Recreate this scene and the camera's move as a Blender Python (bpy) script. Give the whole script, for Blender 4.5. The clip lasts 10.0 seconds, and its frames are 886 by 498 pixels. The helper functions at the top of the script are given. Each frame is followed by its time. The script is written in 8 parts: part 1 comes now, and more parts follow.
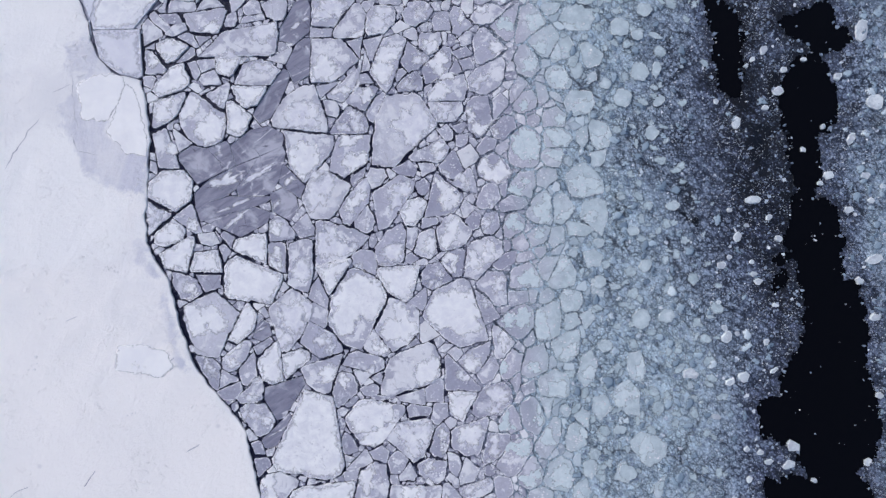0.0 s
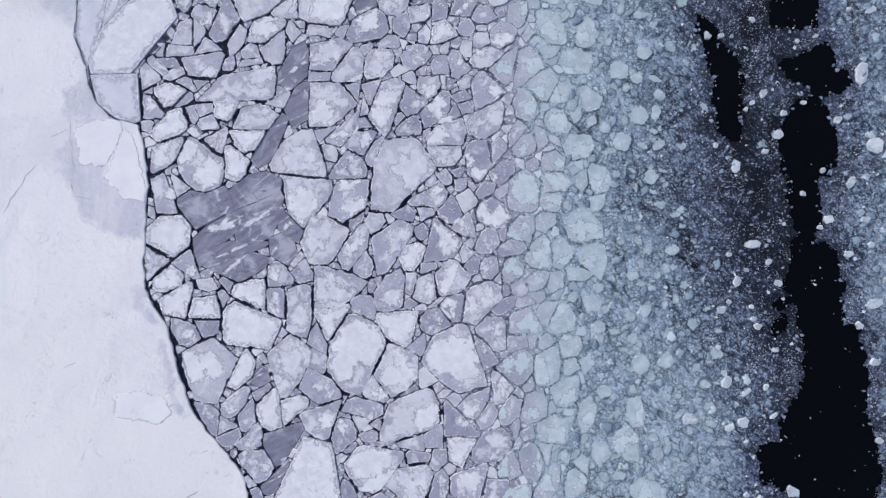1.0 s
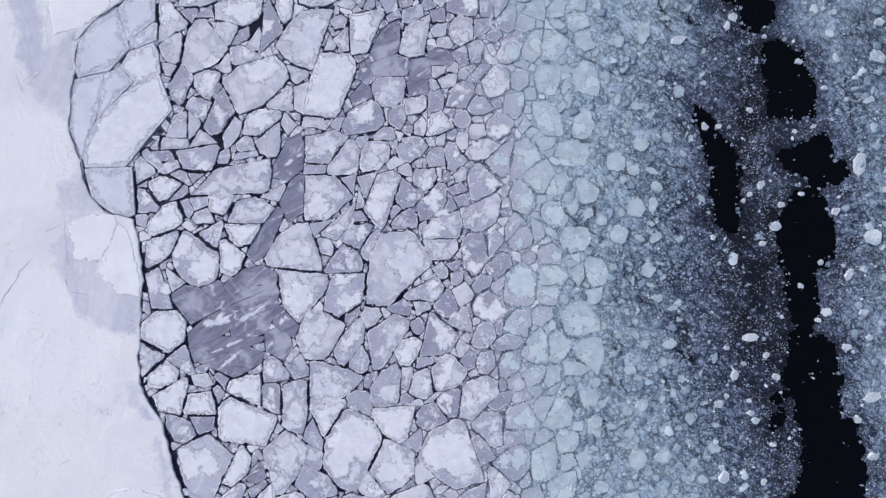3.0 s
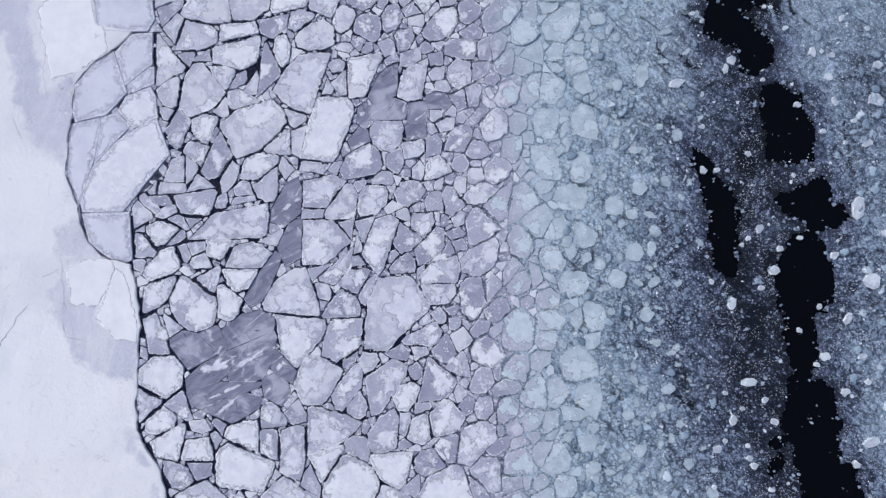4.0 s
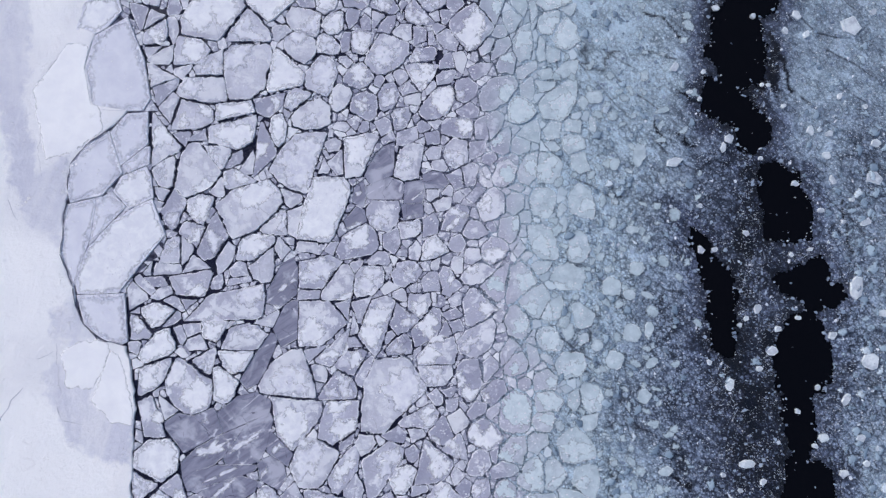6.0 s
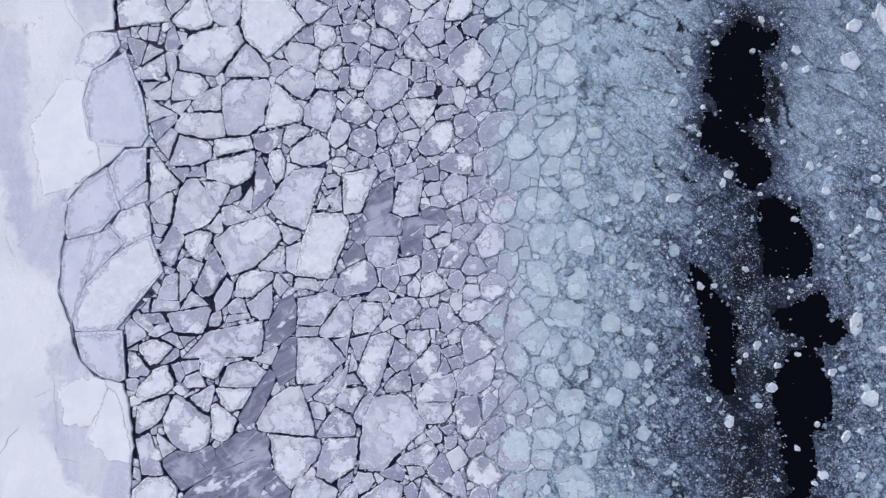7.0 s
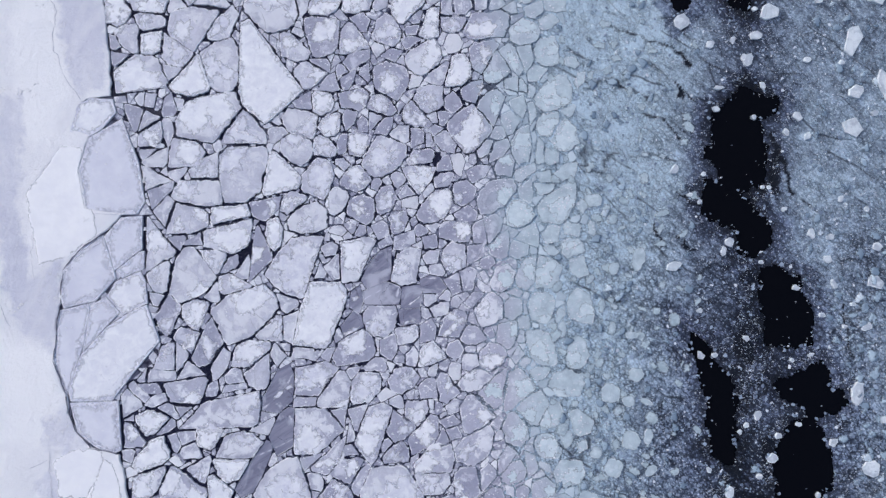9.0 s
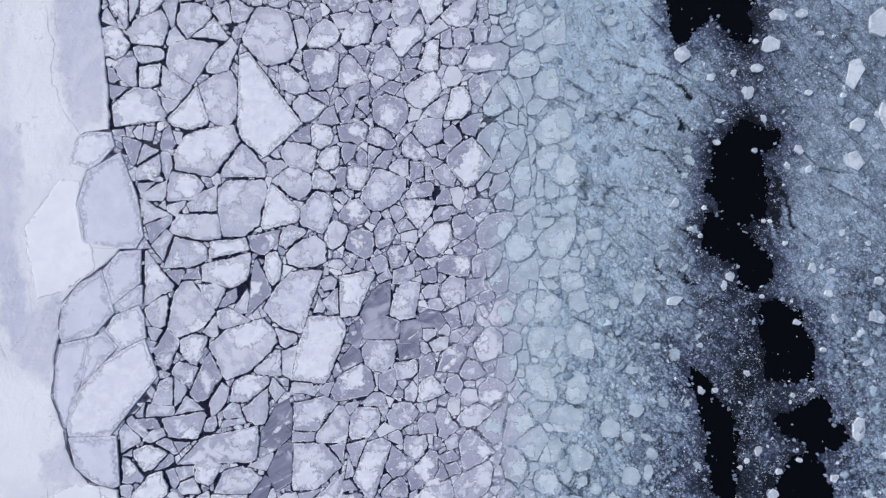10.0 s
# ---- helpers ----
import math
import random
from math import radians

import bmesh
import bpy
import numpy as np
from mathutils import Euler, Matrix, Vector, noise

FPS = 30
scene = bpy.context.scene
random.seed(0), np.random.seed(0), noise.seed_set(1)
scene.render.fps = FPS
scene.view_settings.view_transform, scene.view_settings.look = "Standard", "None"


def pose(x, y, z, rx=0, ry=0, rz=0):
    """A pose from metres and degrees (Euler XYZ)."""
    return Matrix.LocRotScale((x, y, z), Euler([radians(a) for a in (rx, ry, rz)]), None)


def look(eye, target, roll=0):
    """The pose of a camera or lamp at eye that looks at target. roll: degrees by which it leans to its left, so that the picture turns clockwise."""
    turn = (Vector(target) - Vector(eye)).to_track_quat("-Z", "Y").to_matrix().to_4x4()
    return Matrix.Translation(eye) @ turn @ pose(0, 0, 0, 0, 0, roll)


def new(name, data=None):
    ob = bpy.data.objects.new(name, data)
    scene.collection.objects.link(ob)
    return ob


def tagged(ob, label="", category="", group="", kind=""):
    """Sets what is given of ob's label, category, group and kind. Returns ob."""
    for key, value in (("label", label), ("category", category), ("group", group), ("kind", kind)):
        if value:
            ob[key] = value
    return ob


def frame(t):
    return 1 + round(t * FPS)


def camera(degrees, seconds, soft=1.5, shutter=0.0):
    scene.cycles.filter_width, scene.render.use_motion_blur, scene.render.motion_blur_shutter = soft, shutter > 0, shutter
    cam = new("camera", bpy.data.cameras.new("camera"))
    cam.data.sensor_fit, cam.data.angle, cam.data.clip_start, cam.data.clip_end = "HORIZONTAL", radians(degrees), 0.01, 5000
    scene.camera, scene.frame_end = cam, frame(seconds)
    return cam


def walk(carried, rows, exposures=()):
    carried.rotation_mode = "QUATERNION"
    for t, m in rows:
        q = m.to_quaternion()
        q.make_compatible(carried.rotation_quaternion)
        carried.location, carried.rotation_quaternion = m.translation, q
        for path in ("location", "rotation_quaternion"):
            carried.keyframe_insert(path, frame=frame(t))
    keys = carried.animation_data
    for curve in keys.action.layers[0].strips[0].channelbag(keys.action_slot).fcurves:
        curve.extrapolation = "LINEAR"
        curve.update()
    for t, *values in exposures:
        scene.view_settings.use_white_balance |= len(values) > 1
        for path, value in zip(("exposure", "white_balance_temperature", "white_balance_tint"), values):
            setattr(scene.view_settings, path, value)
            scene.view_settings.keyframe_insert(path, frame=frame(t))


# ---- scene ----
cam = camera(73.0, 10.0, soft=1.4)
# seconds, place, turn about x, y and z: a drone 100 m over the ice edge, looking almost straight down
PATH = [
    (0.0, 0.000, 0.000, 100.000, 2.978, -0.848, 0.000),
    (0.5, 0.092, 3.810, 100.070, 2.907, -0.837, -0.012),
    (1.0, 0.208, 7.757, 100.142, 2.850, -0.833, -0.030),
    (1.5, 0.346, 11.766, 100.220, 2.809, -0.833, -0.051),
    (2.0, 0.500, 15.774, 100.303, 2.785, -0.834, -0.073),
    (2.5, 0.665, 19.733, 100.391, 2.777, -0.836, -0.093),
    (3.0, 0.835, 23.609, 100.482, 2.783, -0.840, -0.112),
    (3.5, 1.003, 27.379, 100.573, 2.800, -0.844, -0.127),
    (4.0, 1.163, 31.028, 100.662, 2.825, -0.850, -0.139),
    (4.5, 1.309, 34.551, 100.744, 2.853, -0.859, -0.148),
    (5.0, 1.438, 37.951, 100.816, 2.882, -0.871, -0.153),
    (5.5, 1.545, 41.236, 100.876, 2.907, -0.887, -0.155),
    (6.0, 1.629, 44.418, 100.920, 2.926, -0.908, -0.154),
    (6.5, 1.691, 47.513, 100.946, 2.936, -0.933, -0.149),
    (7.0, 1.733, 50.536, 100.953, 2.936, -0.960, -0.141),
    (7.5, 1.762, 53.507, 100.941, 2.925, -0.987, -0.130),
    (8.0, 1.788, 56.440, 100.911, 2.906, -1.010, -0.116),
    (8.5, 1.822, 59.350, 100.866, 2.883, -1.023, -0.097),
    (9.0, 1.882, 62.247, 100.811, 2.859, -1.021, -0.073),
    (9.5, 1.990, 65.135, 100.753, 2.845, -0.994, -0.041),
    (10.0, 2.172, 68.013, 100.700, 2.850, -0.931, -0.001),
]
walk(cam, [(t, pose(x, y, z, rx, ry, rz)) for t, x, y, z, rx, ry, rz in PATH], [(0.0, 0.03, 5840, 10.4), (5.0, 0.08, 5760, 10.9), (10.0, 0.08, 5770, 10.3)])

# ---- light: a bright overcast polar day ----
SUN_UP, SUN_ROUND = radians(38), radians(300)
world = bpy.data.worlds.new("sky")
scene.world = world
world.use_nodes = True
wn = world.node_tree.nodes
sky = wn.new("ShaderNodeTexSky")
sky.sky_type, sky.sun_disc = "NISHITA", False
sky.sun_elevation, sky.sun_rotation = SUN_UP, SUN_ROUND
sky.air_density, sky.dust_density, sky.ozone_density = 1.0, 4.0, 1.0
wn["Background"].inputs["Strength"].default_value = 0.11
world.node_tree.links.new(sky.outputs["Color"], wn["Background"].inputs["Color"])
sun_data = bpy.data.lights.new("sun", "SUN")
sun_data.energy, sun_data.angle, sun_data.color = 1.3, radians(25), (1.0, 0.95, 0.9)
sun = new("sun", sun_data)
sun.matrix_world = look((math.sin(SUN_ROUND) * math.cos(SUN_UP) * 300, math.cos(SUN_ROUND) * math.cos(SUN_UP) * 300, math.sin(SUN_UP) * 300), (0, 0, 0))


# ---- materials ----
class Mat:
    """A node material: short calls for its nodes."""

    def __init__(self, name):
        self.m = bpy.data.materials.new(name)
        self.m.use_nodes = True
        self.t = self.m.node_tree
        self.b = self.t.nodes["Principled BSDF"]

    def put(self, socket, value):
        if isinstance(value, bpy.types.NodeSocket):
            self.t.links.new(value, socket)
        elif isinstance(value, tuple) and len(value) == 3 and socket.type == "RGBA":
            socket.default_value = (*value, 1)
        else:
            socket.default_value = value

    def node(self, kind, **ins):
        n = self.t.nodes.new(kind)
        for k, v in ins.items():
            self.put(n.inputs[k.replace("_", " ")], v)
        return n

    def where(self):
        return self.t.nodes.new("ShaderNodeNewGeometry").outputs["Position"]

    def mapped(self, turn=0.0, scale=(1, 1, 1)):
        n = self.t.nodes.new("ShaderNodeMapping")
        self.t.links.new(self.where(), n.inputs["Vector"])
        n.vector_type = "TEXTURE"
        n.inputs["Rotation"].default_value = (0, 0, radians(turn))
        n.inputs["Scale"].default_value = scale
        return n.outputs["Vector"]

    def warped(self, turn, scale, size, amount):
        """Places shifted about by noise, so that cells get uneven sides."""
        at = self.mapped(turn, scale)
        n = self.node("ShaderNodeTexNoise", Vector=at, Scale=size, Detail=3.0)
        off = self.t.nodes.new("ShaderNodeVectorMath")
        off.operation = "MULTIPLY_ADD"
        self.put(off.inputs[0], n.outputs["Color"])
        off.inputs[1].default_value = (amount * 2,) * 3
        self.put(off.inputs[2], at)
        return off.outputs["Vector"]

    def noise(self, scale, detail=4.0, rough=0.55, vector=None, warp=0.0):
        n = self.node("ShaderNodeTexNoise", Vector=vector or self.where(), Scale=scale, Detail=detail, Roughness=rough, Distortion=warp)
        return n.outputs["Fac"]

    def cells(self, scale, feature="F1", vector=None, out="Distance", jitter=1.0):
        n = self.t.nodes.new("ShaderNodeTexVoronoi")
        n.feature = feature
        self.put(n.inputs["Vector"], vector or self.where())
        n.inputs["Scale"].default_value = scale
        n.inputs["Randomness"].default_value = jitter
        return n.outputs[out]

    def span(self, value, low, high, a=0.0, b=1.0):
        n = self.node("ShaderNodeMapRange", Value=value)
        for k, v in zip(("From Min", "From Max", "To Min", "To Max"), (low, high, a, b)):
            self.put(n.inputs[k], v)
        return n.outputs["Result"]

    def math(self, op, a, b=0.0):
        n = self.t.nodes.new("ShaderNodeMath")
        n.operation = op
        self.put(n.inputs[0], a)
        self.put(n.inputs[1], b)
        return n.outputs[0]

    def mix(self, fac, a, b):
        n = self.t.nodes.new("ShaderNodeMix")
        n.data_type = "RGBA"
        self.put(n.inputs[0], fac)
        self.put(n.inputs[6], a)
        self.put(n.inputs[7], b)
        return n.outputs[2]

    def x(self, axis="X"):
        n = self.t.nodes.new("ShaderNodeSeparateXYZ")
        self.t.links.new(self.where(), n.inputs[0])
        return n.outputs[axis]

    def attribute(self, name):
        n = self.t.nodes.new("ShaderNodeAttribute")
        n.attribute_name = name
        return n.outputs["Fac"]

    def done(self, colour, rough, height=None, strength=0.3, reach=0.05):
        self.put(self.b.inputs["Base Color"], colour)
        self.put(self.b.inputs["Roughness"], rough)
        self.b.inputs["IOR"].default_value = 1.31
        if height is not None:
            bump = self.node("ShaderNodeBump", Height=height, Strength=strength, Distance=reach)
            self.t.links.new(bump.outputs["Normal"], self.b.inputs["Normal"])
        return self.m


def wetness(m, most):
    """Rises towards the open water, along an uneven front."""
    edge = m.math("ADD", m.x(), m.span(m.noise(0.06, 3.0), 0.3, 0.7, -4.5, 4.5))
    edge = m.math("ADD", edge, m.span(m.x("Y"), 35.0, 75.0, 0.0, 4.0))
    return m.span(edge, 13.0, 23.0, 0.0, most)


def soaked(m, colour, most=0.85):
    """Ice towards the open water is soaked through and turns a pale green-blue."""
    tone = m.mix(m.span(m.noise(0.5, 6.0, 0.62), 0.35, 0.65), (0.41, 0.5, 0.54), (0.6, 0.7, 0.73))
    tone = m.mix(m.span(m.noise(0.75, 6.0, 0.65, warp=0.6), 0.52, 0.68, 0.0, 0.55), tone, (0.8, 0.85, 0.88))
    return m.mix(wetness(m, most), colour, tone)


def sea_ice(name, clear, snow, amount, wet=0.85, melt=0.8, lapped=0.0):
    """Bare ice with wind-blown snow in patches, amount of it from 0 to 1; 'inset' is the mesh's distance from its edge."""
    m = Mat(name)
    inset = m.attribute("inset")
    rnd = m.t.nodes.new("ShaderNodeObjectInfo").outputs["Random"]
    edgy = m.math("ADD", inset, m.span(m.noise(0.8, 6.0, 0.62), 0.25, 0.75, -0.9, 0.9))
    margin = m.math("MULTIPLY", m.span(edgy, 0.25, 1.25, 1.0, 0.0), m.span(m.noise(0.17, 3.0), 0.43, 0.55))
    patch = m.math("ADD", m.noise(0.42, 9.0, 0.66, warp=0.5), m.span(rnd, 0, 1, -0.09, 0.09))
    patch = m.math("SUBTRACT", patch, m.math("MULTIPLY", margin, 0.16))
    fac = m.span(patch, 0.59 - 0.24 * amount, 0.67 - 0.24 * amount)
    fine = m.noise(2.2, 6.0, 0.65)
    bare = m.mix(m.span(fine, 0.36, 0.66), tuple(c * 0.88 for c in clear), tuple(min(1, c * 1.1) for c in clear))
    white = m.mix(m.span(m.noise(0.9, 5.0), 0.3, 0.7), tuple(c * 0.92 for c in snow), tuple(c * 1.03 for c in snow))
    specks = m.span(m.cells(1.1), 0.12, 0.2, 1.0, 0.0)
    specks = m.math("MULTIPLY", specks, m.span(m.noise(0.22, 3.0), 0.46, 0.58))
    col = m.mix(specks, m.mix(fac, bare, white), snow)
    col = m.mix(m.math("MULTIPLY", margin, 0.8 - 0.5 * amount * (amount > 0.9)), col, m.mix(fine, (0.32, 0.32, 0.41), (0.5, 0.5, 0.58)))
    col = m.mix(m.span(rnd, 0, 1, 0.0, 0.12), col, tuple(c * 0.6 for c in clear))
    mottle = m.math("MULTIPLY", m.noise(0.4, 9.0, 0.68, warp=0.4), m.noise(0.25, 4.0, 0.6))
    col = m.mix(m.span(mottle, 0.14, 0.36, 0.0, 0.3), col, m.mix(0.55, clear, snow))
    col = m.mix(m.math("MULTIPLY", m.span(m.noise(3.6, 5.0, 0.75), 0.54, 0.66, 0.0, 0.5), m.span(m.noise(0.35, 4.0, 0.6), 0.45, 0.6)), col, snow)
    hair = m.span(m.cells(0.13, "DISTANCE_TO_EDGE", m.warped(20, (1.0, 1.6, 1.0), 0.4, 0.6)), 0.0, 0.008, 1.0, 0.0)
    hair = m.math("MULTIPLY", hair, m.span(m.noise(0.2, 3.0), 0.5, 0.56))
    col = m.mix(m.math("MULTIPLY", hair, 0.65), col, tuple(c * 0.5 for c in clear))
    # pale edge: crushed ice, and the lit look of edges put into the colour
    crushed_lit_rim = m.math("MULTIPLY", m.span(inset, 0.1, 0.24, 1.0, 0.0), m.span(m.noise(0.8, 5.0, 0.62), 0.48, 0.55, 0.0, 0.9))
    col = m.mix(crushed_lit_rim, col, (0.87, 0.87, 0.9))
    col = soaked(m, col, wet)
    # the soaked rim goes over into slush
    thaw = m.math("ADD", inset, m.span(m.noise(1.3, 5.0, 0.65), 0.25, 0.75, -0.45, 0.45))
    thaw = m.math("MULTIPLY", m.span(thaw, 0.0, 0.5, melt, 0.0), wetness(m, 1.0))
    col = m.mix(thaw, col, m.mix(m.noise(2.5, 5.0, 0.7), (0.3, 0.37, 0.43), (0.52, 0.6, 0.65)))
    # light broken rim: wet highlights along soaked edges put into the colour
    rim = m.math("MULTIPLY", m.span(inset, 0.12, 0.24, 1.0, 0.0), m.span(m.noise(0.7, 5.0, 0.62), 0.5, 0.57, 0.0, 0.8))
    col = m.mix(m.math("MULTIPLY", rim, wetness(m, 1.0)), col, (0.8, 0.86, 0.88))
    if melt > 0.9:
        col = m.mix(m.span(m.noise(1.5, 7.0, 0.72, warp=0.5), 0.42, 0.62, 0.0, 0.75), col, m.mix(fine, (0.2, 0.255, 0.31), (0.44, 0.52, 0.57)))
    if lapped:  # slush laps over the rim
        rag = m.math("ADD", inset, m.span(m.noise(2.2, 6.0, 0.7), 0.3, 0.7, -lapped, lapped))
        m.put(m.b.inputs["Alpha"], m.span(rag, 0.0, lapped))
    high = m.math("ADD", m.math("MULTIPLY", fac, 0.6), m.noise(3.0, 6.0, 0.7))
    return m.done(col, m.span(fac, 0, 1, 0.5, 0.85), high, 0.5, 0.1)


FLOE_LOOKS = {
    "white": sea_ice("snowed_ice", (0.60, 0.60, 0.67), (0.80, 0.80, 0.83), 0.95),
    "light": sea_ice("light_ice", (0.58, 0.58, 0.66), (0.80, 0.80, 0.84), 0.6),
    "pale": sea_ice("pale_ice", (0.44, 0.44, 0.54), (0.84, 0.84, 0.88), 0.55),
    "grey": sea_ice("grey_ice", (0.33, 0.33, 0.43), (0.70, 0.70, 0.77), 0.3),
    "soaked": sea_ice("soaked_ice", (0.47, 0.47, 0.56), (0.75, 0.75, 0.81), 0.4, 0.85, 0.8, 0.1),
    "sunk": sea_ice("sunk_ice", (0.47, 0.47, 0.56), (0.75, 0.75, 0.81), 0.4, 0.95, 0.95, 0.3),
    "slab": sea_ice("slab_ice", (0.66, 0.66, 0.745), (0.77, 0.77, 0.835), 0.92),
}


def thin_ice_material():
    m = Mat("thin_grey_ice")
    grain = m.mapped(34, (5.0, 1.0, 1.0))
    streak = m.noise(1.1, 7.0, 0.62, grain, 0.6)
    col = m.mix(m.span(streak, 0.35, 0.68), (0.175, 0.175, 0.245), (0.33, 0.33, 0.42))
    frost = m.span(m.noise(0.16, 5.0, 0.6, warp=1.0), 0.52, 0.62)
    col = m.mix(m.math("MULTIPLY", frost, 0.75), col, (0.55, 0.55, 0.63))
    line = m.span(m.cells(0.16, "DISTANCE_TO_EDGE", m.warped(34, (2.6, 1.0, 1.0), 0.6, 0.5)), 0.0, 0.02, 1.0, 0.0)
    line = m.math("MULTIPLY", line, m.span(m.noise(0.6, 5.0), 0.46, 0.56))
    split = m.span(m.cells(0.3, "DISTANCE_TO_EDGE", m.warped(124, (1.6, 1.0, 1.0), 0.5, 0.6)), 0.0, 0.012, 1.0, 0.0)
    col = m.mix(m.math("MULTIPLY", split, m.span(m.noise(0.4, 4.0), 0.5, 0.58)), col, (0.05, 0.05, 0.09))
    col = m.mix(line, col, (0.72, 0.72, 0.78))
    return m.done(soaked(m, col, 0.6), 0.4, streak, 0.2, 0.03)


def fast_ice_material():
    m = Mat("snow_on_fast_ice")
    broad = m.noise(0.035, 5.0, 0.55, warp=0.8)
    drift = m.noise(0.18, 6.0, 0.6, m.mapped(70, (1.6, 1.0, 1.0)), 0.7)
    col = m.mix(m.span(broad, 0.36, 0.58), (0.8, 0.795, 0.83), (0.93, 0.915, 0.915))
    col = m.mix(m.span(drift, 0.4, 0.62), m.mix(0.35, col, (0.8, 0.795, 0.83)), col)
    fresh = m.math("ADD", m.x("Y"), m.span(m.noise(0.05, 4.0), 0.3, 0.7, -22.0, 22.0))
    col = m.mix(m.span(fresh, -8.0, 22.0, 0.8, 0.0), col, (0.97, 0.94, 0.925))
    rag = m.span(m.noise(0.35, 8.0, 0.66, warp=0.6), 0.25, 0.75, -1.5, 1.5)
    blown = m.span(m.math("ADD", m.attribute("fresh"), rag), -0.8, 1.2, 0.0, 0.75)
    col = m.mix(blown, col, (0.95, 0.94, 0.94))
    old = m.span(m.math("ADD", m.attribute("old"), rag), -0.5, 0.6)
    streak = m.span(m.noise(0.16, 6.0, 0.62, m.mapped(80, (2.5, 1.0, 1.0)), 0.6), 0.38, 0.56, 0.45, 0.95)
    grey = m.mix(m.span(m.noise(0.5, 6.0, 0.65), 0.35, 0.65), (0.62, 0.62, 0.71), (0.7, 0.7, 0.775))
    col = m.mix(m.math("MULTIPLY", old, streak), col, grey)
    # small pits as flat grey dots, their shade put into the colour
    pit_shade = m.span(m.cells(0.28), 0.05, 0.14, 1.0, 0.0)
    pit_shade = m.math("MULTIPLY", pit_shade, m.span(m.noise(0.12, 2.0), 0.5, 0.62))
    col = m.mix(m.math("MULTIPLY", pit_shade, 0.3), col, (0.5, 0.5, 0.56))
    lips = m.math("MULTIPLY", m.span(m.noise(0.8, 6.0, 0.66, warp=0.8), 0.58, 0.68), m.span(m.noise(0.11, 3.0), 0.47, 0.6))  # wind-cut lips
    col = m.mix(m.math("MULTIPLY", lips, 0.5), col, (0.98, 0.97, 0.965))
    high = m.math("ADD", drift, m.math("MULTIPLY", m.noise(1.6, 6.0, 0.7), 0.5))
    high = m.math("ADD", high, m.math("MULTIPLY", lips, 0.5))
    return m.done(col, 0.9, high, 0.6, 0.5)


def drift_material(name, a, b, size=0.5, fray=0.0, soft=0.1):
    """Snow; with fray it thins out raggedly over that many metres from its rim ('inset')."""
    m = Mat(name)
    col = m.mix(m.span(m.noise(size, 7.0, 0.66, warp=0.5), 0.38, 0.62), a, b)
    if fray:
        rag = m.math("ADD", m.attribute("inset"), m.span(m.noise(0.7 / fray ** 0.5, 9.0, 0.63, warp=0.5), 0.25, 0.75, -fray, fray))
        m.put(m.b.inputs["Alpha"], m.span(rag, fray * 0.35 - soft * 0.3, fray * 0.35 + soft * 0.7))
    return m.done(col, 0.9, m.noise(1.5, 6.0, 0.7), 0.3, 0.08)


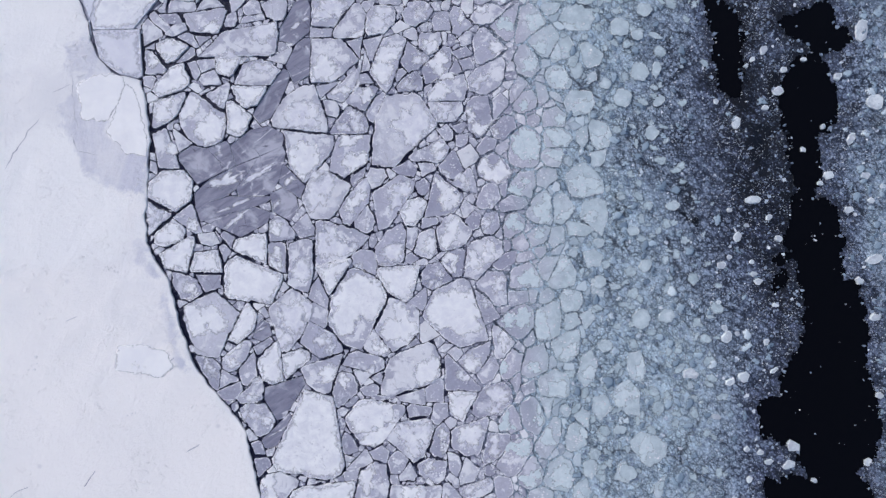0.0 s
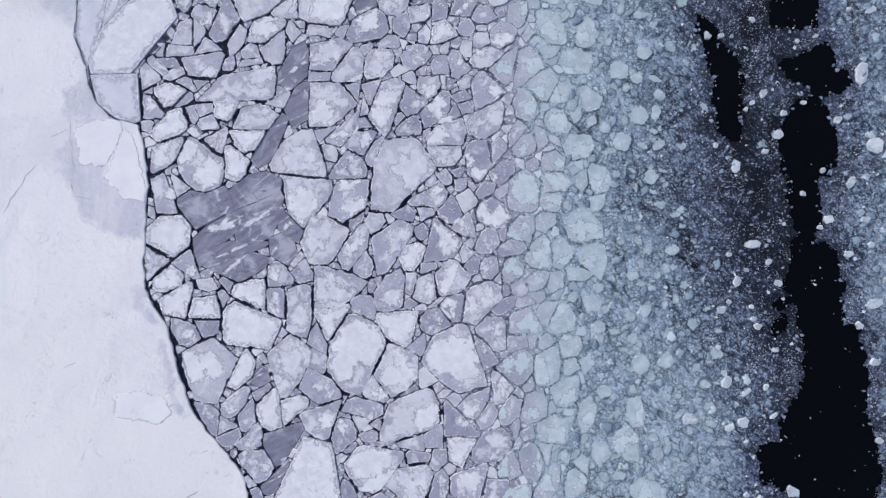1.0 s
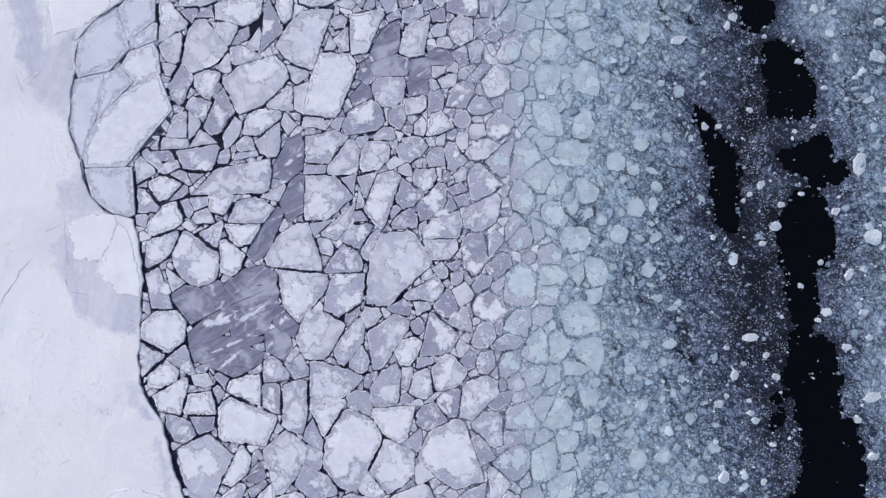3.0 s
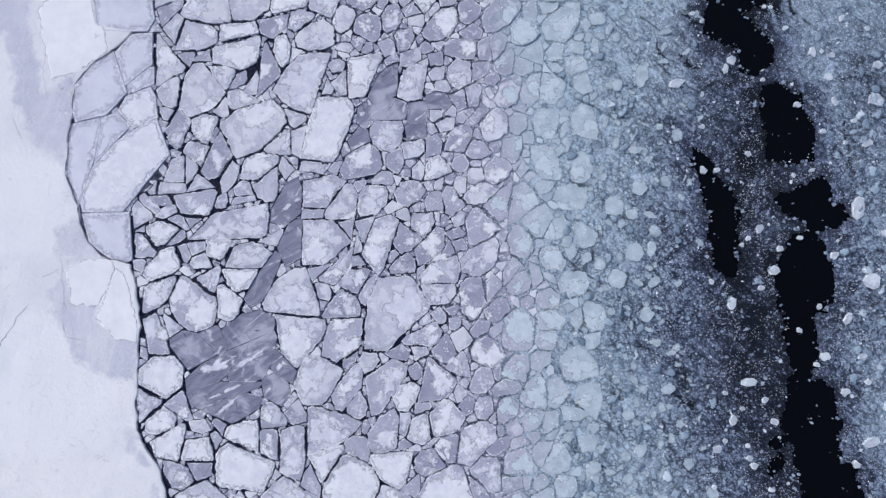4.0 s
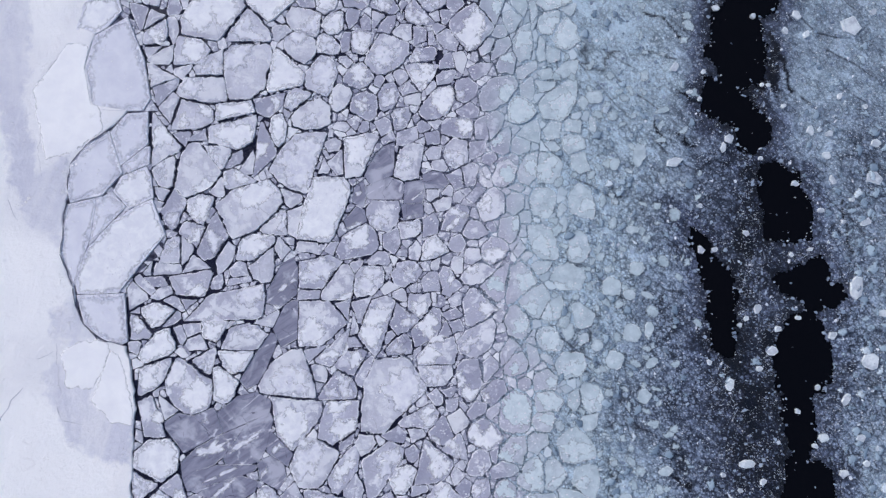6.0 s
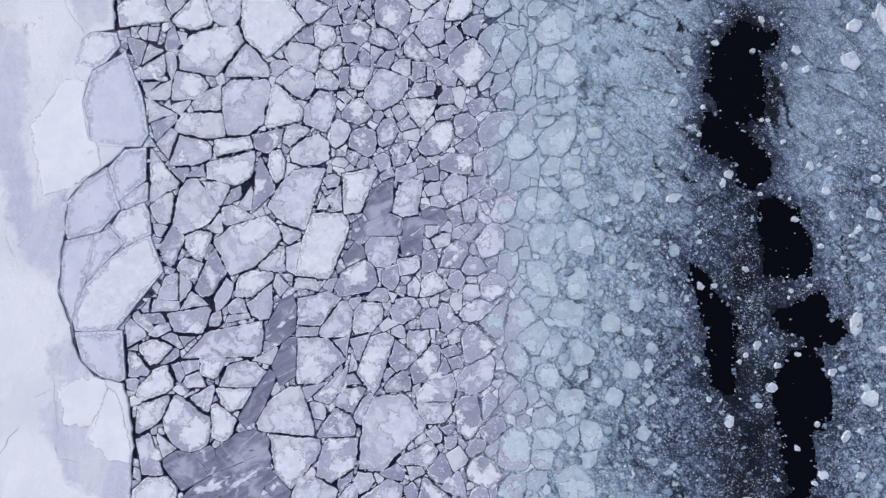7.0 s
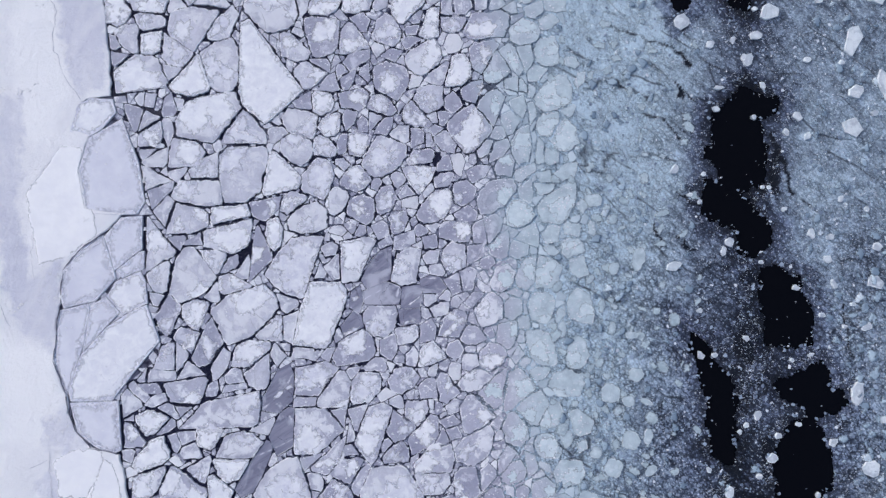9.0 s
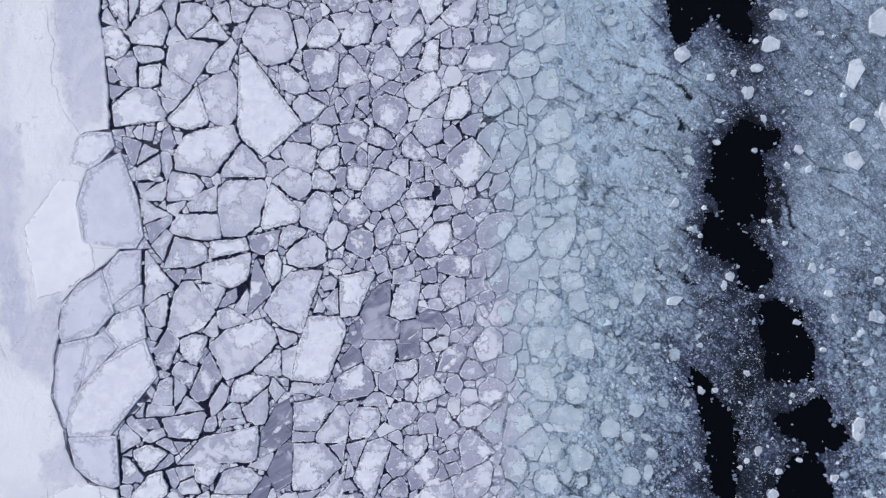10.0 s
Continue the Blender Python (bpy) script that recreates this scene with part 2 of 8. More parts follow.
def slush_material():
    """Refrozen slush of packed lumps: how much ice is in it is the mesh's own 'cover'."""
    m = Mat("slush")
    cover, pale = m.attribute("cover"), m.attribute("pale")
    lay = m.warped(-42, (1.3, 1.0, 1.0), 0.9, 0.5)
    lay_fine = m.warped(-42, (1.3, 1.0, 1.0), 2.5, 0.2)
    lumps = m.math("MULTIPLY", m.cells(1.0, out="Color", vector=lay), 0.2)
    # paler middles, darker borders: crevice shade and darker water between, put into the colour
    lumps = m.math("ADD", lumps, m.math("MULTIPLY", m.span(m.cells(1.0, vector=lay), 0.1, 0.8, 1.0, 0.0), 0.22))
    lumps = m.math("ADD", lumps, m.math("MULTIPLY", m.span(m.cells(2.6, vector=lay_fine), 0.1, 0.8, 1.0, 0.0), 0.26))
    lumps = m.math("ADD", lumps, m.math("MULTIPLY", m.cells(5.5, out="Color", vector=lay_fine), 0.32))
    grain = m.noise(1.4, 9.0, 0.8, lay)
    tone = m.math("ADD", m.math("MULTIPLY", lumps, 0.6), m.math("MULTIPLY", grain, 0.4))
    tone = m.math("ADD", tone, m.span(m.noise(0.22, 5.0, 0.6, lay), 0.3, 0.7, -0.04, 0.04))
    drawn = m.noise(0.5, 7.0, 0.66, m.warped(-42, (2.4, 0.8, 1.0), 0.5, 0.6))  # drawn out by the wind
    calm = m.span(m.x("Y"), 45.0, 85.0, 1.0, 0.35)  # finer, smoother slush to the north
    fine = m.math("ADD", m.math("MULTIPLY", drawn, 0.62), m.math("MULTIPLY", m.noise(4.2, 6.0, 0.8, lay), 0.38))
    tone = m.mix(m.span(calm, 0.35, 1.0, 0.55, 0.3), tone, fine)
    cut = m.span(cover, 0.0, 1.0, 0.70, 0.30)
    deep = m.mix(m.span(cover, 0.12, 0.42), (0.005, 0.007, 0.015), (0.019, 0.024, 0.041))
    deep = m.mix(m.span(m.x(), 6.0, 18.0), (0.007, 0.008, 0.032), deep)
    ice = m.span(m.math("SUBTRACT", tone, cut), -0.15, 0.15)
    firm = m.span(pale, 0.5, 0.9)
    lift = m.span(tone, 0.37, 0.63)
    lift = m.math("ADD", m.math("MULTIPLY", lift, m.span(firm, 0, 1, 1.0, 0.42)), m.math("MULTIPLY", firm, 0.52))
    lift = m.math("ADD", 0.6, m.math("MULTIPLY", m.math("SUBTRACT", lift, 0.6), m.span(m.x("Y"), 45.0, 85.0, 1.25, 1.1)))
    lean = m.mix(lift, (0.027, 0.034, 0.085), (0.26, 0.31, 0.51))
    rich = m.mix(m.span(m.x(), 6.0, 16.0), m.mix(lift, (0.06, 0.06, 0.1), (0.5, 0.5, 0.59)), m.mix(lift, (0.145, 0.2, 0.29), (0.68, 0.82, 0.91)))
    col = m.mix(ice, deep, m.mix(pale, lean, rich))
    fleck = m.math("MULTIPLY", m.span(m.cells(2.6, vector=lay_fine), 0.10, 0.24, 1.0, 0.0), m.span(m.noise(1.1, 4.0, 0.7), 0.41, 0.52))
    fleck = m.math("MULTIPLY", fleck, m.span(cover, 0.04, 0.26, 0.0, 0.95))
    seam = m.span(m.cells(1.0, "DISTANCE_TO_EDGE", lay), 0.0, 0.09, 1.0, 0.0)
    seam2 = m.span(m.cells(2.6, "DISTANCE_TO_EDGE", lay_fine), 0.0, 0.08, 0.8, 0.0)
    seam = m.math("MULTIPLY", m.math("MAXIMUM", seam, seam2), m.span(m.noise(0.28, 4.0, 0.6), 0.36, 0.56))
    rift = m.span(m.cells(0.16, "DISTANCE_TO_EDGE", m.warped(-35, (2.6, 1.0, 1.0), 0.5, 0.7)), 0.0, 0.04, 1.0, 0.0)
    rift = m.math("MULTIPLY", rift, m.math("MULTIPLY", m.span(m.noise(0.13, 3.0), 0.47, 0.57), m.span(m.x(), 18.0, 26.0, 0.0, 0.85)))
    col = m.mix(m.math("MULTIPLY", m.math("MULTIPLY", seam, calm), m.span(firm, 0, 1, 0.88, 0.7)), col, deep)
    col = m.mix(rift, col, deep)
    col = m.mix(fleck, col, (0.7, 0.76, 0.83))
    high = m.math("SUBTRACT", tone, m.math("MULTIPLY", seam, 0.4))
    return m.done(col, m.span(ice, 0, 1, 0.3, 0.75), high, 0.9, 0.4)


def brash_material(name, dark, light, white, wet=0.0, fray=0.0):
    m = Mat(name)
    if fray:  # half sunk: slush laps over the rim
        rag = m.math("ADD", m.attribute("inset"), m.span(m.noise(2.6, 6.0, 0.7), 0.3, 0.7, -fray, fray))
        m.put(m.b.inputs["Alpha"], m.span(rag, 0.0, 0.3))
    rnd = m.t.nodes.new("ShaderNodeNewGeometry").outputs["Random Per Island"]
    body = m.mix(m.span(m.math("POWER", rnd, 1.5), 0, 1), dark, light)
    bright = m.span(rnd, 0.91, 0.94)
    body = m.mix(bright, body, white)
    body = m.mix(m.span(m.noise(3.0, 5.0, 0.7), 0.3, 0.75, 0.0, 0.35), body, dark)
    if wet:
        body = m.mix(m.span(m.noise(1.3, 7.0, 0.68, warp=0.4), 0.5, 0.58, 0.0, 0.8), body, white)
        body = m.mix(wetness(m, wet), body, m.mix(rnd, (0.36, 0.44, 0.5), (0.62, 0.71, 0.76)))
    return m.done(body, 0.65, m.noise(6.0, 5.0, 0.7), 0.4, 0.04)


def water_material():
    m = Mat("sea_water")
    m.b.inputs["Specular IOR Level"].default_value = 0.27
    return m.done((0.0025, 0.0025, 0.004), 0.25, m.noise(1.2, 4.0), 0.05, 0.03)


THIN = thin_ice_material()
FAST = fast_ice_material()
SNOW = drift_material("snow", (0.84, 0.83, 0.84), (0.9, 0.89, 0.885))
SNOW_SOAKED = drift_material("wet_snow", (0.54, 0.62, 0.66), (0.68, 0.75, 0.78), 0.9, 0.8, 0.25)
PLATE = drift_material("plate_snow", (0.89, 0.88, 0.9), (0.95, 0.94, 0.94), 0.3, 0.4, 0.3)
LEDGE = drift_material("ledge_ice", (0.015, 0.015, 0.035), (0.16, 0.16, 0.22), 0.9)
SLUSH = slush_material()
BRASH = brash_material("brash_ice", (0.18, 0.225, 0.31), (0.46, 0.55, 0.67), (0.8, 0.84, 0.89))
SLAB_SNOW = drift_material("slab_snow", (0.69, 0.69, 0.77), (0.79, 0.79, 0.85), 0.3, 1.0, 1.4)
WET_CRACK = drift_material("wet_crack", (0.02, 0.02, 0.04), (0.2, 0.2, 0.26), 1.6)
CRACK = drift_material("crack", (0.42, 0.42, 0.48), (0.7, 0.7, 0.74))
FLOE_SNOW = drift_material("floe_snow", (0.76, 0.76, 0.81), (0.91, 0.91, 0.925), 0.6, 0.9, 0.75)
THIN_SNOW = drift_material("thin_snow", (0.64, 0.64, 0.72), (0.85, 0.85, 0.885), 0.8, 1.1, 1.0)
BLOCKS = brash_material("brash_blocks", (0.22, 0.29, 0.37), (0.5, 0.61, 0.7), (0.66, 0.74, 0.8), 0.0, 0.34)
CRUMBS = brash_material("crumbs", (0.3, 0.34, 0.4), (0.74, 0.78, 0.82), (0.88, 0.9, 0.92))
SNOW_LUMPS = brash_material("snow_lumps", (0.74, 0.74, 0.79), (0.93, 0.93, 0.94), (0.93, 0.93, 0.94))
RUBBLE = brash_material("rubble_ice", (0.3, 0.3, 0.39), (0.76, 0.76, 0.81), (0.88, 0.88, 0.9), 0.9)
CHUNK = sea_ice("chunk_ice", (0.62, 0.66, 0.71), (0.86, 0.89, 0.92), 0.7, 0.2, 0.4)
WATER = water_material()


# ---- helpers for the ice ----
rng = np.random.default_rng(7)
NEAR, FAR = -46.0, 126.0  # the stretch along y that is built in full
SEEN = (-38.0, 117.0)


def lattice(ix, iy, seed):
    h = (ix.astype(np.int64) * 374761393 + iy.astype(np.int64) * 668265263 + seed * 974634777) & 0xFFFFFFFF
    h = ((h ^ (h >> 13)) * 1274126177) & 0xFFFFFFFF
    return ((h ^ (h >> 16)) & 0xFFFF) / 65535.0


def fbm(x, y, size, seed, octaves=4):
    """Smooth noise from 0 to 1, with features of that size in metres."""
    x, y = np.asarray(x, float) / size, np.asarray(y, float) / size
    total, weight, norm = 0.0, 1.0, 0.0
    for k in range(octaves):
        ix, iy = np.floor(x), np.floor(y)
        fx, fy = x - ix, y - iy
        fx, fy = fx * fx * (3 - 2 * fx), fy * fy * (3 - 2 * fy)
        a, b = lattice(ix, iy, seed + k), lattice(ix + 1, iy, seed + k)
        c, d = lattice(ix, iy + 1, seed + k), lattice(ix + 1, iy + 1, seed + k)
        total = total + weight * (a + (b - a) * fx + (c - a) * fy + (a - b - c + d) * fx * fy)
        norm += weight
        x, y, weight = x * 2.03 + 17.1, y * 2.03 + 5.7, weight * 0.5
    return total / norm


def mesh_of(name, verts, faces, material, smooth=False, inset=None):
    me = bpy.data.meshes.new(name)
    me.from_pydata([tuple(v) for v in verts], [], faces)
    me.materials.append(material)
    if inset is not None:
        me.attributes.new("inset", "FLOAT", "POINT").data.foreach_set("value", inset)
    if smooth:
        me.shade_smooth()
    me.update()
    return me


def part(name, verts, faces, material, parent, label="", smooth=False, inset=None):
    ob = new(name, mesh_of(name, verts, faces, material, smooth, inset))
    ob.parent = parent
    return tagged(ob, label) if label else ob


def cut(poly, n, d):
    """The part of a convex outline where n . p <= d."""
    out = []
    for (ax, ay), (bx, by) in zip(poly, poly[1:] + poly[:1]):
        da, db = n[0] * ax + n[1] * ay - d, n[0] * bx + n[1] * by - d
        if da <= 0:
            out.append((ax, ay))
        if (da < 0 < db) or (db < 0 < da):
            s = da / (da - db)
            out.append((ax + (bx - ax) * s, ay + (by - ay) * s))
    return out


def area(poly):
    return 0.5 * sum(ax * by - bx * ay for (ax, ay), (bx, by) in zip(poly, poly[1:] + poly[:1]))


def middle(poly):
    a = area(poly)
    cx = sum((ax + bx) * (ax * by - bx * ay) for (ax, ay), (bx, by) in zip(poly, poly[1:] + poly[:1])) / (6 * a)
    cy = sum((ay + by) * (ax * by - bx * ay) for (ax, ay), (bx, by) in zip(poly, poly[1:] + poly[:1])) / (6 * a)
    return cx, cy


def broken_edge(poly, step, rough, seed):
    """An outline with worn and chipped corners and an uneven edge, which stays inside the given one."""
    pts, m = [], len(poly)
    wear = lattice(np.arange(m), np.full(m, seed), 77)
    for i in range(m):
        (ax, ay), (bx, by) = poly[i], poly[(i + 1) % m]
        dx, dy = bx - ax, by - ay
        l = math.hypot(dx, dy) + 1e-6
        u, v = (min(0.22, (0.04 + 2.4 * rough * wear[q % m] ** 3) / l) for q in (i, i + 1))
        pts += [(ax + dx * u, ay + dy * u), (bx - dx * v, by - dy * v)]
    ring = []
    for (ax, ay), (bx, by) in zip(pts, pts[1:] + pts[:1]):
        n = max(1, int(math.hypot(bx - ax, by - ay) / step))
        ring += [(ax + (bx - ax) * k / n, ay + (by - ay) * k / n) for k in range(n)]
    ring = np.array(ring)
    c = ring.mean(0)
    way = c - ring
    away = np.linalg.norm(way, axis=1, keepdims=True) + 1e-6
    fine, wide = fbm(ring[:, 0], ring[:, 1], 0.55, seed, 4), fbm(ring[:, 0], ring[:, 1], 2.4, seed + 9, 3)
    bite = np.clip(fine - 0.34, 0, 1) * rough * 2.4 + np.clip(wide - 0.47, 0, 1) * rough * 3.0
    return ring + way / away * np.minimum(bite[:, None], away * 0.25)


def slab(ring, centre, top, under, bevel, bumpy, seed):
    """Verts and faces of a slab of ice round its centre: side, worn edge, and an uneven top."""
    n = len(ring)
    c = np.array(centre)
    rel = ring - c
    away = np.linalg.norm(rel, axis=1, keepdims=True) + 1e-6
    verts, faces, inset = [], [], []
    rings = [(rel * 1.01, under), (rel, top - bevel * 0.8), (rel * (1 - np.minimum(bevel / away, 0.3)), top)]
    for f in (0.72, 0.38):
        rings.append((rel * f, top))
    for k, (r, z) in enumerate(rings):
        h = np.full(n, z)
        if k >= 2:
            h = h + (fbm(r[:, 0] + c[0], r[:, 1] + c[1], 2.2, seed, 3) - 0.5) * bumpy
        verts += [(x, y, zz) for (x, y), zz in zip(r, h)]
        inset += np.maximum(0, away[:, 0] - np.linalg.norm(r, axis=1)).tolist()
    verts.append((0, 0, top))
    inset.append(float(away.mean()))
    for k in range(len(rings) - 1):
        for i in range(n):
            j = (i + 1) % n
            faces.append((k * n + i, k * n + j, (k + 1) * n + j, (k + 1) * n + i))
    last = (len(rings) - 1) * n
    faces += [(last + i, last + (i + 1) % n, len(verts) - 1) for i in range(n)]
    return verts, faces, inset


# ---- the edge of the fast ice: x for each y ----
EDGE = [
    (-39.8, -27.7),
    (-34.4, -28.5),
    (-27.1, -30.0),
    (-22.6, -31.9),
    (-17.1, -37.2),
    (-12.0, -40.2),
    (-7.8, -41.6),
    (-3.2, -42.8),
    (0.1, -44.1),
    (3.2, -46.1),
    (6.2, -47.3),
    (10.9, -48.1),
    (14.7, -47.9),
    (20.4, -47.7),
    (25.2, -47.5),
    (29.0, -48.2),
    (33.6, -49.4),
    (34.6, -53.9),
    (37.4, -56.5),
    (40.6, -57.8),
    (43.3, -58.2),
    (48.8, -60.5),
    (53.5, -60.2),
    (58.1, -59.6),
    (63.7, -59.4),
    (67.4, -56.5),
    (70.2, -52.4),
    (73.1, -50.1),
    (74.0, -55.8),
    (80.6, -57.1),
    (86.4, -55.8),
    (87.3, -58.5),
    (91.6, -57.6),
    (92.6, -56.6),
    (93.2, -52.4),
    (99.9, -52.7),
    (105.7, -53.6),
    (111.6, -54.4),
    (115.5, -54.4),
    (121.4, -54.3),
]
EDGE_Y, EDGE_X = [p[0] for p in EDGE], [p[1] for p in EDGE]
# the outer side of the slabs that have cracked off but still lie against it
LEDGE_Y = [34.2, 39.7, 44.3, 48.8, 51.6, 59.0, 67.4, 76.9, 86.4, 90.2, 94.5]
LEDGE_X = [-48.8, -49.4, -49.0, -43.6, -42.7, -45.4, -46.1, -46.6, -48.1, -50.2, -52.6]


def shore(y):
    y = np.asarray(y, float)
    return np.interp(y, EDGE_Y, EDGE_X) + (fbm(y, y * 0 + 3.0, 2.5, 31, 3) - 0.5) * 0.9 + (fbm(y, y * 0 + 9.0, 0.9, 33, 3) - 0.5) * 0.5


HOLES = []  # black gaps that stayed free of ice


def hole(x, y, r):
    HOLES.append((x, y, r))


hole(-34.6, 46.8, 1.3)
hole(-31.3, 44.2, 0.6)
hole(-28.7, 45.5, 0.6)
hole(-33.8, 31.4, 0.7)
hole(-35.8, 28.7, 0.7)
hole(-36.7, 6.8, 0.8)
hole(-34.6, 5.6, 0.6)
hole(-23.2, -10.1, 0.8)
hole(-14.7, -10.8, 0.9)
hole(-12.0, -10.8, 0.6)
hole(-41.9, -4.8, 0.7)
hole(-30.0, -6.0, 0.5)
hole(-34.7, -13.4, 0.6)
hole(0.1, 26.2, 0.5)
hole(5.5, 16.9, 0.6)
hole(-21.3, -10.8, 0.7)
hole(-25.2, -15.7, 0.5)
hole(-12.4, 40.9, 0.5)
hole(11.9, 95.7, 1.7)
hole(9.8, 96.1, 0.6)
hole(-35.6, 47.7, 1.1)
hole(-39.5, 92.2, 1.0)
hole(-48.3, 113.4, 0.7)
hole(-44.5, 114.2, 0.6)
hole(-32.3, 110.9, 0.9)
hole(-36.3, 102.7, 0.9)
hole(-29.1, 66.3, 1.4)
hole(-33.3, 52.9, 0.7)
hole(-36.8, 54.1, 0.6)
hole(-42.2, 77.1, 0.6)
hole(-42.9, 81.1, 0.5)
hole(-5.2, 89.2, 1.0)
hole(2.5, 82.7, 1.3)
hole(9.7, 81.6, 1.1)
hole(-8.6, 90.6, 0.4)
hole(-29.2, 45.2, 0.6)
hole(-41.1, 69.3, 0.5)
hole(2.9, 113.0, 0.8)
hole(11.0, 113.0, 0.6)
hole(-8.2, 111.4, 0.8)


# ---- open leads ----
LEADS, POOLS = [], []


def lead(x, y, *sides):
    """Open water round a point, within straight sides given by bearing and distance."""
    LEADS.append((x, y, [(math.cos(radians(b)), math.sin(radians(b)), away) for b, away in zip(sides[::2], sides[1::2])]))


def pool(x, y, rx, ry):
    """A small dark pool, half choked with slush."""
    POOLS.append((x, y, rx, ry))


lead(46.4, 113.8, -177, 3.6, -158, 4.2, -56, 3.9, -44, 3.1, -9, 3.1, -1, 3.4, 91, 6.5)
lead(54.4, 114.8, -173, 4.2, -141, 3.8, -97, 5.7, -9, 3.1, -1, 3.4, 90, 5.5)
lead(54.6, 84.9, -153, 5.6, -79, 7.4, -18, 5.1, 3, 4.6, 44, 6.4, 126, 7.3, 177, 5.1)
lead(57.4, 92.2, -118, 2.2, -63, 3.3, 11, 3.7, 66, 1.9, 104, 3.1, 178, 3.7)
lead(52.3, 74.1, -142, 3.4, -113, 3.1, -57, 3.7, 27, 4.3, 66, 3.3, 174, 4.3)
lead(56.1, 70.6, -172, 3.0, -94, 4.1, -52, 3.5, -18, 3.3, 48, 2.9, 48, 2.9, 176, 3.1)
lead(61.7, 57.3, -173, 3.9, -100, 6.0, -78, 6.2, -17, 5.4, 20, 3.9, 58, 5.4, 113, 7.3, 177, 4.0)
lead(47.5, 49.8, -166, 1.1, -66, 2.2, 18, 1.1, 67, 1.8)
lead(50.3, 40.9, -170, 2.4, -144, 4.3, -69, 6.4, -2, 2.4, 18, 2.8, 38, 3.9, 134, 5.8)
lead(50.4, 35.8, -106, 3.6, -5, 1.9, 90, 3.8, 177, 1.8)
lead(65.6, 43.4, -140, 4.1, -123, 3.8, -47, 3.8, -0, 3.4, 21, 4.2, 120, 3.8)
lead(69.5, 41.5, -175, 1.6, -110, 1.9, -48, 1.4, 15, 1.9, 90, 1.8)
lead(64.3, 31.0, -177, 5.1, -119, 6.4, -79, 6.0, -29, 5.5, 5, 4.5, 22, 4.5, 106, 7.9, 151, 5.5)
lead(63.6, 19.0, -180, 2.6, -90, 5.8, -12, 2.4, -2, 1.9, 90, 7.4)
lead(64.4, 8.8, -147, 5.8, -91, 5.0, -23, 4.7, 13, 4.2, 39, 4.4, 84, 5.4, 164, 4.7)
lead(59.2, 3.6, -146, 2.2, -68, 1.1, 25, 2.2, 108, 1.1)
lead(64.5, 0.1, -177, 3.1, -174, 3.1, -123, 5.1, -42, 4.1, 10, 4.9, 98, 5.6)
lead(67.6, -6.9, -168, 6.0, -90, 6.7, -19, 5.4, -3, 5.1, 15, 5.5, 80, 7.1, 144, 5.9, 178, 5.4)
lead(58.0, -0.1, -148, 2.1, -26, 0.9, 50, 2.4, 149, 0.8)
lead(66.0, -16.0, -172, 9.1, -90, 5.1, 9, 7.4, 18, 6.9, 84, 6.7, 152, 6.8)
lead(63.0, -23.1, -106, 4.9, -80, 5.4, -1, 11.5, 91, 4.1, 113, 6.2, 178, 8.9)
lead(66.6, -29.1, -147, 5.7, -90, 3.0, -62, 3.5, -12, 6.8, 96, 3.1, 158, 6.0)
lead(67.2, -35.6, -90, 5.7, 5, 5.1, 48, 4.5, 90, 4.9, 173, 5.9)
lead(58.5, -35.4, -90, 4.0, 7, 3.6, 72, 3.3, 103, 3.1, 170, 3.7)
pool(55.2, 23.1, 1.6, 2.7)
pool(42.9, 13.9, 1.2, 1.9)
pool(54.7, 49.9, 1.3, 1.5)
pool(54.1, 50.9, 1.1, 1.9)
pool(58.2, 33.9, 1.0, 1.8)
pool(60.7, 79.9, 0.9, 3.4)
pool(55.5, 62.4, 1.2, 1.2)


RIFTS = []


def rift(x0, y0, x1, y1, width):
    """A dark crack that runs through the slush."""
    RIFTS.append((x0, y0, x1, y1, width))


rift(32.1, 105.8, 36.2, 104.6, 0.35)
rift(36.2, 104.6, 38.9, 103.2, 0.35)
rift(38.9, 103.2, 42.8, 102.2, 0.35)
rift(42.8, 102.2, 46.6, 99.2, 0.35)
rift(32.9, 96.9, 34.4, 95.4, 0.45)
rift(34.4, 95.4, 36.3, 94.5, 0.45)
rift(36.3, 94.5, 39.2, 92.7, 0.45)
rift(43.9, 96.3, 44.1, 95.0, 0.3)
rift(44.1, 95.0, 45.2, 93.3, 0.3)
rift(38.2, 90.6, 41.1, 89.3, 0.35)
rift(41.1, 89.3, 44.4, 86.5, 0.35)
rift(39.4, 71.8, 40.0, 69.8, 0.4)
rift(40.0, 69.8, 41.2, 67.6, 0.4)
rift(43.5, 69.3, 46.1, 67.2, 0.35)
rift(43.9, 95.9, 45.2, 94.3, 0.3)
rift(45.2, 94.3, 47.1, 92.5, 0.3)
rift(43.7, 76.8, 47.5, 74.3, 0.35)
rift(43.8, 96.4, 44.2, 94.4, 0.3)
rift(44.2, 94.4, 45.2, 92.9, 0.3)
rift(40.0, 12.4, 44.7, 9.5, 0.5)
rift(59.9, 86.7, 61.8, 82.8, 0.5)
rift(61.8, 82.8, 63.1, 77.0, 0.5)
rift(71.1, 57.7, 72.4, 52.9, 0.4)
rift(72.4, 52.9, 72.7, 49.0, 0.4)
rift(30.5, 14.6, 30.9, 12.2, 0.35)
rift(30.9, 12.2, 32.3, 10.8, 0.35)
rift(27.9, 12.8, 30.7, 10.0, 0.35)
rift(30.7, 10.0, 32.5, 4.3, 0.35)


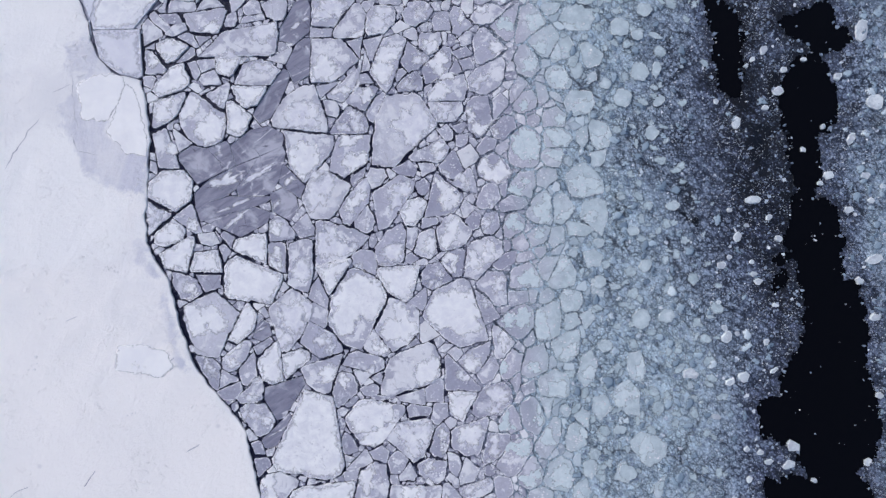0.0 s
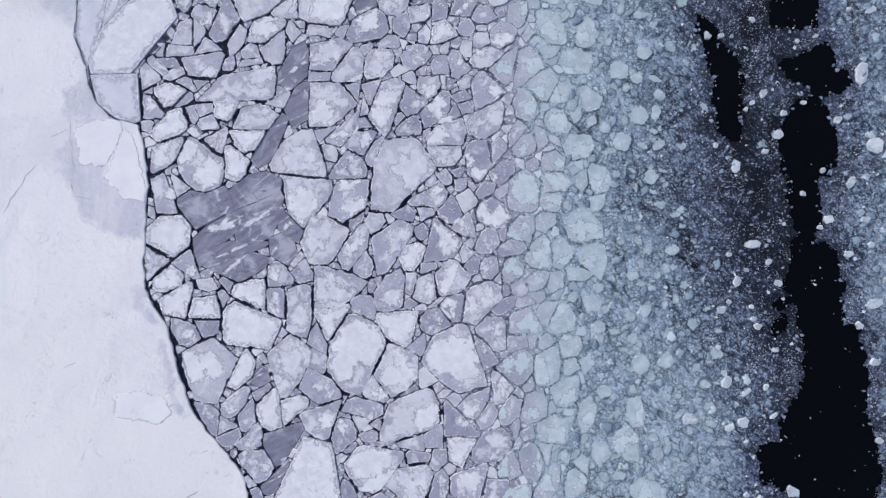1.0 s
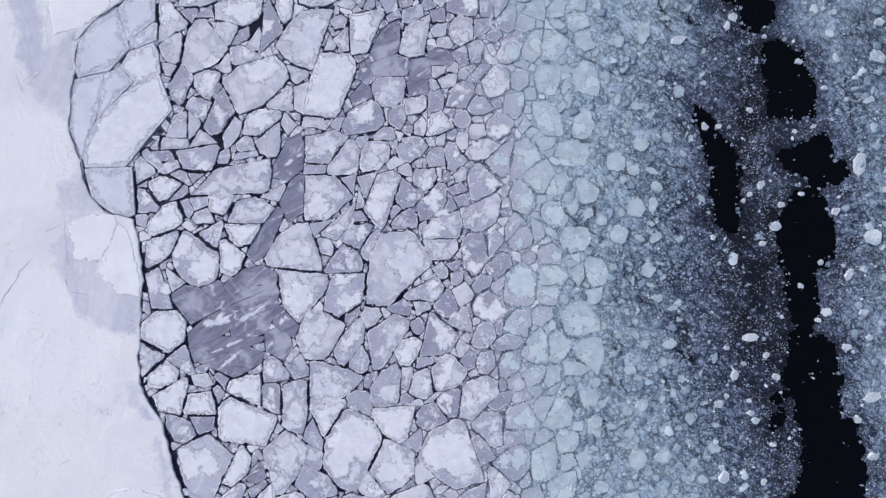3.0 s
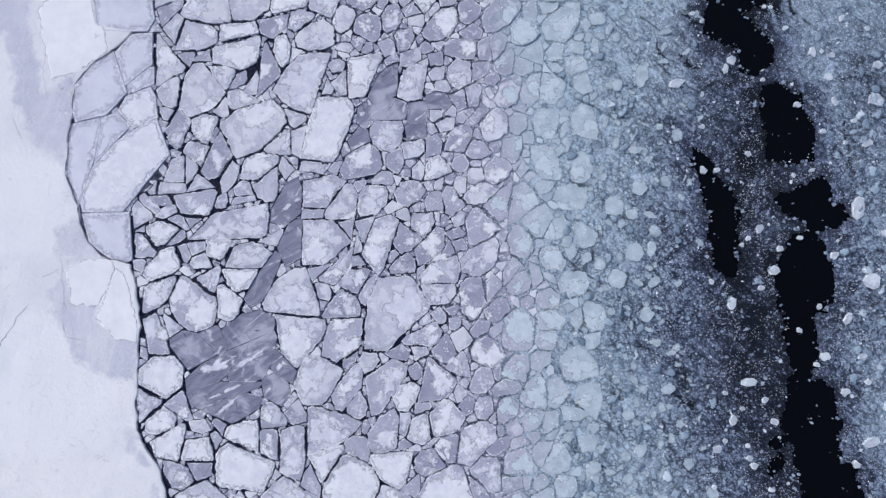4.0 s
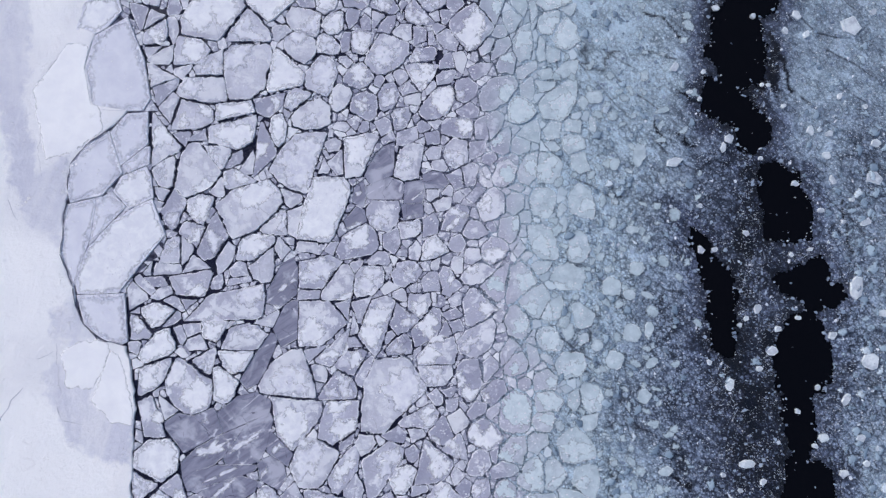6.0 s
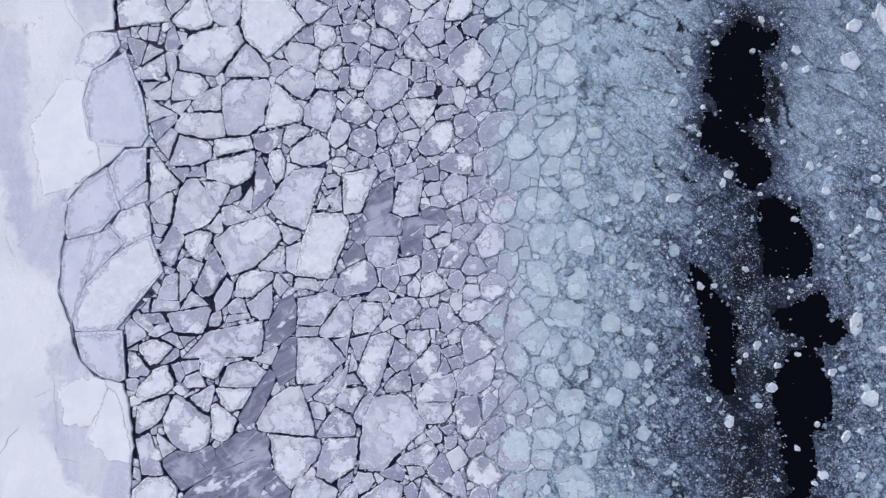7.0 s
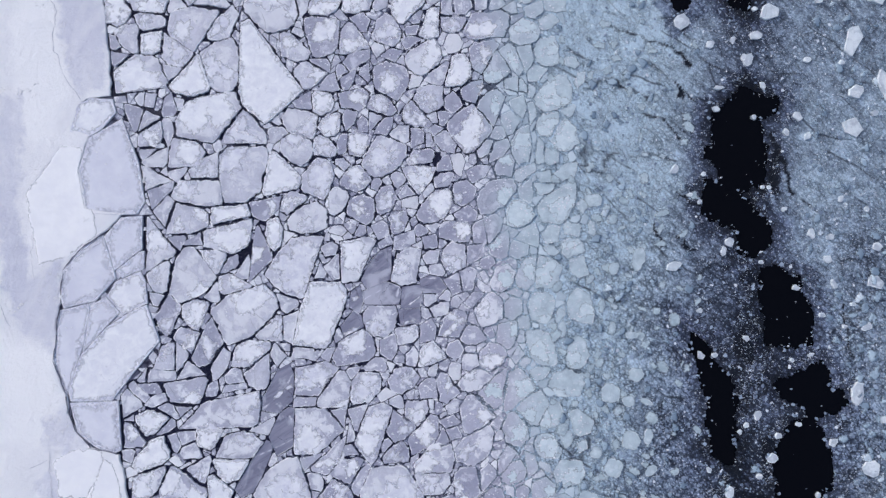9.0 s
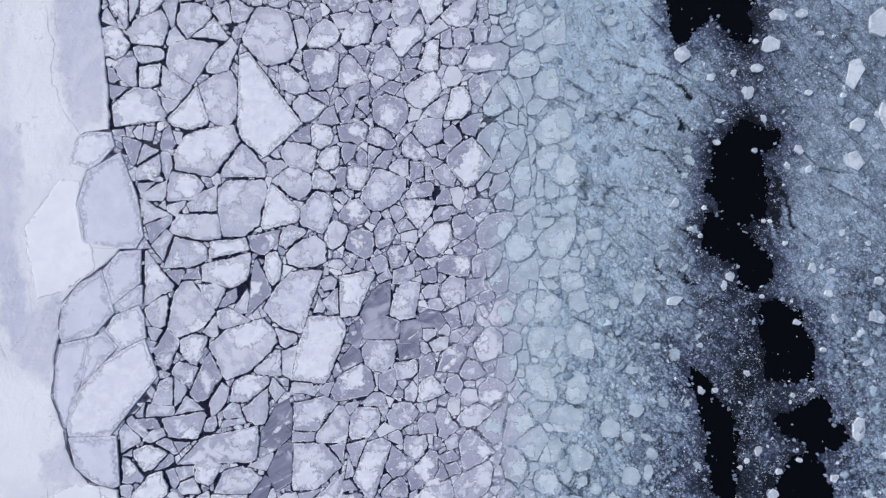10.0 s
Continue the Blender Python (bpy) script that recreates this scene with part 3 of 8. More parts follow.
def cracked(x, y):
    """How far a rift has drawn the slush apart, 0 to 1."""
    jx, jy = x + (fbm(x, y, 1.3, 87, 3) - 0.5) * 1.6, y + (fbm(x, y, 1.3, 88, 3) - 0.5) * 1.6
    most = np.zeros(x.shape)
    for x0, y0, x1, y1, width in RIFTS:
        dx, dy = x1 - x0, y1 - y0
        u = np.clip(((jx - x0) * dx + (jy - y0) * dy) / (dx * dx + dy * dy), 0, 1)
        most = np.maximum(most, np.clip(1.3 - np.hypot(jx - x0 - u * dx, jy - y0 - u * dy) / (width * 0.8), 0, 1))
    return most


def openness(x, y):
    """Below 0 on open water, and the distance from it in metres elsewhere, roughly."""
    x, y = np.asarray(x, float), np.asarray(y, float)
    best = np.full(x.shape, 60.0)
    for lx, ly, sides in LEADS:
        d = np.full(x.shape, -60.0)
        for nx, ny, away in sides:
            d = np.maximum(d, nx * (x - lx) + ny * (y - ly) - away)
        best = np.minimum(best, d)
    return best + (fbm(x, y, 3.0, 53, 5) - 0.5) * 2.6 + (fbm(x, y, 0.9, 54, 3) - 0.5) * 1.2


def cover(x, y):
    """How much of the water the slush covers, and how thick it is (pale)."""
    x, y = np.asarray(x, float), np.asarray(y, float)
    d = np.clip(openness(x, y), 0, 60)
    big = fbm(x, y, 11.0, 71, 4)
    north = np.clip((y - 34) / 45, 0, 1)
    south = np.clip((10 - y) / 22, 0, 1)
    west = np.clip((52 + 6 * north + 12 * south - x) / (22 - 2 * north), 0, 1)
    bay = np.clip(1 - np.abs(y - 8) / 18, 0, 1)
    east = np.clip((x - 64 + 10 * north + 2 * bay) / 12, 0, 1) * (0.58 - 0.06 * north + 0.14 * bay)
    rich = np.maximum(west, east)
    c = 0.18 + 0.28 * np.clip(d / (3.0 + 2.0 * np.clip((50 - y) / 20, 0, 1)), 0, 1) + 0.5 * rich + (big - 0.5) * 0.5
    east_of = np.clip((x - np.maximum(np.interp(y, EDGE_Y, EDGE_X), np.interp(y, LEDGE_Y, LEDGE_X, -99, -99)) - 0.9) / 2.0, 0, 1)
    between = (0.02 + 0.7 * np.clip(fbm(x, y, 2.4, 73, 3) * 4.0 - 1.95, 0, 1)) * east_of * (0.1 + 0.9 * np.clip((x + 38) / 32, 0, 1))
    for hx, hy, hr in HOLES:
        between = between * np.clip(np.hypot(x - hx, y - hy) - hr, 0, 1)
    inner = np.clip((16 + 7 * np.clip((y - 70) / 15, 0, 1) - x) / 18, 0, 1)
    c = c + (between - c) * inner
    mid = np.clip(1 - np.abs(x - 54) / 9, 0, 1) * np.clip((y - 2) / 14, 0, 1) * np.clip((62 - y) / 14, 0, 1)
    c = c - 0.23 * mid + 0.16 * np.clip((-8 - y) / 14, 0, 1) * np.clip(1 - np.abs(x - 52) / 12, 0, 1)
    c = c - 0.13 * np.clip(1 - d / 7, 0, 1) * np.clip((y - 55) / 20, 0, 1)
    for lx, ly, rx, ry in POOLS:
        c = c - 0.4 * np.clip((1.5 - np.hypot((x - lx) / rx, (y - ly) / ry)) + (fbm(x, y, 1.2, 57, 3) - 0.5) * 1.2, 0, 1)
    c = c - 0.75 * cracked(x, y)
    pale = np.clip(0.1 + 0.25 * north * (d > 3) + 0.85 * rich * np.clip(d / 5, 0.2, 1) + (big - 0.5) * 0.4, 0, 1)
    pale = pale + (0.5 - pale) * inner
    return np.clip(c, 0.0, 1), pale


# ---- sea, to the horizon ----
sea = new("water", mesh_of("water", [(-4500, -4500, -0.06), (4500, -4500, -0.06), (4500, 4500, -0.06), (-4500, 4500, -0.06)], [(0, 1, 2, 3)], WATER))
tagged(sea, "black still sea water showing in open leads between the ice", "sea water", kind="structure")


# ---- fast ice ----
PATCHES = {"old": [], "fresh": []}  # melting grey snow, and fresh snow blown over it


def snow_patch(x, y, kind, *sides):
    PATCHES[kind].append((x, y, [(math.cos(radians(b)), math.sin(radians(b)), away) for b, away in zip(sides[::2], sides[1::2])]))


snow_patch(-57.0, 106.8, "old", -173, 4.2, -159, 5.4, -65, 12.5, 4, 3.3, 6, 3.5, 91, 11.6)
snow_patch(-71.5, 82.1, "old", -178, 6.3, -79, 9.7, -12, 5.5, 4, 4.9, 90, 11.4)
snow_patch(-67.2, 63.4, "old", -170, 2.2, -156, 2.6, -80, 10.3, 13, 2.3, 105, 11.2)
snow_patch(-62.3, 57.8, "old", -172, 2.5, -119, 5.3, -3, 2.4, 120, 5.4)
snow_patch(-65.9, 44.6, "fresh", -178, 8.7, -90, 9.8, -21, 7.5, 20, 6.5, 63, 7.0, 87, 7.6)
snow_patch(-58.4, 36.7, "old", -102, 2.4, -82, 2.7, 44, 2.8, 121, 3.6, 176, 3.1)
snow_patch(-58.2, 25.0, "old", -149, 2.9, -123, 3.3, -59, 4.8, 8, 3.5, 43, 3.2, 140, 5.8)
snow_patch(-53.5, 18.7, "old", -156, 4.5, -125, 2.9, -117, 3.0, -81, 4.8, -4, 5.6, 60, 4.8, 122, 6.0)
snow_patch(-63.9, 13.0, "fresh", -177, 13.7, -90, 11.5, -76, 11.5, 1, 12.8, 43, 9.8, 71, 12.4, 127, 12.0)
snow_patch(-48.0, 3.5, "old", -140, 1.2, -83, 2.8, 23, 1.1, 97, 2.7, -180, 1.5)
snow_patch(-43.1, -8.4, "old", -174, 1.3, -161, 1.1, -118, 4.1, 15, 0.8, 17, 0.8, 50, 3.5)
snow_patch(-65.4, 100.0, "fresh", -180, 4.1, -169, 3.9, -149, 7.6, -36, 10.1, 11, 5.3, 90, 17.3)


def within(kind, x, y):
    """Metres inside the nearest patch of that kind, below 0 outside it."""
    best = np.full(x.shape, -20.0)
    for px, py, sides in PATCHES[kind]:
        best = np.maximum(best, np.min([away - nx * (x - px) - ny * (y - py) for nx, ny, away in sides], axis=0))
    return best


def build_fast_ice():
    near = np.arange(NEAR, FAR + 0.01, 0.3)
    ys = np.concatenate([[-2500, -1200, -600, -300, -150, -90, -60], near, [140, 170, 230, 380, 680, 1280, 2500]])
    back = np.concatenate([[0.0, 0.03, 0.1, 0.4, 0.9], np.linspace(1.4, 42, 62), [55, 80, 150, 400, 1100, 2500]])
    sx = shore(np.clip(ys, NEAR, FAR))
    X = sx[:, None] - back[None, :]
    Y = np.repeat(ys[:, None], len(back), 1)
    Z = 0.34 + (fbm(X, Y, 9.0, 5, 5) - 0.5) * 0.28 + (fbm(X, Y, 2.2, 9, 4) - 0.5) * 0.2 * np.clip(fbm(X, Y, 14, 12, 2) * 4 - 1.9, 0, 1)
    Z[:, 0] = -0.3
    Z[:, 1] -= 0.05
    w = len(back)
    verts = np.stack([X, Y, Z], 2).reshape(-1, 3)
    faces = [(i * w + j, i * w + j + 1, (i + 1) * w + j + 1, (i + 1) * w + j)[::-1] for i in range(len(ys) - 1) for j in range(w - 1)]
    me = mesh_of("fast_ice", verts.tolist(), faces, FAST)
    for kind in PATCHES:
        me.attributes.new(kind, "FLOAT", "POINT").data.foreach_set("value", within(kind, X, Y).ravel().astype(np.float32))
    me.polygons.foreach_set("use_smooth", [j > 1 for i in range(len(ys) - 1) for j in range(w - 1)])
    ob = new("fast_ice", me)
    return tagged(ob, "unbroken snow-covered white fast ice with faint drifts", "sea ice", kind="structure")


fast_ice = build_fast_ice()


def fast_height(x, y):
    x, y = np.asarray(x, float), np.asarray(y, float)
    return 0.34 + (fbm(x, y, 9.0, 5, 5) - 0.5) * 0.28 + (fbm(x, y, 2.2, 9, 4) - 0.5) * 0.2 * np.clip(fbm(x, y, 14, 12, 2) * 4 - 1.9, 0, 1)


def ragged(x, y, length, breadth, turn, seed, n=90, rough=0.5):
    """An uneven, lobed outline round a point, as wind-blown snow has."""
    a = np.linspace(0, 2 * math.pi, n, endpoint=False)
    c, s = np.cos(a), np.sin(a)
    k = fbm(c * 2.0 + 10 + seed, s * 2.0 + 10, 1.0, seed, 5)
    r = 1 + (k - 0.5) * 2 * rough
    u, v = c * r * length / 2, s * r * breadth / 2
    t = radians(turn)
    return np.stack([x + u * math.cos(t) - v * math.sin(t), y + u * math.sin(t) + v * math.cos(t)], 1)


def snow_plate(x, y, *sides):
    """An older floe within the fast ice: straight-sided, frayed at its rim."""
    poly = [(x - 60, y - 60), (x + 60, y - 60), (x + 60, y + 60), (x - 60, y + 60)]
    for bearing, away in zip(sides[::2], sides[1::2]):
        n = (math.cos(radians(bearing)), math.sin(radians(bearing)))
        poly = cut(poly, n, n[0] * x + n[1] * y + away + 0.25)
    ring = broken_edge(poly, 0.4, 0.3, int(abs(x * 13 + y * 7)) + 3)
    c = np.array((x, y))
    away = np.linalg.norm(ring - c, axis=1)
    verts, faces, inset, n = [], [], [], len(ring)
    steps = (1.0, 0.95, 0.9, 0.8, 0.7, 0.6, 0.5, 0.4, 0.3, 0.2, 0.1)
    for f in steps:
        p = c + (ring - c) * f
        p[:, 0] = np.minimum(p[:, 0], np.interp(p[:, 1], EDGE_Y, EDGE_X) - 1.3 + f)
        verts += [tuple(v) for v in np.column_stack([p, fast_height(p[:, 0], p[:, 1]) + (-0.02 if f == 1.0 else 0.05)])]
        inset += (away * (1 - f)).tolist()
    for k in range(len(steps) - 1):
        faces += [(k * n + i, k * n + (i + 1) % n, (k + 1) * n + (i + 1) % n, (k + 1) * n + i) for i in range(n)]
    faces.append(tuple(range((len(steps) - 1) * n, len(steps) * n)))
    part("snow_plate", verts, faces, PLATE, fast_ice, "older floe under bright snow frozen into the fast ice", True, inset)


snow_plate(-59.9, 74.2, -167, 5.5, -76, 8.5, -57, 7.5, 12, 5.0, 81, 10.5, 144, 6.4)
snow_plate(-55.6, 30.9, -170, 4.1, -95, 4.4, -34, 3.2, -20, 2.9, 22, 4.3, 95, 3.5, 119, 3.8)
snow_plate(-51.1, 26.1, -137, 3.6, -97, 5.0, -0, 3.2, 17, 2.5, 54, 5.2, 158, 3.0, 162, 3.0)
snow_plate(-47.1, -13.0, -101, 2.6, -49, 3.9, 19, 3.7, 69, 2.2, 95, 2.6, 176, 5.0)


def build_ledge():
    """Low wet ice under the cracks between the fast ice and its slabs."""
    ys = np.arange(LEDGE_Y[0], LEDGE_Y[-1], 0.4)
    west, east = shore(ys) - 1.5, np.interp(ys, LEDGE_Y, LEDGE_X) - 0.35
    t = np.linspace(0, 1, 5)
    X = west[:, None] + (np.maximum(east, west + 0.4) - west)[:, None] * t[None, :]
    Y = np.repeat(ys[:, None], 5, 1)
    verts = np.stack([X, Y, 0.1 + 0 * X], 2).reshape(-1, 3)
    faces = [(i * 5 + j, i * 5 + j + 1, (i + 1) * 5 + j + 1, (i + 1) * 5 + j) for i in range(len(ys) - 1) for j in range(4)]
    part("ledge", verts.tolist(), faces, LEDGE, fast_ice, "wet grey ice in the cracks of the fast ice")


build_ledge()


def fast_crack(x0, y0, x1, y1, width, material=CRACK, label="thin grey crack in the snow"):
    """A hairline crack in the fast ice, seen as a low dark-edged lip."""
    n = max(4, int(math.hypot(x1 - x0, y1 - y0) / 0.35))
    t = np.linspace(0, 1, n)
    l = math.hypot(x1 - x0, y1 - y0)
    nx, ny = -(y1 - y0) / l, (x1 - x0) / l
    off = (fbm(t * l + x0, t * 0 + y0, 3.0, 61, 4) - 0.5) * l * 0.22 * np.sin(t * math.pi)
    w = width * (0.3 + fbm(t * l, t * 0 + y0, 1.2, 62, 3)) * np.minimum(1, 8 * np.minimum(t, 1 - t) + 0.1)
    px, py = x0 + (x1 - x0) * t + nx * off, y0 + (y1 - y0) * t + ny * off
    verts = []
    for k in (-1, 0, 1):
        qx, qy = px + nx * w * k / 2, py + ny * w * k / 2
        verts += [tuple(v) for v in np.column_stack([qx, qy, fast_height(qx, qy) + (0.03 if k == 0 else 0.04)])]
    faces = [(k * n + i, k * n + i + 1, (k + 1) * n + i + 1, (k + 1) * n + i)[::-1] for k in range(2) for i in range(n - 1)]
    part("crack", verts, faces, material, fast_ice, label)


fast_crack(-71.2, 18.4, -65.9, 26.9, 0.20)
fast_crack(-52.0, 32.9, -55.2, 26.3, 0.17)
fast_crack(-60.2, 23.7, -59.4, 21.5, 0.27)
fast_crack(-59.4, 21.5, -55.8, 20.8, 0.20)
fast_crack(-52.3, -14.4, -51.5, -10.8, 0.13)
fast_crack(-48.1, -15.4, -42.4, -12.6, 0.20)
fast_crack(-60.7, 34.3, -59.5, 25.2, 0.10)
fast_crack(-63.9, 31.4, -60.9, 32.8, 0.10)
fast_crack(-38.2, -26.7, -40.4, -28.0, 0.20)
fast_crack(-56.7, -33.5, -54.8, -30.7, 0.17)
fast_crack(-65.4, -33.3, -68.5, -35.1, 0.13)
fast_crack(-60.5, -6.9, -58.5, -5.9, 0.13)
fast_crack(-63.6, 114.2, -60.4, 96.9, 0.13)
fast_crack(-60.4, 96.9, -57.0, 92.1, 0.13)
fast_crack(-61.0, 83.5, -65.8, 75.0, 0.10)
fast_crack(-64.0, 61.8, -64.4, 70.2, 0.10)
fast_crack(-52.1, 69.3, -56.7, 66.0, 0.13)
fast_crack(-69.4, 58.1, -67.6, 54.4, 0.13)
fast_crack(-56.0, 73.1, -50.4, 73.1, 0.13)
fast_crack(-61.3, 109.6, -62.1, 114.4, 0.10)
fast_crack(-56.0, 75.9, -56.8, 76.9, 0.13)


# the wet, dark crack behind the slabs
for (y0, x0), (y1, x1) in zip(EDGE, EDGE[1:]):
    if 33 < y0 < 68:
        fast_crack(x0 - 0.02, y0, x1 - 0.02, y1, 0.21, WET_CRACK, "dark wet crack behind the slabs")


# ---- floes: each is given by its middle, its look, and the bearing and distance of every broken side ----
PIECES = []  # outline, style


def cap(x, y, a, b, turn, grow, corners):
    """A rough many-cornered outline about an oval."""
    start = random.uniform(0, 6.28)
    c, s = math.cos(turn), math.sin(turn)
    poly = []
    for k in range(corners):
        w = start + 2 * math.pi * (k + random.uniform(-0.28, 0.28)) / corners
        g = grow * random.uniform(0.94, 1.06)
        u, v = a * g * math.cos(w), b * g * math.sin(w)
        poly.append((x + u * c - v * s, y + u * s + v * c))
    return poly


def floe(x, y, style, *sides):
    poly = [(x - 30, y - 30), (x + 30, y - 30), (x + 30, y + 30), (x - 30, y + 30)]
    for bearing, away in zip(sides[::2], sides[1::2]):
        n = (math.cos(radians(bearing)), math.sin(radians(bearing)))
        poly = cut(poly, n, n[0] * x + n[1] * y + away + (0.4 if style == "thin" else 0.46 if style.endswith("slab") else 0.47))
    PIECES.append([poly, style])


floe(-46.1, 46.2, "pale", -135, 0.96, -85, 0.78, -2, 0.64, 90, 0.94, 141, 0.44)
floe(-47.9, 41.8, "pale", -171, 1.52, -94, 2.00, -59, 1.77, 8, 2.11, 52, 1.35, 125, 2.13, 163, 1.62)
floe(-46.3, 43.6, "pale", -151, 0.83, -131, 0.62, -71, 1.48, 27, 0.81, 39, 0.56, 118, 1.89)
floe(-44.2, 44.1, "grey", -137, 1.03, -129, 0.98, -82, 0.80, -50, 1.18, 27, 1.22, 100, 1.14)
floe(-43.8, 42.3, "pale", -101, 1.24, -71, 0.82, -49, 0.92, 36, 1.54, 83, 1.08, 137, 1.00, 153, 1.09)
floe(-38.8, 43.9, "pale", -158, 3.57, -141, 3.19, -117, 2.76, -93, 2.30, -39, 2.58, -18, 2.96, 39, 3.53, 86, 2.42, 100, 2.03)
floe(-41.6, 40.5, "pale", -138, 0.92, -121, 0.83, -67, 1.49, 18, 1.20, 62, 1.04, 119, 1.39)
floe(-39.5, 40.9, "grey", -153, 0.79, -50, 0.59, 86, 0.61)
floe(-44.2, 38.7, "white", -166, 2.47, -135, 2.45, -69, 1.60, -41, 1.91, 27, 2.57, 73, 1.83, 121, 2.10)
floe(-47.2, 36.7, "pale", -175, 1.60, -90, 1.76, -25, 2.26, 23, 1.18, 39, 1.23, 102, 2.22, 170, 1.48)
floe(-47.6, 39.5, "pale", -94, 0.54, -3, 0.49, 120, 0.41, 150, 0.42)
floe(-31.2, 40.6, "pale", -89, 3.36, -62, 3.51, -5, 4.27, 7, 4.50, 101, 2.80, 113, 2.90, 138, 4.01)
floe(-41.9, 38.0, "pale", -101, 1.31, -53, 0.52, 17, 1.26, 100, 0.76, 138, 0.58)
floe(-38.5, 36.0, "pale", -158, 1.13, -135, 1.13, -68, 0.86, 4, 1.47, 107, 1.04)
floe(-43.8, 33.5, "white", -125, 3.28, -62, 1.70, -51, 1.73, -7, 2.33, 15, 2.61, 104, 2.28, 141, 2.02, 163, 2.40)
floe(-40.5, 35.3, "pale", -158, 1.03, -102, 1.05, -25, 1.04, 21, 0.89, 96, 1.28)
floe(-37.9, 34.1, "pale", -143, 1.26, -90, 0.95, 15, 1.32, 35, 1.06, 113, 1.14, 160, 1.28)
floe(-34.9, 36.1, "white", -179, 1.82, -158, 1.70, -112, 1.47, -48, 1.39, -25, 1.88, 92, 1.28)
floe(-30.0, 34.5, "pale", -93, 1.71, -84, 1.67, -50, 2.23, -34, 2.76, 50, 2.90, 103, 2.19, 165, 3.14, 174, 3.25)
floe(-31.1, 31.0, "white", -156, 1.98, -98, 2.06, -67, 1.58, -27, 1.64, -24, 1.69, 89, 1.76, 104, 2.02)
floe(-36.3, 30.9, "pale", -170, 1.76, -115, 1.46, -103, 1.52, -14, 1.45, 1, 1.67, 118, 1.30, 125, 1.31)
floe(-33.0, 26.9, "white", -178, 1.79, -112, 2.35, -108, 2.35, -47, 2.16, -13, 1.73, 21, 2.04, 54, 2.30, 119, 3.27)
floe(-45.0, 28.7, "pale", -179, 2.92, -164, 2.96, -97, 3.01, -60, 2.10, -23, 2.23, 12, 3.34, 87, 2.66, 109, 2.00)
floe(-39.2, 26.8, "pale", -164, 3.08, -148, 3.04, -125, 4.01, -76, 4.53, -27, 4.31, -14, 4.07, 8, 4.12, 54, 3.55, 81, 4.42, 129, 4.53, 156, 3.69, 178, 3.31)
floe(-25.7, 37.5, "white", -105, 0.95, -44, 0.69, 1, 1.14, 119, 0.65)
floe(-30.7, 44.3, "pale", -87, 0.69, -67, 0.68, 17, 1.46, 97, 0.73, 162, 1.44)
floe(-30.8, 46.0, "pale", -171, 1.21, -113, 0.94, -78, 1.13, 13, 1.40, 98, 1.18, 136, 1.01)
floe(-34.4, 44.1, "pale", -90, 0.90, -20, 0.60, 11, 0.67, 116, 0.84, 177, 0.80)
floe(-23.5, 43.8, "thin", -103, 3.46, -50, 2.45, -4, 2.13, 22, 2.84, 118, 2.77, 152, 1.75, 176, 2.25)
floe(-23.0, 37.2, "thin", -155, 2.34, -152, 2.41, -61, 2.86, -1, 1.95, 102, 3.14, 124, 2.24, 155, 1.67)
floe(-27.4, 31.0, "thin", -141, 4.21, -63, 2.91, -23, 1.25, -13, 1.72, 63, 4.74, 144, 1.19, 150, 0.96, 164, 1.73)
floe(-44.8, 21.6, "pale", -177, 2.36, -100, 2.95, -90, 3.09, -10, 2.71, 19, 1.57, 20, 1.57, 79, 3.61, 116, 3.67, 172, 2.39)
floe(-42.4, 23.3, "pale", -157, 0.97, -57, 1.46, 53, 1.13, 176, 1.05)
floe(-43.4, 15.1, "white", -125, 3.37, -112, 3.36, -52, 3.24, -25, 3.09, 3, 2.72, 22, 3.18, 90, 3.23, 104, 3.01, 129, 3.19, 177, 3.87)
floe(-45.9, 10.4, "pale", -174, 1.77, -66, 1.75, -49, 1.51, -29, 1.80, 60, 1.85, 64, 1.85, 180, 1.73)
floe(-43.7, 7.7, "white", -113, 2.11, -80, 1.53, -25, 1.81, 6, 2.11, 64, 2.08, 130, 1.70, 175, 2.23)
floe(-40.4, 9.9, "pale", -127, 1.61, -86, 2.09, -13, 1.92, 21, 1.35, 55, 1.91, 125, 2.42)
floe(-39.7, 20.0, "thin", -174, 2.61, -142, 2.61, -65, 3.36, 43, 2.54, 79, 2.41, 116, 2.47)
floe(-35.1, 21.1, "thin", -134, 1.42, -65, 2.32, 22, 1.32, 45, 1.34, 112, 2.18)
floe(-30.0, 22.6, "thin", -162, 4.39, -68, 1.99, -65, 1.89, -13, 3.97, 64, 3.49, 102, 2.38, 129, 2.46)
floe(-34.9, 16.5, "thin", -172, 5.04, -71, 2.15, -48, 1.74, -21, 3.17, 104, 2.29, 118, 1.60, 134, 1.73)
floe(-28.7, 17.6, "thin", -165, 4.48, -101, 4.01, -70, 3.10, -28, 2.42, -13, 2.95, 22, 4.50, 113, 3.05, 146, 2.73)
floe(-32.9, 12.8, "thin", -169, 6.52, -74, 1.47, -44, 3.01, 72, 2.58, 90, 1.46, 106, 1.41)
floe(-31.9, 10.1, "thin", -114, 3.05, -60, 2.11, -19, 3.65, 72, 2.27, 99, 1.47, 116, 2.18)
floe(-25.1, 12.9, "thin", -172, 2.13, -118, 2.22, -36, 2.28, 12, 1.85, 63, 1.95, 115, 2.24)
floe(-23.7, 16.2, "thin", -131, 1.27, -124, 1.36, -26, 2.07, 37, 1.36, 59, 1.54, 177, 1.90)
floe(-37.0, 6.9, "white", -166, 1.65, -103, 0.85, -80, 0.87, 27, 1.69, 95, 0.88)
floe(-34.6, 6.3, "grey", -140, 1.04, -99, 1.09, -21, 1.12, 49, 1.17, 138, 1.14)
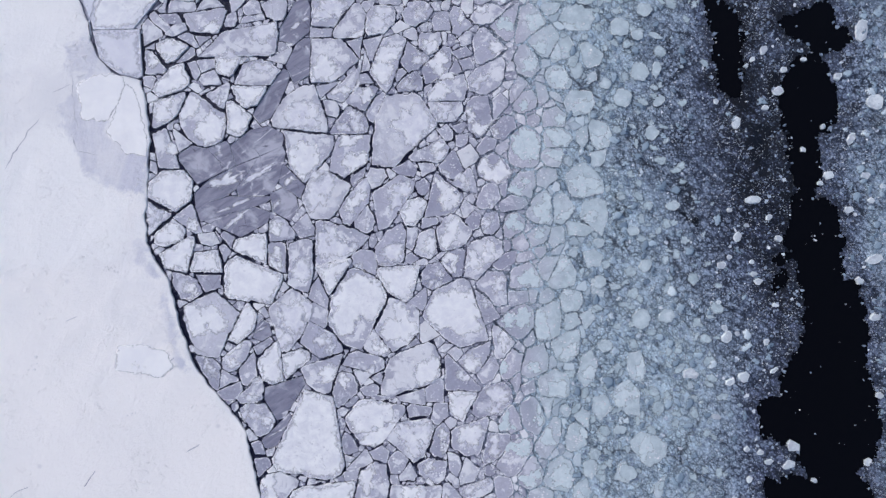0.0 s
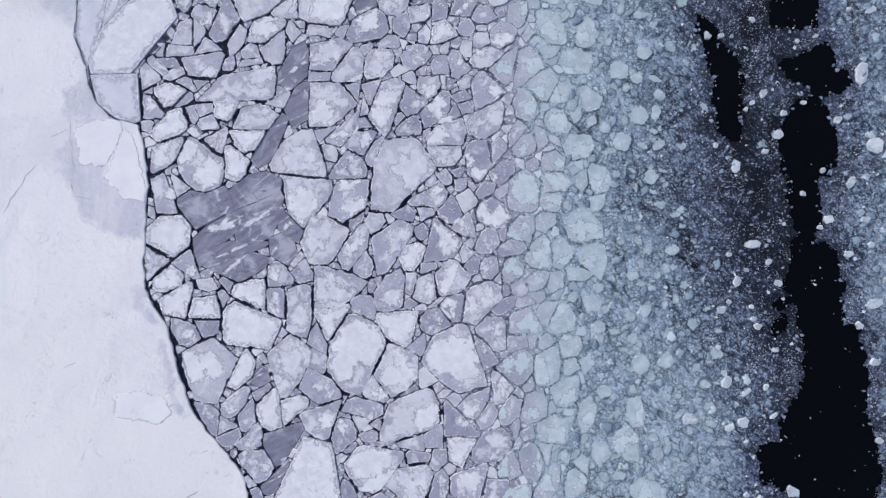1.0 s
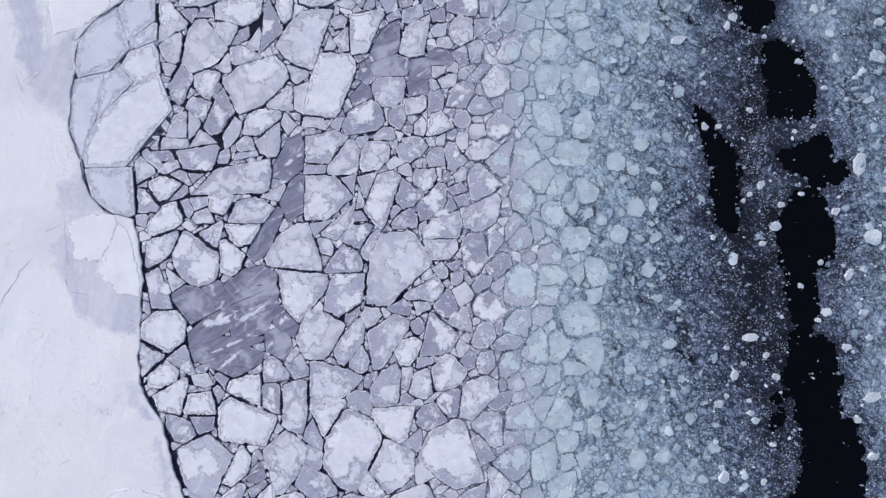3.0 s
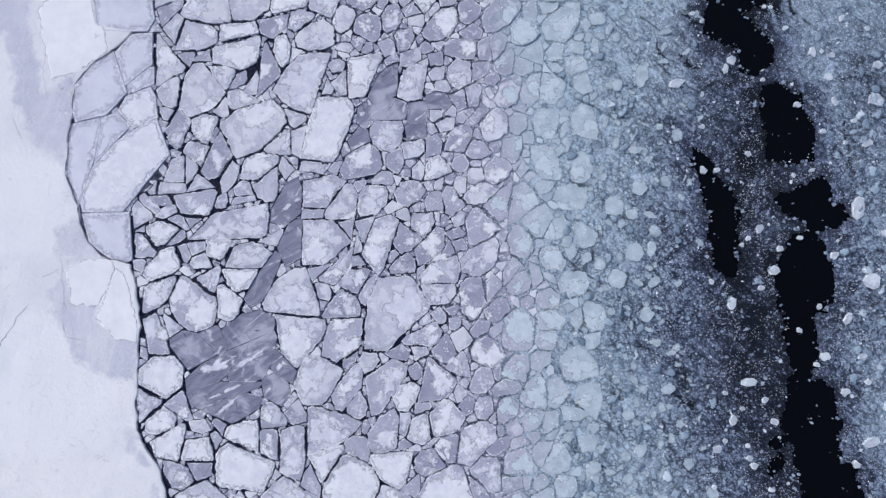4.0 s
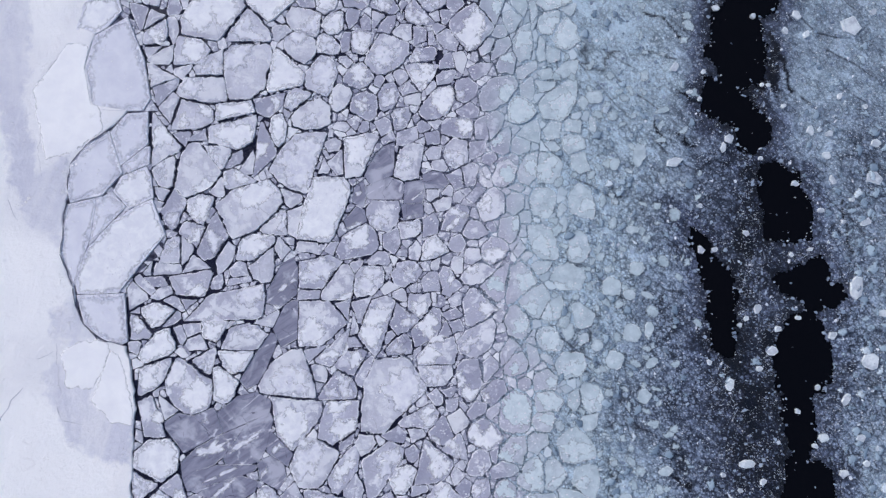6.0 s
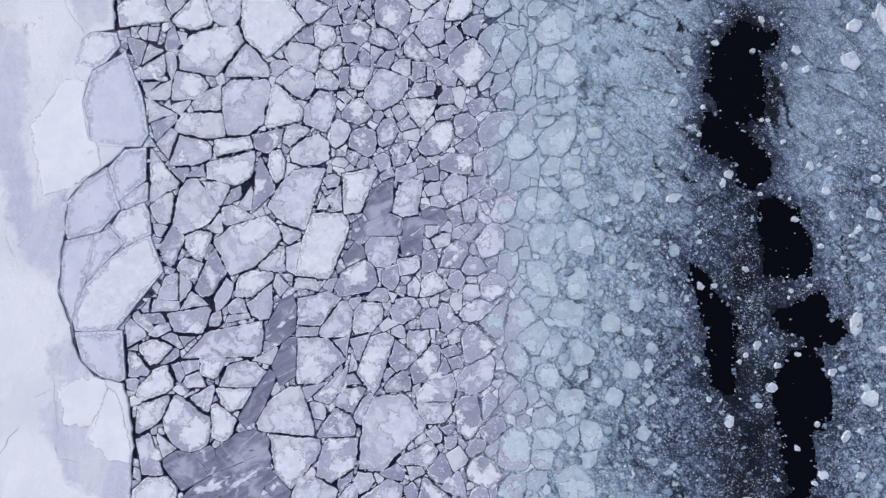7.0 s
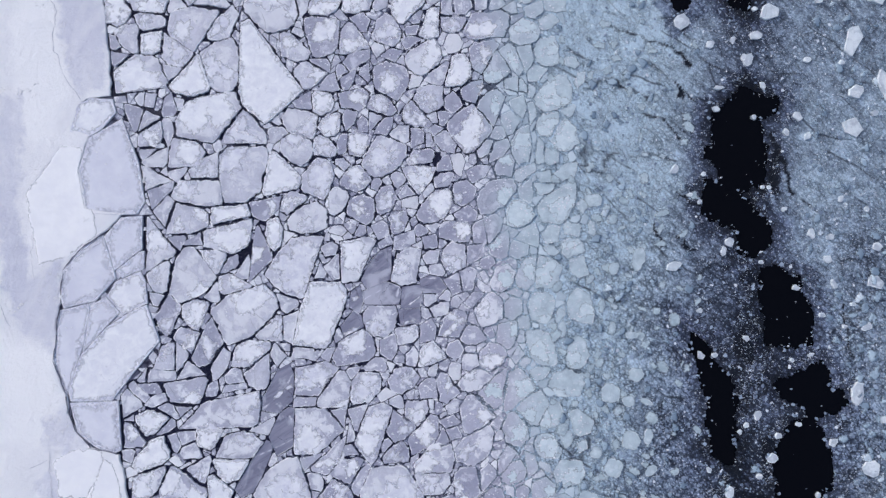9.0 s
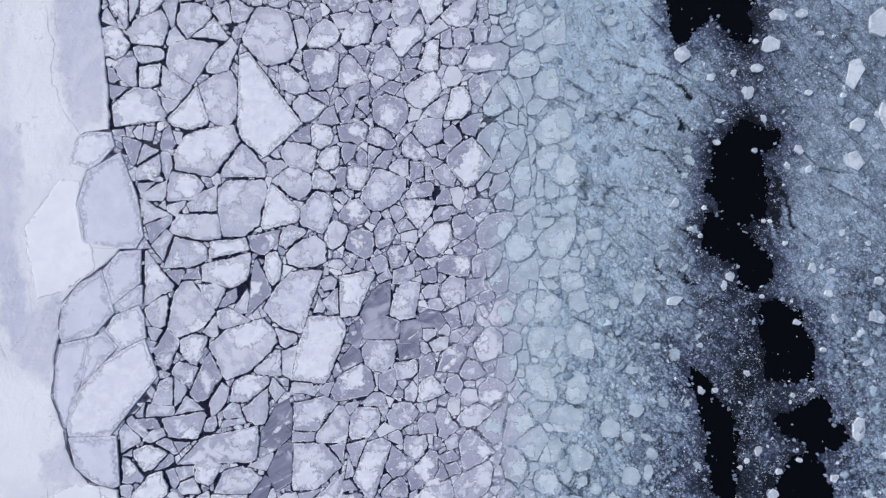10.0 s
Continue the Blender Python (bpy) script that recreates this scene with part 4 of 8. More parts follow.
floe(-25.4, 8.3, "grey", -175, 1.70, -111, 2.06, -85, 2.04, -6, 1.99, 40, 1.40, 55, 1.69, 129, 2.09)
floe(-42.2, 3.8, "white", -172, 3.70, -105, 2.05, -101, 2.03, -34, 2.20, -13, 2.00, 5, 2.21, 84, 3.24, 121, 2.21)
floe(-37.9, 3.0, "white", -159, 2.32, -88, 1.79, -2, 2.66, 10, 2.61, 96, 1.46, 123, 1.86, 174, 2.20)
floe(-41.0, -1.2, "grey", -160, 1.82, -101, 1.74, -51, 2.12, 12, 2.08, 60, 1.49, 77, 1.55, 175, 2.10)
floe(-37.2, -0.4, "grey", -152, 1.33, -113, 1.22, -58, 1.20, -5, 1.60, 89, 1.39)
floe(-29.9, 0.1, "white", -175, 4.64, -98, 3.67, -97, 3.65, -23, 4.08, 14, 4.44, 68, 2.88, 68, 2.88, 124, 4.67)
floe(-30.4, 5.6, "white", -130, 2.17, -109, 1.81, -8, 2.53, 11, 2.40, 90, 1.75, 107, 1.60, 142, 2.18)
floe(-34.8, 4.9, "pale", -159, 0.96, -128, 1.06, -32, 0.98, 39, 1.31, 112, 0.98)
floe(-37.7, -7.9, "light", -179, 3.36, -159, 3.42, -129, 4.15, -98, 4.49, -60, 4.79, -33, 4.07, -25, 4.13, 49, 5.82, 109, 5.24, 125, 4.83, 176, 3.48)
floe(-31.6, -7.8, "white", -113, 2.59, -68, 1.93, -39, 1.34, -4, 1.85, 39, 3.01, 147, 1.26, 159, 1.36)
floe(-32.8, -12.8, "pale", -174, 2.17, -105, 2.15, -72, 1.55, -45, 1.34, -23, 1.67, 45, 3.29, 128, 1.28, 142, 1.32)
floe(-28.3, -8.3, "thin", -108, 1.32, -56, 1.15, 19, 1.14, 64, 1.23, 129, 1.12, 164, 1.11)
floe(-28.2, -11.3, "grey", -149, 1.45, -79, 0.95, -48, 0.68, 36, 1.83, 121, 0.81)
floe(-36.4, -15.0, "grey", -153, 1.11, -146, 1.00, -122, 1.81, -16, 1.82, 10, 1.56, 51, 1.34, 81, 2.15)
floe(-23.7, -6.8, "pale", -179, 3.26, -161, 3.25, -149, 3.68, -68, 4.09, -37, 2.41, -27, 2.36, -11, 2.87, 53, 4.64, 68, 4.65, 131, 3.84)
floe(-25.8, 3.9, "grey", -176, 1.56, -127, 1.68, -99, 2.16, 6, 1.06, 12, 1.09, 102, 2.63)
floe(-22.0, 2.6, "pale", -135, 3.49, -110, 3.74, -15, 2.14, -5, 1.84, 9, 2.26, 74, 3.95, 112, 3.79, 179, 2.39)
floe(-26.8, -14.1, "white", -173, 2.28, -127, 2.21, -119, 2.26, -64, 3.00, -5, 1.87, 7, 1.73, 20, 2.13, 121, 2.96, 154, 2.45)
floe(-23.0, -13.6, "white", -175, 1.90, -148, 2.15, -67, 1.48, -51, 1.21, -7, 2.14, 74, 2.18, 108, 1.71)
floe(-30.4, -15.0, "pale", -179, 1.35, -99, 2.07, -38, 1.20, -8, 1.06, 15, 1.48, 138, 1.47)
floe(-34.1, -16.2, "pale", -67, 1.06, 1, 1.72, 63, 1.00, 146, 1.32, 174, 1.29)
floe(-33.4, -18.2, "grey", -118, 1.60, -84, 1.04, -39, 1.10, 14, 2.08, 108, 0.89, 121, 0.99)
floe(-29.7, -18.5, "pale", -141, 2.23, -84, 1.53, -65, 1.45, -4, 1.60, 26, 2.14, 135, 1.25, 144, 1.22)
floe(-25.2, -19.1, "thin", -179, 2.50, -153, 2.34, -146, 2.47, -72, 3.13, -31, 2.25, 22, 4.49, 107, 2.26, 124, 2.31)
floe(-28.9, -22.9, "pale", -168, 2.04, -152, 2.01, -90, 2.88, -45, 2.31, -18, 2.42, 32, 2.41, 90, 2.61, 124, 2.78)
floe(-25.8, -25.1, "thin", -179, 2.27, -107, 2.35, -72, 1.55, -37, 1.01, -26, 1.18, 27, 3.00, 135, 0.79, 135, 0.79)
floe(-19.6, -25.8, "white", -179, 6.61, -149, 7.49, -101, 6.14, -61, 6.92, -25, 6.25, 10, 4.17, 11, 4.18, 11, 4.18, 77, 7.07, 101, 7.59, 155, 5.00)
floe(-28.9, -27.2, "grey", -148, 1.12, -76, 1.16, 19, 0.99, 112, 1.09, 159, 0.85)
floe(-28.0, -30.4, "grey", -168, 1.05, -134, 1.22, -45, 1.27, 14, 1.26, 94, 1.53)
floe(-25.1, -34.2, "pale", -179, 2.83, -90, 2.48, -45, 1.41, -45, 1.41, -21, 2.00, 61, 2.51, 101, 2.56)
floe(-17.6, -34.6, "white", -90, 2.13, -13, 4.32, 39, 4.25, 96, 1.49, 110, 1.79, 168, 5.16)
floe(-17.6, 45.2, "pale", -179, 3.14, -105, 2.38, -90, 2.19, -44, 1.83, -36, 1.82, 63, 3.53, 102, 2.61)
floe(-19.3, 41.9, "pale", -179, 1.50, -90, 0.66, -12, 1.77, 88, 0.68, 128, 1.01)
floe(-14.0, 43.5, "pale", -143, 3.49, -90, 2.23, -78, 2.13, -22, 2.20, -4, 2.15, 28, 2.87, 83, 3.27, 147, 1.63, 150, 1.66)
floe(-16.8, 37.2, "pale", -166, 4.42, -90, 3.66, -48, 2.86, -31, 3.44, 40, 3.36, 53, 3.29, 93, 3.63, 177, 4.03)
floe(-13.0, 39.3, "pale", -153, 0.80, -108, 1.19, -21, 0.75, 0, 0.65, 108, 1.49)
floe(-15.0, 32.9, "pale", -159, 3.28, -105, 3.13, -54, 1.75, -38, 1.27, -17, 1.62, 14, 3.05, 128, 1.64, 138, 1.34)
floe(-10.6, 39.4, "pale", -147, 1.21, -90, 1.93, -19, 0.81, 18, 1.66, 111, 1.36, 176, 1.24)
floe(-11.8, 36.9, "pale", -174, 0.71, -78, 1.73, -17, 0.90, 19, 0.82, 111, 1.63, 173, 0.72)
floe(-11.8, 33.8, "pale", -124, 1.04, -85, 0.87, 40, 0.98, 117, 0.98, 164, 0.88)
floe(-9.3, 44.4, "pale", -156, 2.73, -78, 2.71, -41, 2.01, -6, 2.25, 26, 2.69, 90, 2.60, 138, 2.25, 172, 2.08)
floe(-8.3, 37.0, "pale", -146, 3.51, -131, 4.01, -40, 3.21, -18, 2.53, 61, 5.34, 108, 3.96, 150, 2.22, 159, 1.97, 172, 2.21)
floe(-5.5, 43.0, "white", -148, 1.17, -72, 0.60, 0, 1.01, 55, 0.90, 132, 0.77)
floe(-4.1, 41.9, "white", -148, 0.83, -81, 0.89, -11, 0.99, 48, 0.87, 117, 0.80, 172, 0.83)
floe(-3.1, 45.3, "pale", -164, 1.97, -101, 1.89, -59, 1.55, -33, 1.75, 38, 2.29, 97, 1.87, 150, 1.83)
floe(-3.9, 37.6, "grey", -147, 1.55, -135, 1.64, -70, 1.83, -44, 2.12, 53, 1.93, 146, 2.08, 159, 1.83)
floe(-0.8, 40.3, "pale", -175, 1.82, -128, 1.73, -71, 1.53, -28, 1.43, 10, 1.71, 94, 1.75)
floe(-4.1, 33.2, "grey", -149, 2.00, -100, 1.34, -75, 1.29, 0, 1.84, 45, 1.94, 119, 1.22, 139, 1.13)
floe(0.6, 36.1, "grey", -165, 2.57, -73, 2.09, -62, 1.74, -25, 1.82, -0, 2.23, 69, 3.52, 133, 1.84, 165, 2.03)
floe(-22.6, 28.5, "light", -165, 4.85, -112, 3.90, -95, 3.27, 6, 3.95, 16, 3.50, 20, 3.54, 90, 4.33, 123, 2.98, 150, 3.41)
floe(-17.2, 29.0, "pale", -166, 0.81, -103, 1.09, -12, 0.91, 34, 0.76, 99, 1.11)
floe(-11.8, 30.9, "grey", -125, 2.26, -99, 2.08, -30, 1.52, 14, 2.30, 88, 1.96, 139, 1.68)
floe(-14.6, 26.3, "grey", -101, 2.10, -92, 1.75, -79, 1.71, -6, 3.22, 27, 3.16, 59, 2.69, 136, 1.71, 137, 1.70, 150, 2.16)
floe(-10.0, 29.2, "pale", -172, 1.37, -111, 2.20, -28, 0.74, -23, 0.73, 26, 2.16, 124, 1.01, 147, 0.84)
floe(-5.7, 25.3, "light", -172, 5.26, -96, 6.83, -71, 5.76, -45, 4.11, -45, 4.11, 0, 5.84, 32, 5.77, 45, 6.11, 92, 6.10, 126, 5.97, 158, 4.61, 176, 4.69)
floe(-18.4, 32.1, "pale", -152, 0.96, -63, 0.63, -33, 0.60, 101, 0.69)
floe(-20.8, 21.1, "pale", -170, 3.69, -136, 4.41, -83, 4.48, -40, 2.30, -26, 2.66, 9, 4.06, 80, 3.66, 87, 3.71)
floe(-13.7, 20.3, "pale", -119, 3.62, -101, 3.43, -54, 2.53, -44, 2.60, -11, 2.63, 6, 3.30, 90, 4.06, 161, 3.29, 172, 3.20)
floe(-12.9, 17.6, "grey", -166, 0.91, -61, 0.46, -11, 0.72, 107, 0.52)
floe(-9.7, 17.4, "white", -159, 1.15, -67, 1.30, -37, 1.15, 25, 1.38, 100, 1.33, 158, 1.19)
floe(-17.9, 14.4, "light", -162, 3.84, -95, 4.21, -63, 3.57, -28, 2.84, -23, 2.89, 34, 3.66, 61, 3.38, 103, 3.17, 118, 3.11, 159, 3.69)
floe(-12.8, 13.1, "pale", -160, 3.17, -73, 3.10, -39, 1.44, -7, 2.01, 24, 2.73, 122, 2.30, 140, 1.51)
floe(-7.1, 13.3, "pale", -170, 2.96, -170, 2.96, -71, 3.75, -38, 2.00, -33, 1.92, -7, 3.04, 59, 4.29, 121, 2.68, 124, 2.62)
floe(-11.6, 9.6, "pale", -180, 1.29, -118, 1.49, -59, 1.41, -8, 1.21, 34, 1.62, 135, 1.35)
floe(-3.5, 11.5, "white", -164, 2.09, -81, 1.97, -33, 1.35, -17, 1.38, 63, 2.29, 112, 1.70, 154, 1.59)
floe(-16.0, 6.7, "pale", -177, 3.85, -76, 3.24, -62, 2.98, -51, 2.96, -33, 3.61, 50, 3.33, 75, 2.59, 79, 2.62, 104, 3.59, 173, 3.73)
floe(-21.5, 8.7, "grey", -146, 1.66, -79, 1.31, 1, 1.36, 27, 1.38, 136, 1.30)
floe(-6.7, 5.9, "pale", -180, 2.77, -90, 2.97, -77, 2.74, -9, 1.77, -2, 1.84, 23, 2.96, 121, 2.28, 144, 1.88)
floe(-3.8, 7.0, "pale", -111, 1.42, -28, 0.71, 0, 0.65, 90, 1.61, 176, 0.69)
floe(-1.2, 5.9, "pale", -126, 2.01, -106, 1.84, -50, 1.82, 9, 2.00, 45, 2.21, 130, 1.82, 165, 1.59)
floe(-0.7, 21.2, "pale", -135, 3.10, -93, 1.58, -63, 1.60, -22, 2.35, 33, 3.25, 116, 1.18, 119, 1.21)
floe(-4.6, 18.6, "grey", -129, 1.18, -101, 0.92, -16, 1.22, 45, 1.36, 121, 1.01)
floe(-1.2, 18.9, "pale", -164, 0.86, -61, 0.80, 26, 0.92, 104, 0.73)
floe(1.7, 13.7, "grey", -90, 3.18, -68, 2.55, -37, 2.37, -0, 2.72, 51, 2.21, 54, 2.27, 163, 2.40, 169, 2.29)
floe(-0.7, 9.4, "pale", -104, 0.78, -71, 0.72, 18, 1.16, 104, 0.87, 171, 1.13)
floe(-16.4, 1.0, "white", -155, 2.46, -69, 2.41, -38, 1.30, -33, 1.23, 10, 2.65, 104, 1.96, 109, 1.95)
floe(-11.4, 3.1, "pale", -167, 1.87, -120, 1.31, -108, 1.27, -26, 2.03, 9, 1.83, 79, 1.54, 124, 1.82)
floe(-6.3, -0.4, "white", -149, 2.18, -121, 1.80, -116, 1.87, -55, 3.44, -13, 3.16, 89, 2.48, 98, 2.48, 171, 3.26)
floe(0.2, 0.5, "grey", -161, 2.08, -119, 2.01, -63, 2.00, -14, 2.50, 46, 1.85, 105, 1.97, 131, 1.98)
floe(-12.7, -4.6, "pale", -168, 5.02, -141, 5.50, -108, 6.09, -45, 4.77, -31, 3.86, -31, 3.86, -9, 4.25, 12, 5.06, 59, 5.49, 66, 5.56, 99, 6.31, 148, 4.72, 174, 4.81)
floe(-19.0, -2.5, "pale", -179, 1.48, -116, 1.26, -7, 1.59, 26, 1.06, 144, 1.63)
floe(-19.1, -5.8, "pale", -179, 1.34, -123, 1.26, -53, 1.81, -5, 1.39, 62, 1.36, 131, 1.82)
floe(-19.0, -10.1, "pale", -144, 2.29, -128, 1.99, -96, 2.23, -67, 2.76, 12, 3.19, 48, 2.15, 64, 2.27, 154, 2.69, 162, 2.64)
floe(-6.0, -7.5, "pale", -158, 3.36, -143, 3.51, -79, 3.74, -57, 3.06, -45, 2.95, 4, 3.29, 32, 3.73, 71, 3.80, 117, 4.26, 154, 3.35)
floe(-2.5, -3.6, "pale", -118, 0.92, -103, 0.83, -45, 1.12, 6, 1.00, 129, 1.13)
floe(-1.1, -8.6, "white", -180, 1.08, -144, 1.42, -59, 1.06, 45, 1.09, 49, 1.03, 129, 1.25)
floe(-9.5, -10.6, "pale", -153, 1.91, -105, 1.52, -39, 2.17, 28, 1.29, 37, 1.24, 125, 1.96, 150, 1.63)
floe(-17.9, -15.6, "pale", -164, 3.38, -132, 2.65, -111, 2.62, -55, 2.47, -23, 1.73, -19, 1.83, 16, 3.48, 109, 2.27)
floe(-11.7, -14.0, "pale", -166, 3.13, -105, 2.13, -83, 1.91, -57, 2.34, -7, 3.08, 42, 2.73, 76, 2.01, 112, 2.37, 145, 2.73)
floe(-3.9, -14.8, "pale", -171, 4.91, -90, 4.19, -72, 3.21, -51, 3.81, -5, 4.88, 28, 5.05, 68, 5.01, 109, 3.25, 124, 3.02, 158, 3.67, 166, 3.91)
floe(-14.6, -17.8, "grey", -160, 2.43, -57, 1.67, -48, 1.46, -8, 1.93, 45, 2.67, 116, 2.34, 161, 1.69)
floe(-12.0, -16.1, "pale", -154, 1.06, -90, 1.02, -45, 0.76, 45, 1.27, 116, 0.93)
floe(-10.3, -18.3, "pale", -146, 1.06, -84, 0.77, -5, 1.03, 109, 0.72)
floe(-9.3, -16.5, "pale", -120, 0.77, -11, 0.54, 32, 0.67, 131, 0.70)
floe(-9.7, -22.6, "pale", -167, 4.41, -143, 4.46, -103, 4.38, -38, 3.33, -31, 3.55, 12, 5.10, 79, 3.12, 90, 2.89, 115, 3.17, 141, 3.51)
floe(-3.4, -19.3, "pale", -138, 1.56, -95, 0.73, -90, 0.79, 5, 1.81, 97, 1.02, 118, 1.14)
floe(0.4, -18.6, "pale", -175, 1.76, -93, 1.58, -57, 1.47, -0, 1.36, 56, 1.96, 129, 1.55)
floe(-2.7, -21.7, "grey", -168, 1.66, -103, 0.85, -84, 0.74, -11, 2.28, 79, 0.86, 125, 1.35)
floe(1.0, -21.8, "pale", -172, 1.27, -105, 1.58, -53, 1.25, 9, 1.42, 80, 1.60, 151, 1.14)
floe(4.6, -20.3, "white", -173, 2.14, -146, 2.04, -115, 2.24, -30, 1.48, -30, 1.48, 82, 1.89, 90, 1.75)
floe(9.6, -19.9, "grey", -128, 3.28, -70, 1.80, -54, 1.93, 5, 3.17, 53, 3.25, 106, 2.14, 146, 2.23, 174, 2.69)
floe(-3.6, -26.1, "pale", -145, 3.63, -127, 3.08, -64, 3.53, -34, 2.76, -28, 2.67, -4, 3.10, 32, 4.23, 96, 3.10, 126, 3.19, 149, 3.56)
floe(0.9, -26.5, "grey", -168, 1.50, -118, 2.04, -30, 1.37, -7, 1.22, 38, 2.05, 135, 1.59, 164, 1.11)
floe(6.1, -25.7, "pale", -174, 3.04, -120, 3.20, -79, 2.66, -32, 2.21, -10, 2.46, 45, 3.86, 108, 2.08, 123, 2.31)
floe(10.1, -27.5, "grey", -135, 2.77, -63, 1.40, -38, 1.33, 6, 2.24, 85, 2.37, 167, 1.88)
floe(-11.9, -30.0, "pale", -112, 1.46, -76, 0.67, -57, 0.60, 30, 1.89, 137, 0.75)
floe(-8.8, -28.6, "pale", -139, 0.95, -108, 1.01, -11, 1.17, 51, 1.16, 116, 1.16)
floe(-9.9, -33.2, "pale", -165, 3.08, -90, 3.12, -22, 2.82, 9, 2.27, 12, 2.27, 55, 3.27, 115, 2.75, 152, 2.40, 173, 2.66)
floe(-4.2, -31.9, "white", -170, 1.14, -90, 1.00, -23, 1.02, 27, 1.05, 143, 0.99)
floe(-6.0, -30.0, "pale", -166, 1.07, -90, 1.35, -22, 1.08, 41, 1.33, 135, 1.21)
floe(-0.2, -31.1, "pale", -172, 2.23, -127, 1.55, -116, 1.50, -39, 1.98, -7, 2.03, 81, 1.86, 104, 1.67)
floe(3.5, -30.1, "pale", -175, 0.88, -127, 1.15, -19, 0.94, 14, 0.74, 90, 1.45)
floe(5.5, -31.7, "white", -169, 1.15, -74, 1.22, -30, 1.15, 50, 1.49, 158, 1.00)
floe(7.1, -34.1, "pale", -153, 2.46, -104, 1.46, -69, 1.15, -31, 1.88, 35, 2.41, 108, 0.85, 109, 0.86)
floe(-3.5, -34.8, "pale", -90, 2.00, -3, 4.53, 87, 1.58, 99, 1.76, 172, 3.84)
floe(2.7, -35.2, "pale", -90, 1.64, -19, 1.65, 41, 1.05, 106, 1.80, 172, 1.34)
floe(-14.0, -27.0, "grey", -175, 0.91, -107, 1.05, -68, 1.08, 17, 0.95, 59, 1.13, 162, 0.97)
floe(-13.4, -31.7, "pale", -166, 0.91, -80, 0.65, -11, 0.91, 102, 0.60)
floe(1.5, 43.9, "pale", -169, 1.44, -90, 1.46, -38, 1.33, 8, 1.25, 90, 1.50, 131, 1.40)
floe(4.4, 44.2, "pale", -169, 1.69, -115, 2.17, -50, 1.90, 8, 1.54, 33, 1.40, 72, 1.80, 147, 1.95)
floe(8.6, 45.1, "pale", -154, 2.04, -101, 1.46, -78, 1.35, -47, 1.63, 60, 2.12, 116, 1.52, 136, 1.46)
floe(12.4, 43.6, "soaked", -127, 2.35, -54, 2.12, -16, 1.28, -6, 1.39, 120, 1.86, 133, 1.69)
floe(8.9, 40.2, "pale", -169, 2.12, -101, 3.36, -55, 2.39, 36, 2.26, 46, 2.22, 121, 2.50, 149, 2.07)
floe(9.0, 34.3, "pale", -152, 3.22, -112, 2.75, -68, 2.21, -45, 1.99, -10, 2.26, 22, 3.35, 116, 2.14, 139, 2.07)
floe(2.9, 32.1, "pale", -180, 3.53, -95, 1.89, -90, 1.87, -15, 2.25, -11, 2.26, 14, 2.70, 106, 2.31, 138, 2.34)
floe(2.1, 28.5, "pale", -171, 2.44, -147, 2.15, -84, 1.51, -37, 1.93, 13, 2.63, 90, 1.54)
floe(7.7, 27.7, "grey", -173, 2.44, -138, 2.60, -78, 3.30, -31, 2.15, -6, 2.09, 27, 2.47, 90, 3.33, 142, 2.71)
floe(10.9, 29.2, "pale", -175, 1.31, -107, 1.65, -45, 1.00, -8, 1.07, 45, 1.63, 132, 1.34)
floe(4.9, 38.5, "grey", -135, 0.98, -82, 0.55, -38, 0.92, 45, 0.89, 121, 0.75)
floe(5.5, 41.0, "pale", -158, 0.96, -71, 0.94, -11, 0.74, 79, 0.95, 136, 0.73)
floe(5.3, 36.7, "grey", -158, 0.75, -71, 0.92, 22, 0.78, 109, 0.87)
floe(3.7, 35.7, "grey", -90, 0.59, -31, 0.70, 33, 0.58, 154, 0.78)
floe(16.5, 43.9, "soaked", -77, 2.67, -51, 1.92, -14, 2.14, 42, 2.61, 106, 2.99, 172, 2.20)
floe(18.8, 40.7, "soaked", -140, 2.55, -95, 2.50, -37, 2.02, -1, 2.09, 39, 2.49, 106, 2.13, 135, 2.21)
floe(21.6, 39.2, "soaked", -162, 1.80, -76, 1.67, -26, 1.31, 29, 2.10, 110, 1.56, 153, 1.26)
floe(15.8, 37.2, "soaked", -163, 1.78, -112, 2.35, -37, 2.25, -5, 1.78, 40, 2.03, 109, 2.64, 158, 2.00)
floe(21.0, 34.4, "soaked", -166, 1.68, -111, 1.61, -90, 1.65, -35, 2.36, 30, 1.76, 65, 1.72, 115, 1.85, 168, 1.84)
floe(24.6, 45.0, "soaked", -130, 2.29, -94, 2.00, -25, 2.38, 8, 2.36, 71, 2.19, 116, 1.90, 152, 2.43)
floe(24.6, 29.9, "soaked", -168, 2.14, -119, 2.08, -72, 1.70, -38, 1.96, 13, 2.37, 87, 2.01, 135, 2.32)
floe(15.4, 30.2, "soaked", -169, 1.88, -103, 1.71, -68, 1.39, -12, 1.67, 31, 1.87, 102, 1.59, 143, 1.23)
floe(20.1, 27.4, "soaked", -164, 1.64, -90, 1.46, -9, 1.81, 47, 1.66, 104, 1.43, 170, 1.45)
floe(14.1, 32.2, "soaked", -59, 0.95, -37, 0.65, 50, 1.81, 143, 0.82, 180, 1.00)
floe(24.2, 35.8, "soaked", -162, 0.61, -51, 0.95, 11, 0.67, 90, 0.88)
floe(18.3, 31.6, "soaked", -172, 0.64, -52, 1.16, 16, 0.59, 67, 1.16)
floe(2.2, 24.7, "pale", -143, 1.14, -81, 0.95, -0, 1.29, 65, 1.00, 124, 1.05)
floe(4.5, 23.6, "pale", -158, 0.73, -104, 0.73, -9, 0.75, 99, 0.68)
floe(3.9, 25.6, "grey", -135, 0.64, -99, 0.31, -26, 0.66, 107, 0.25)
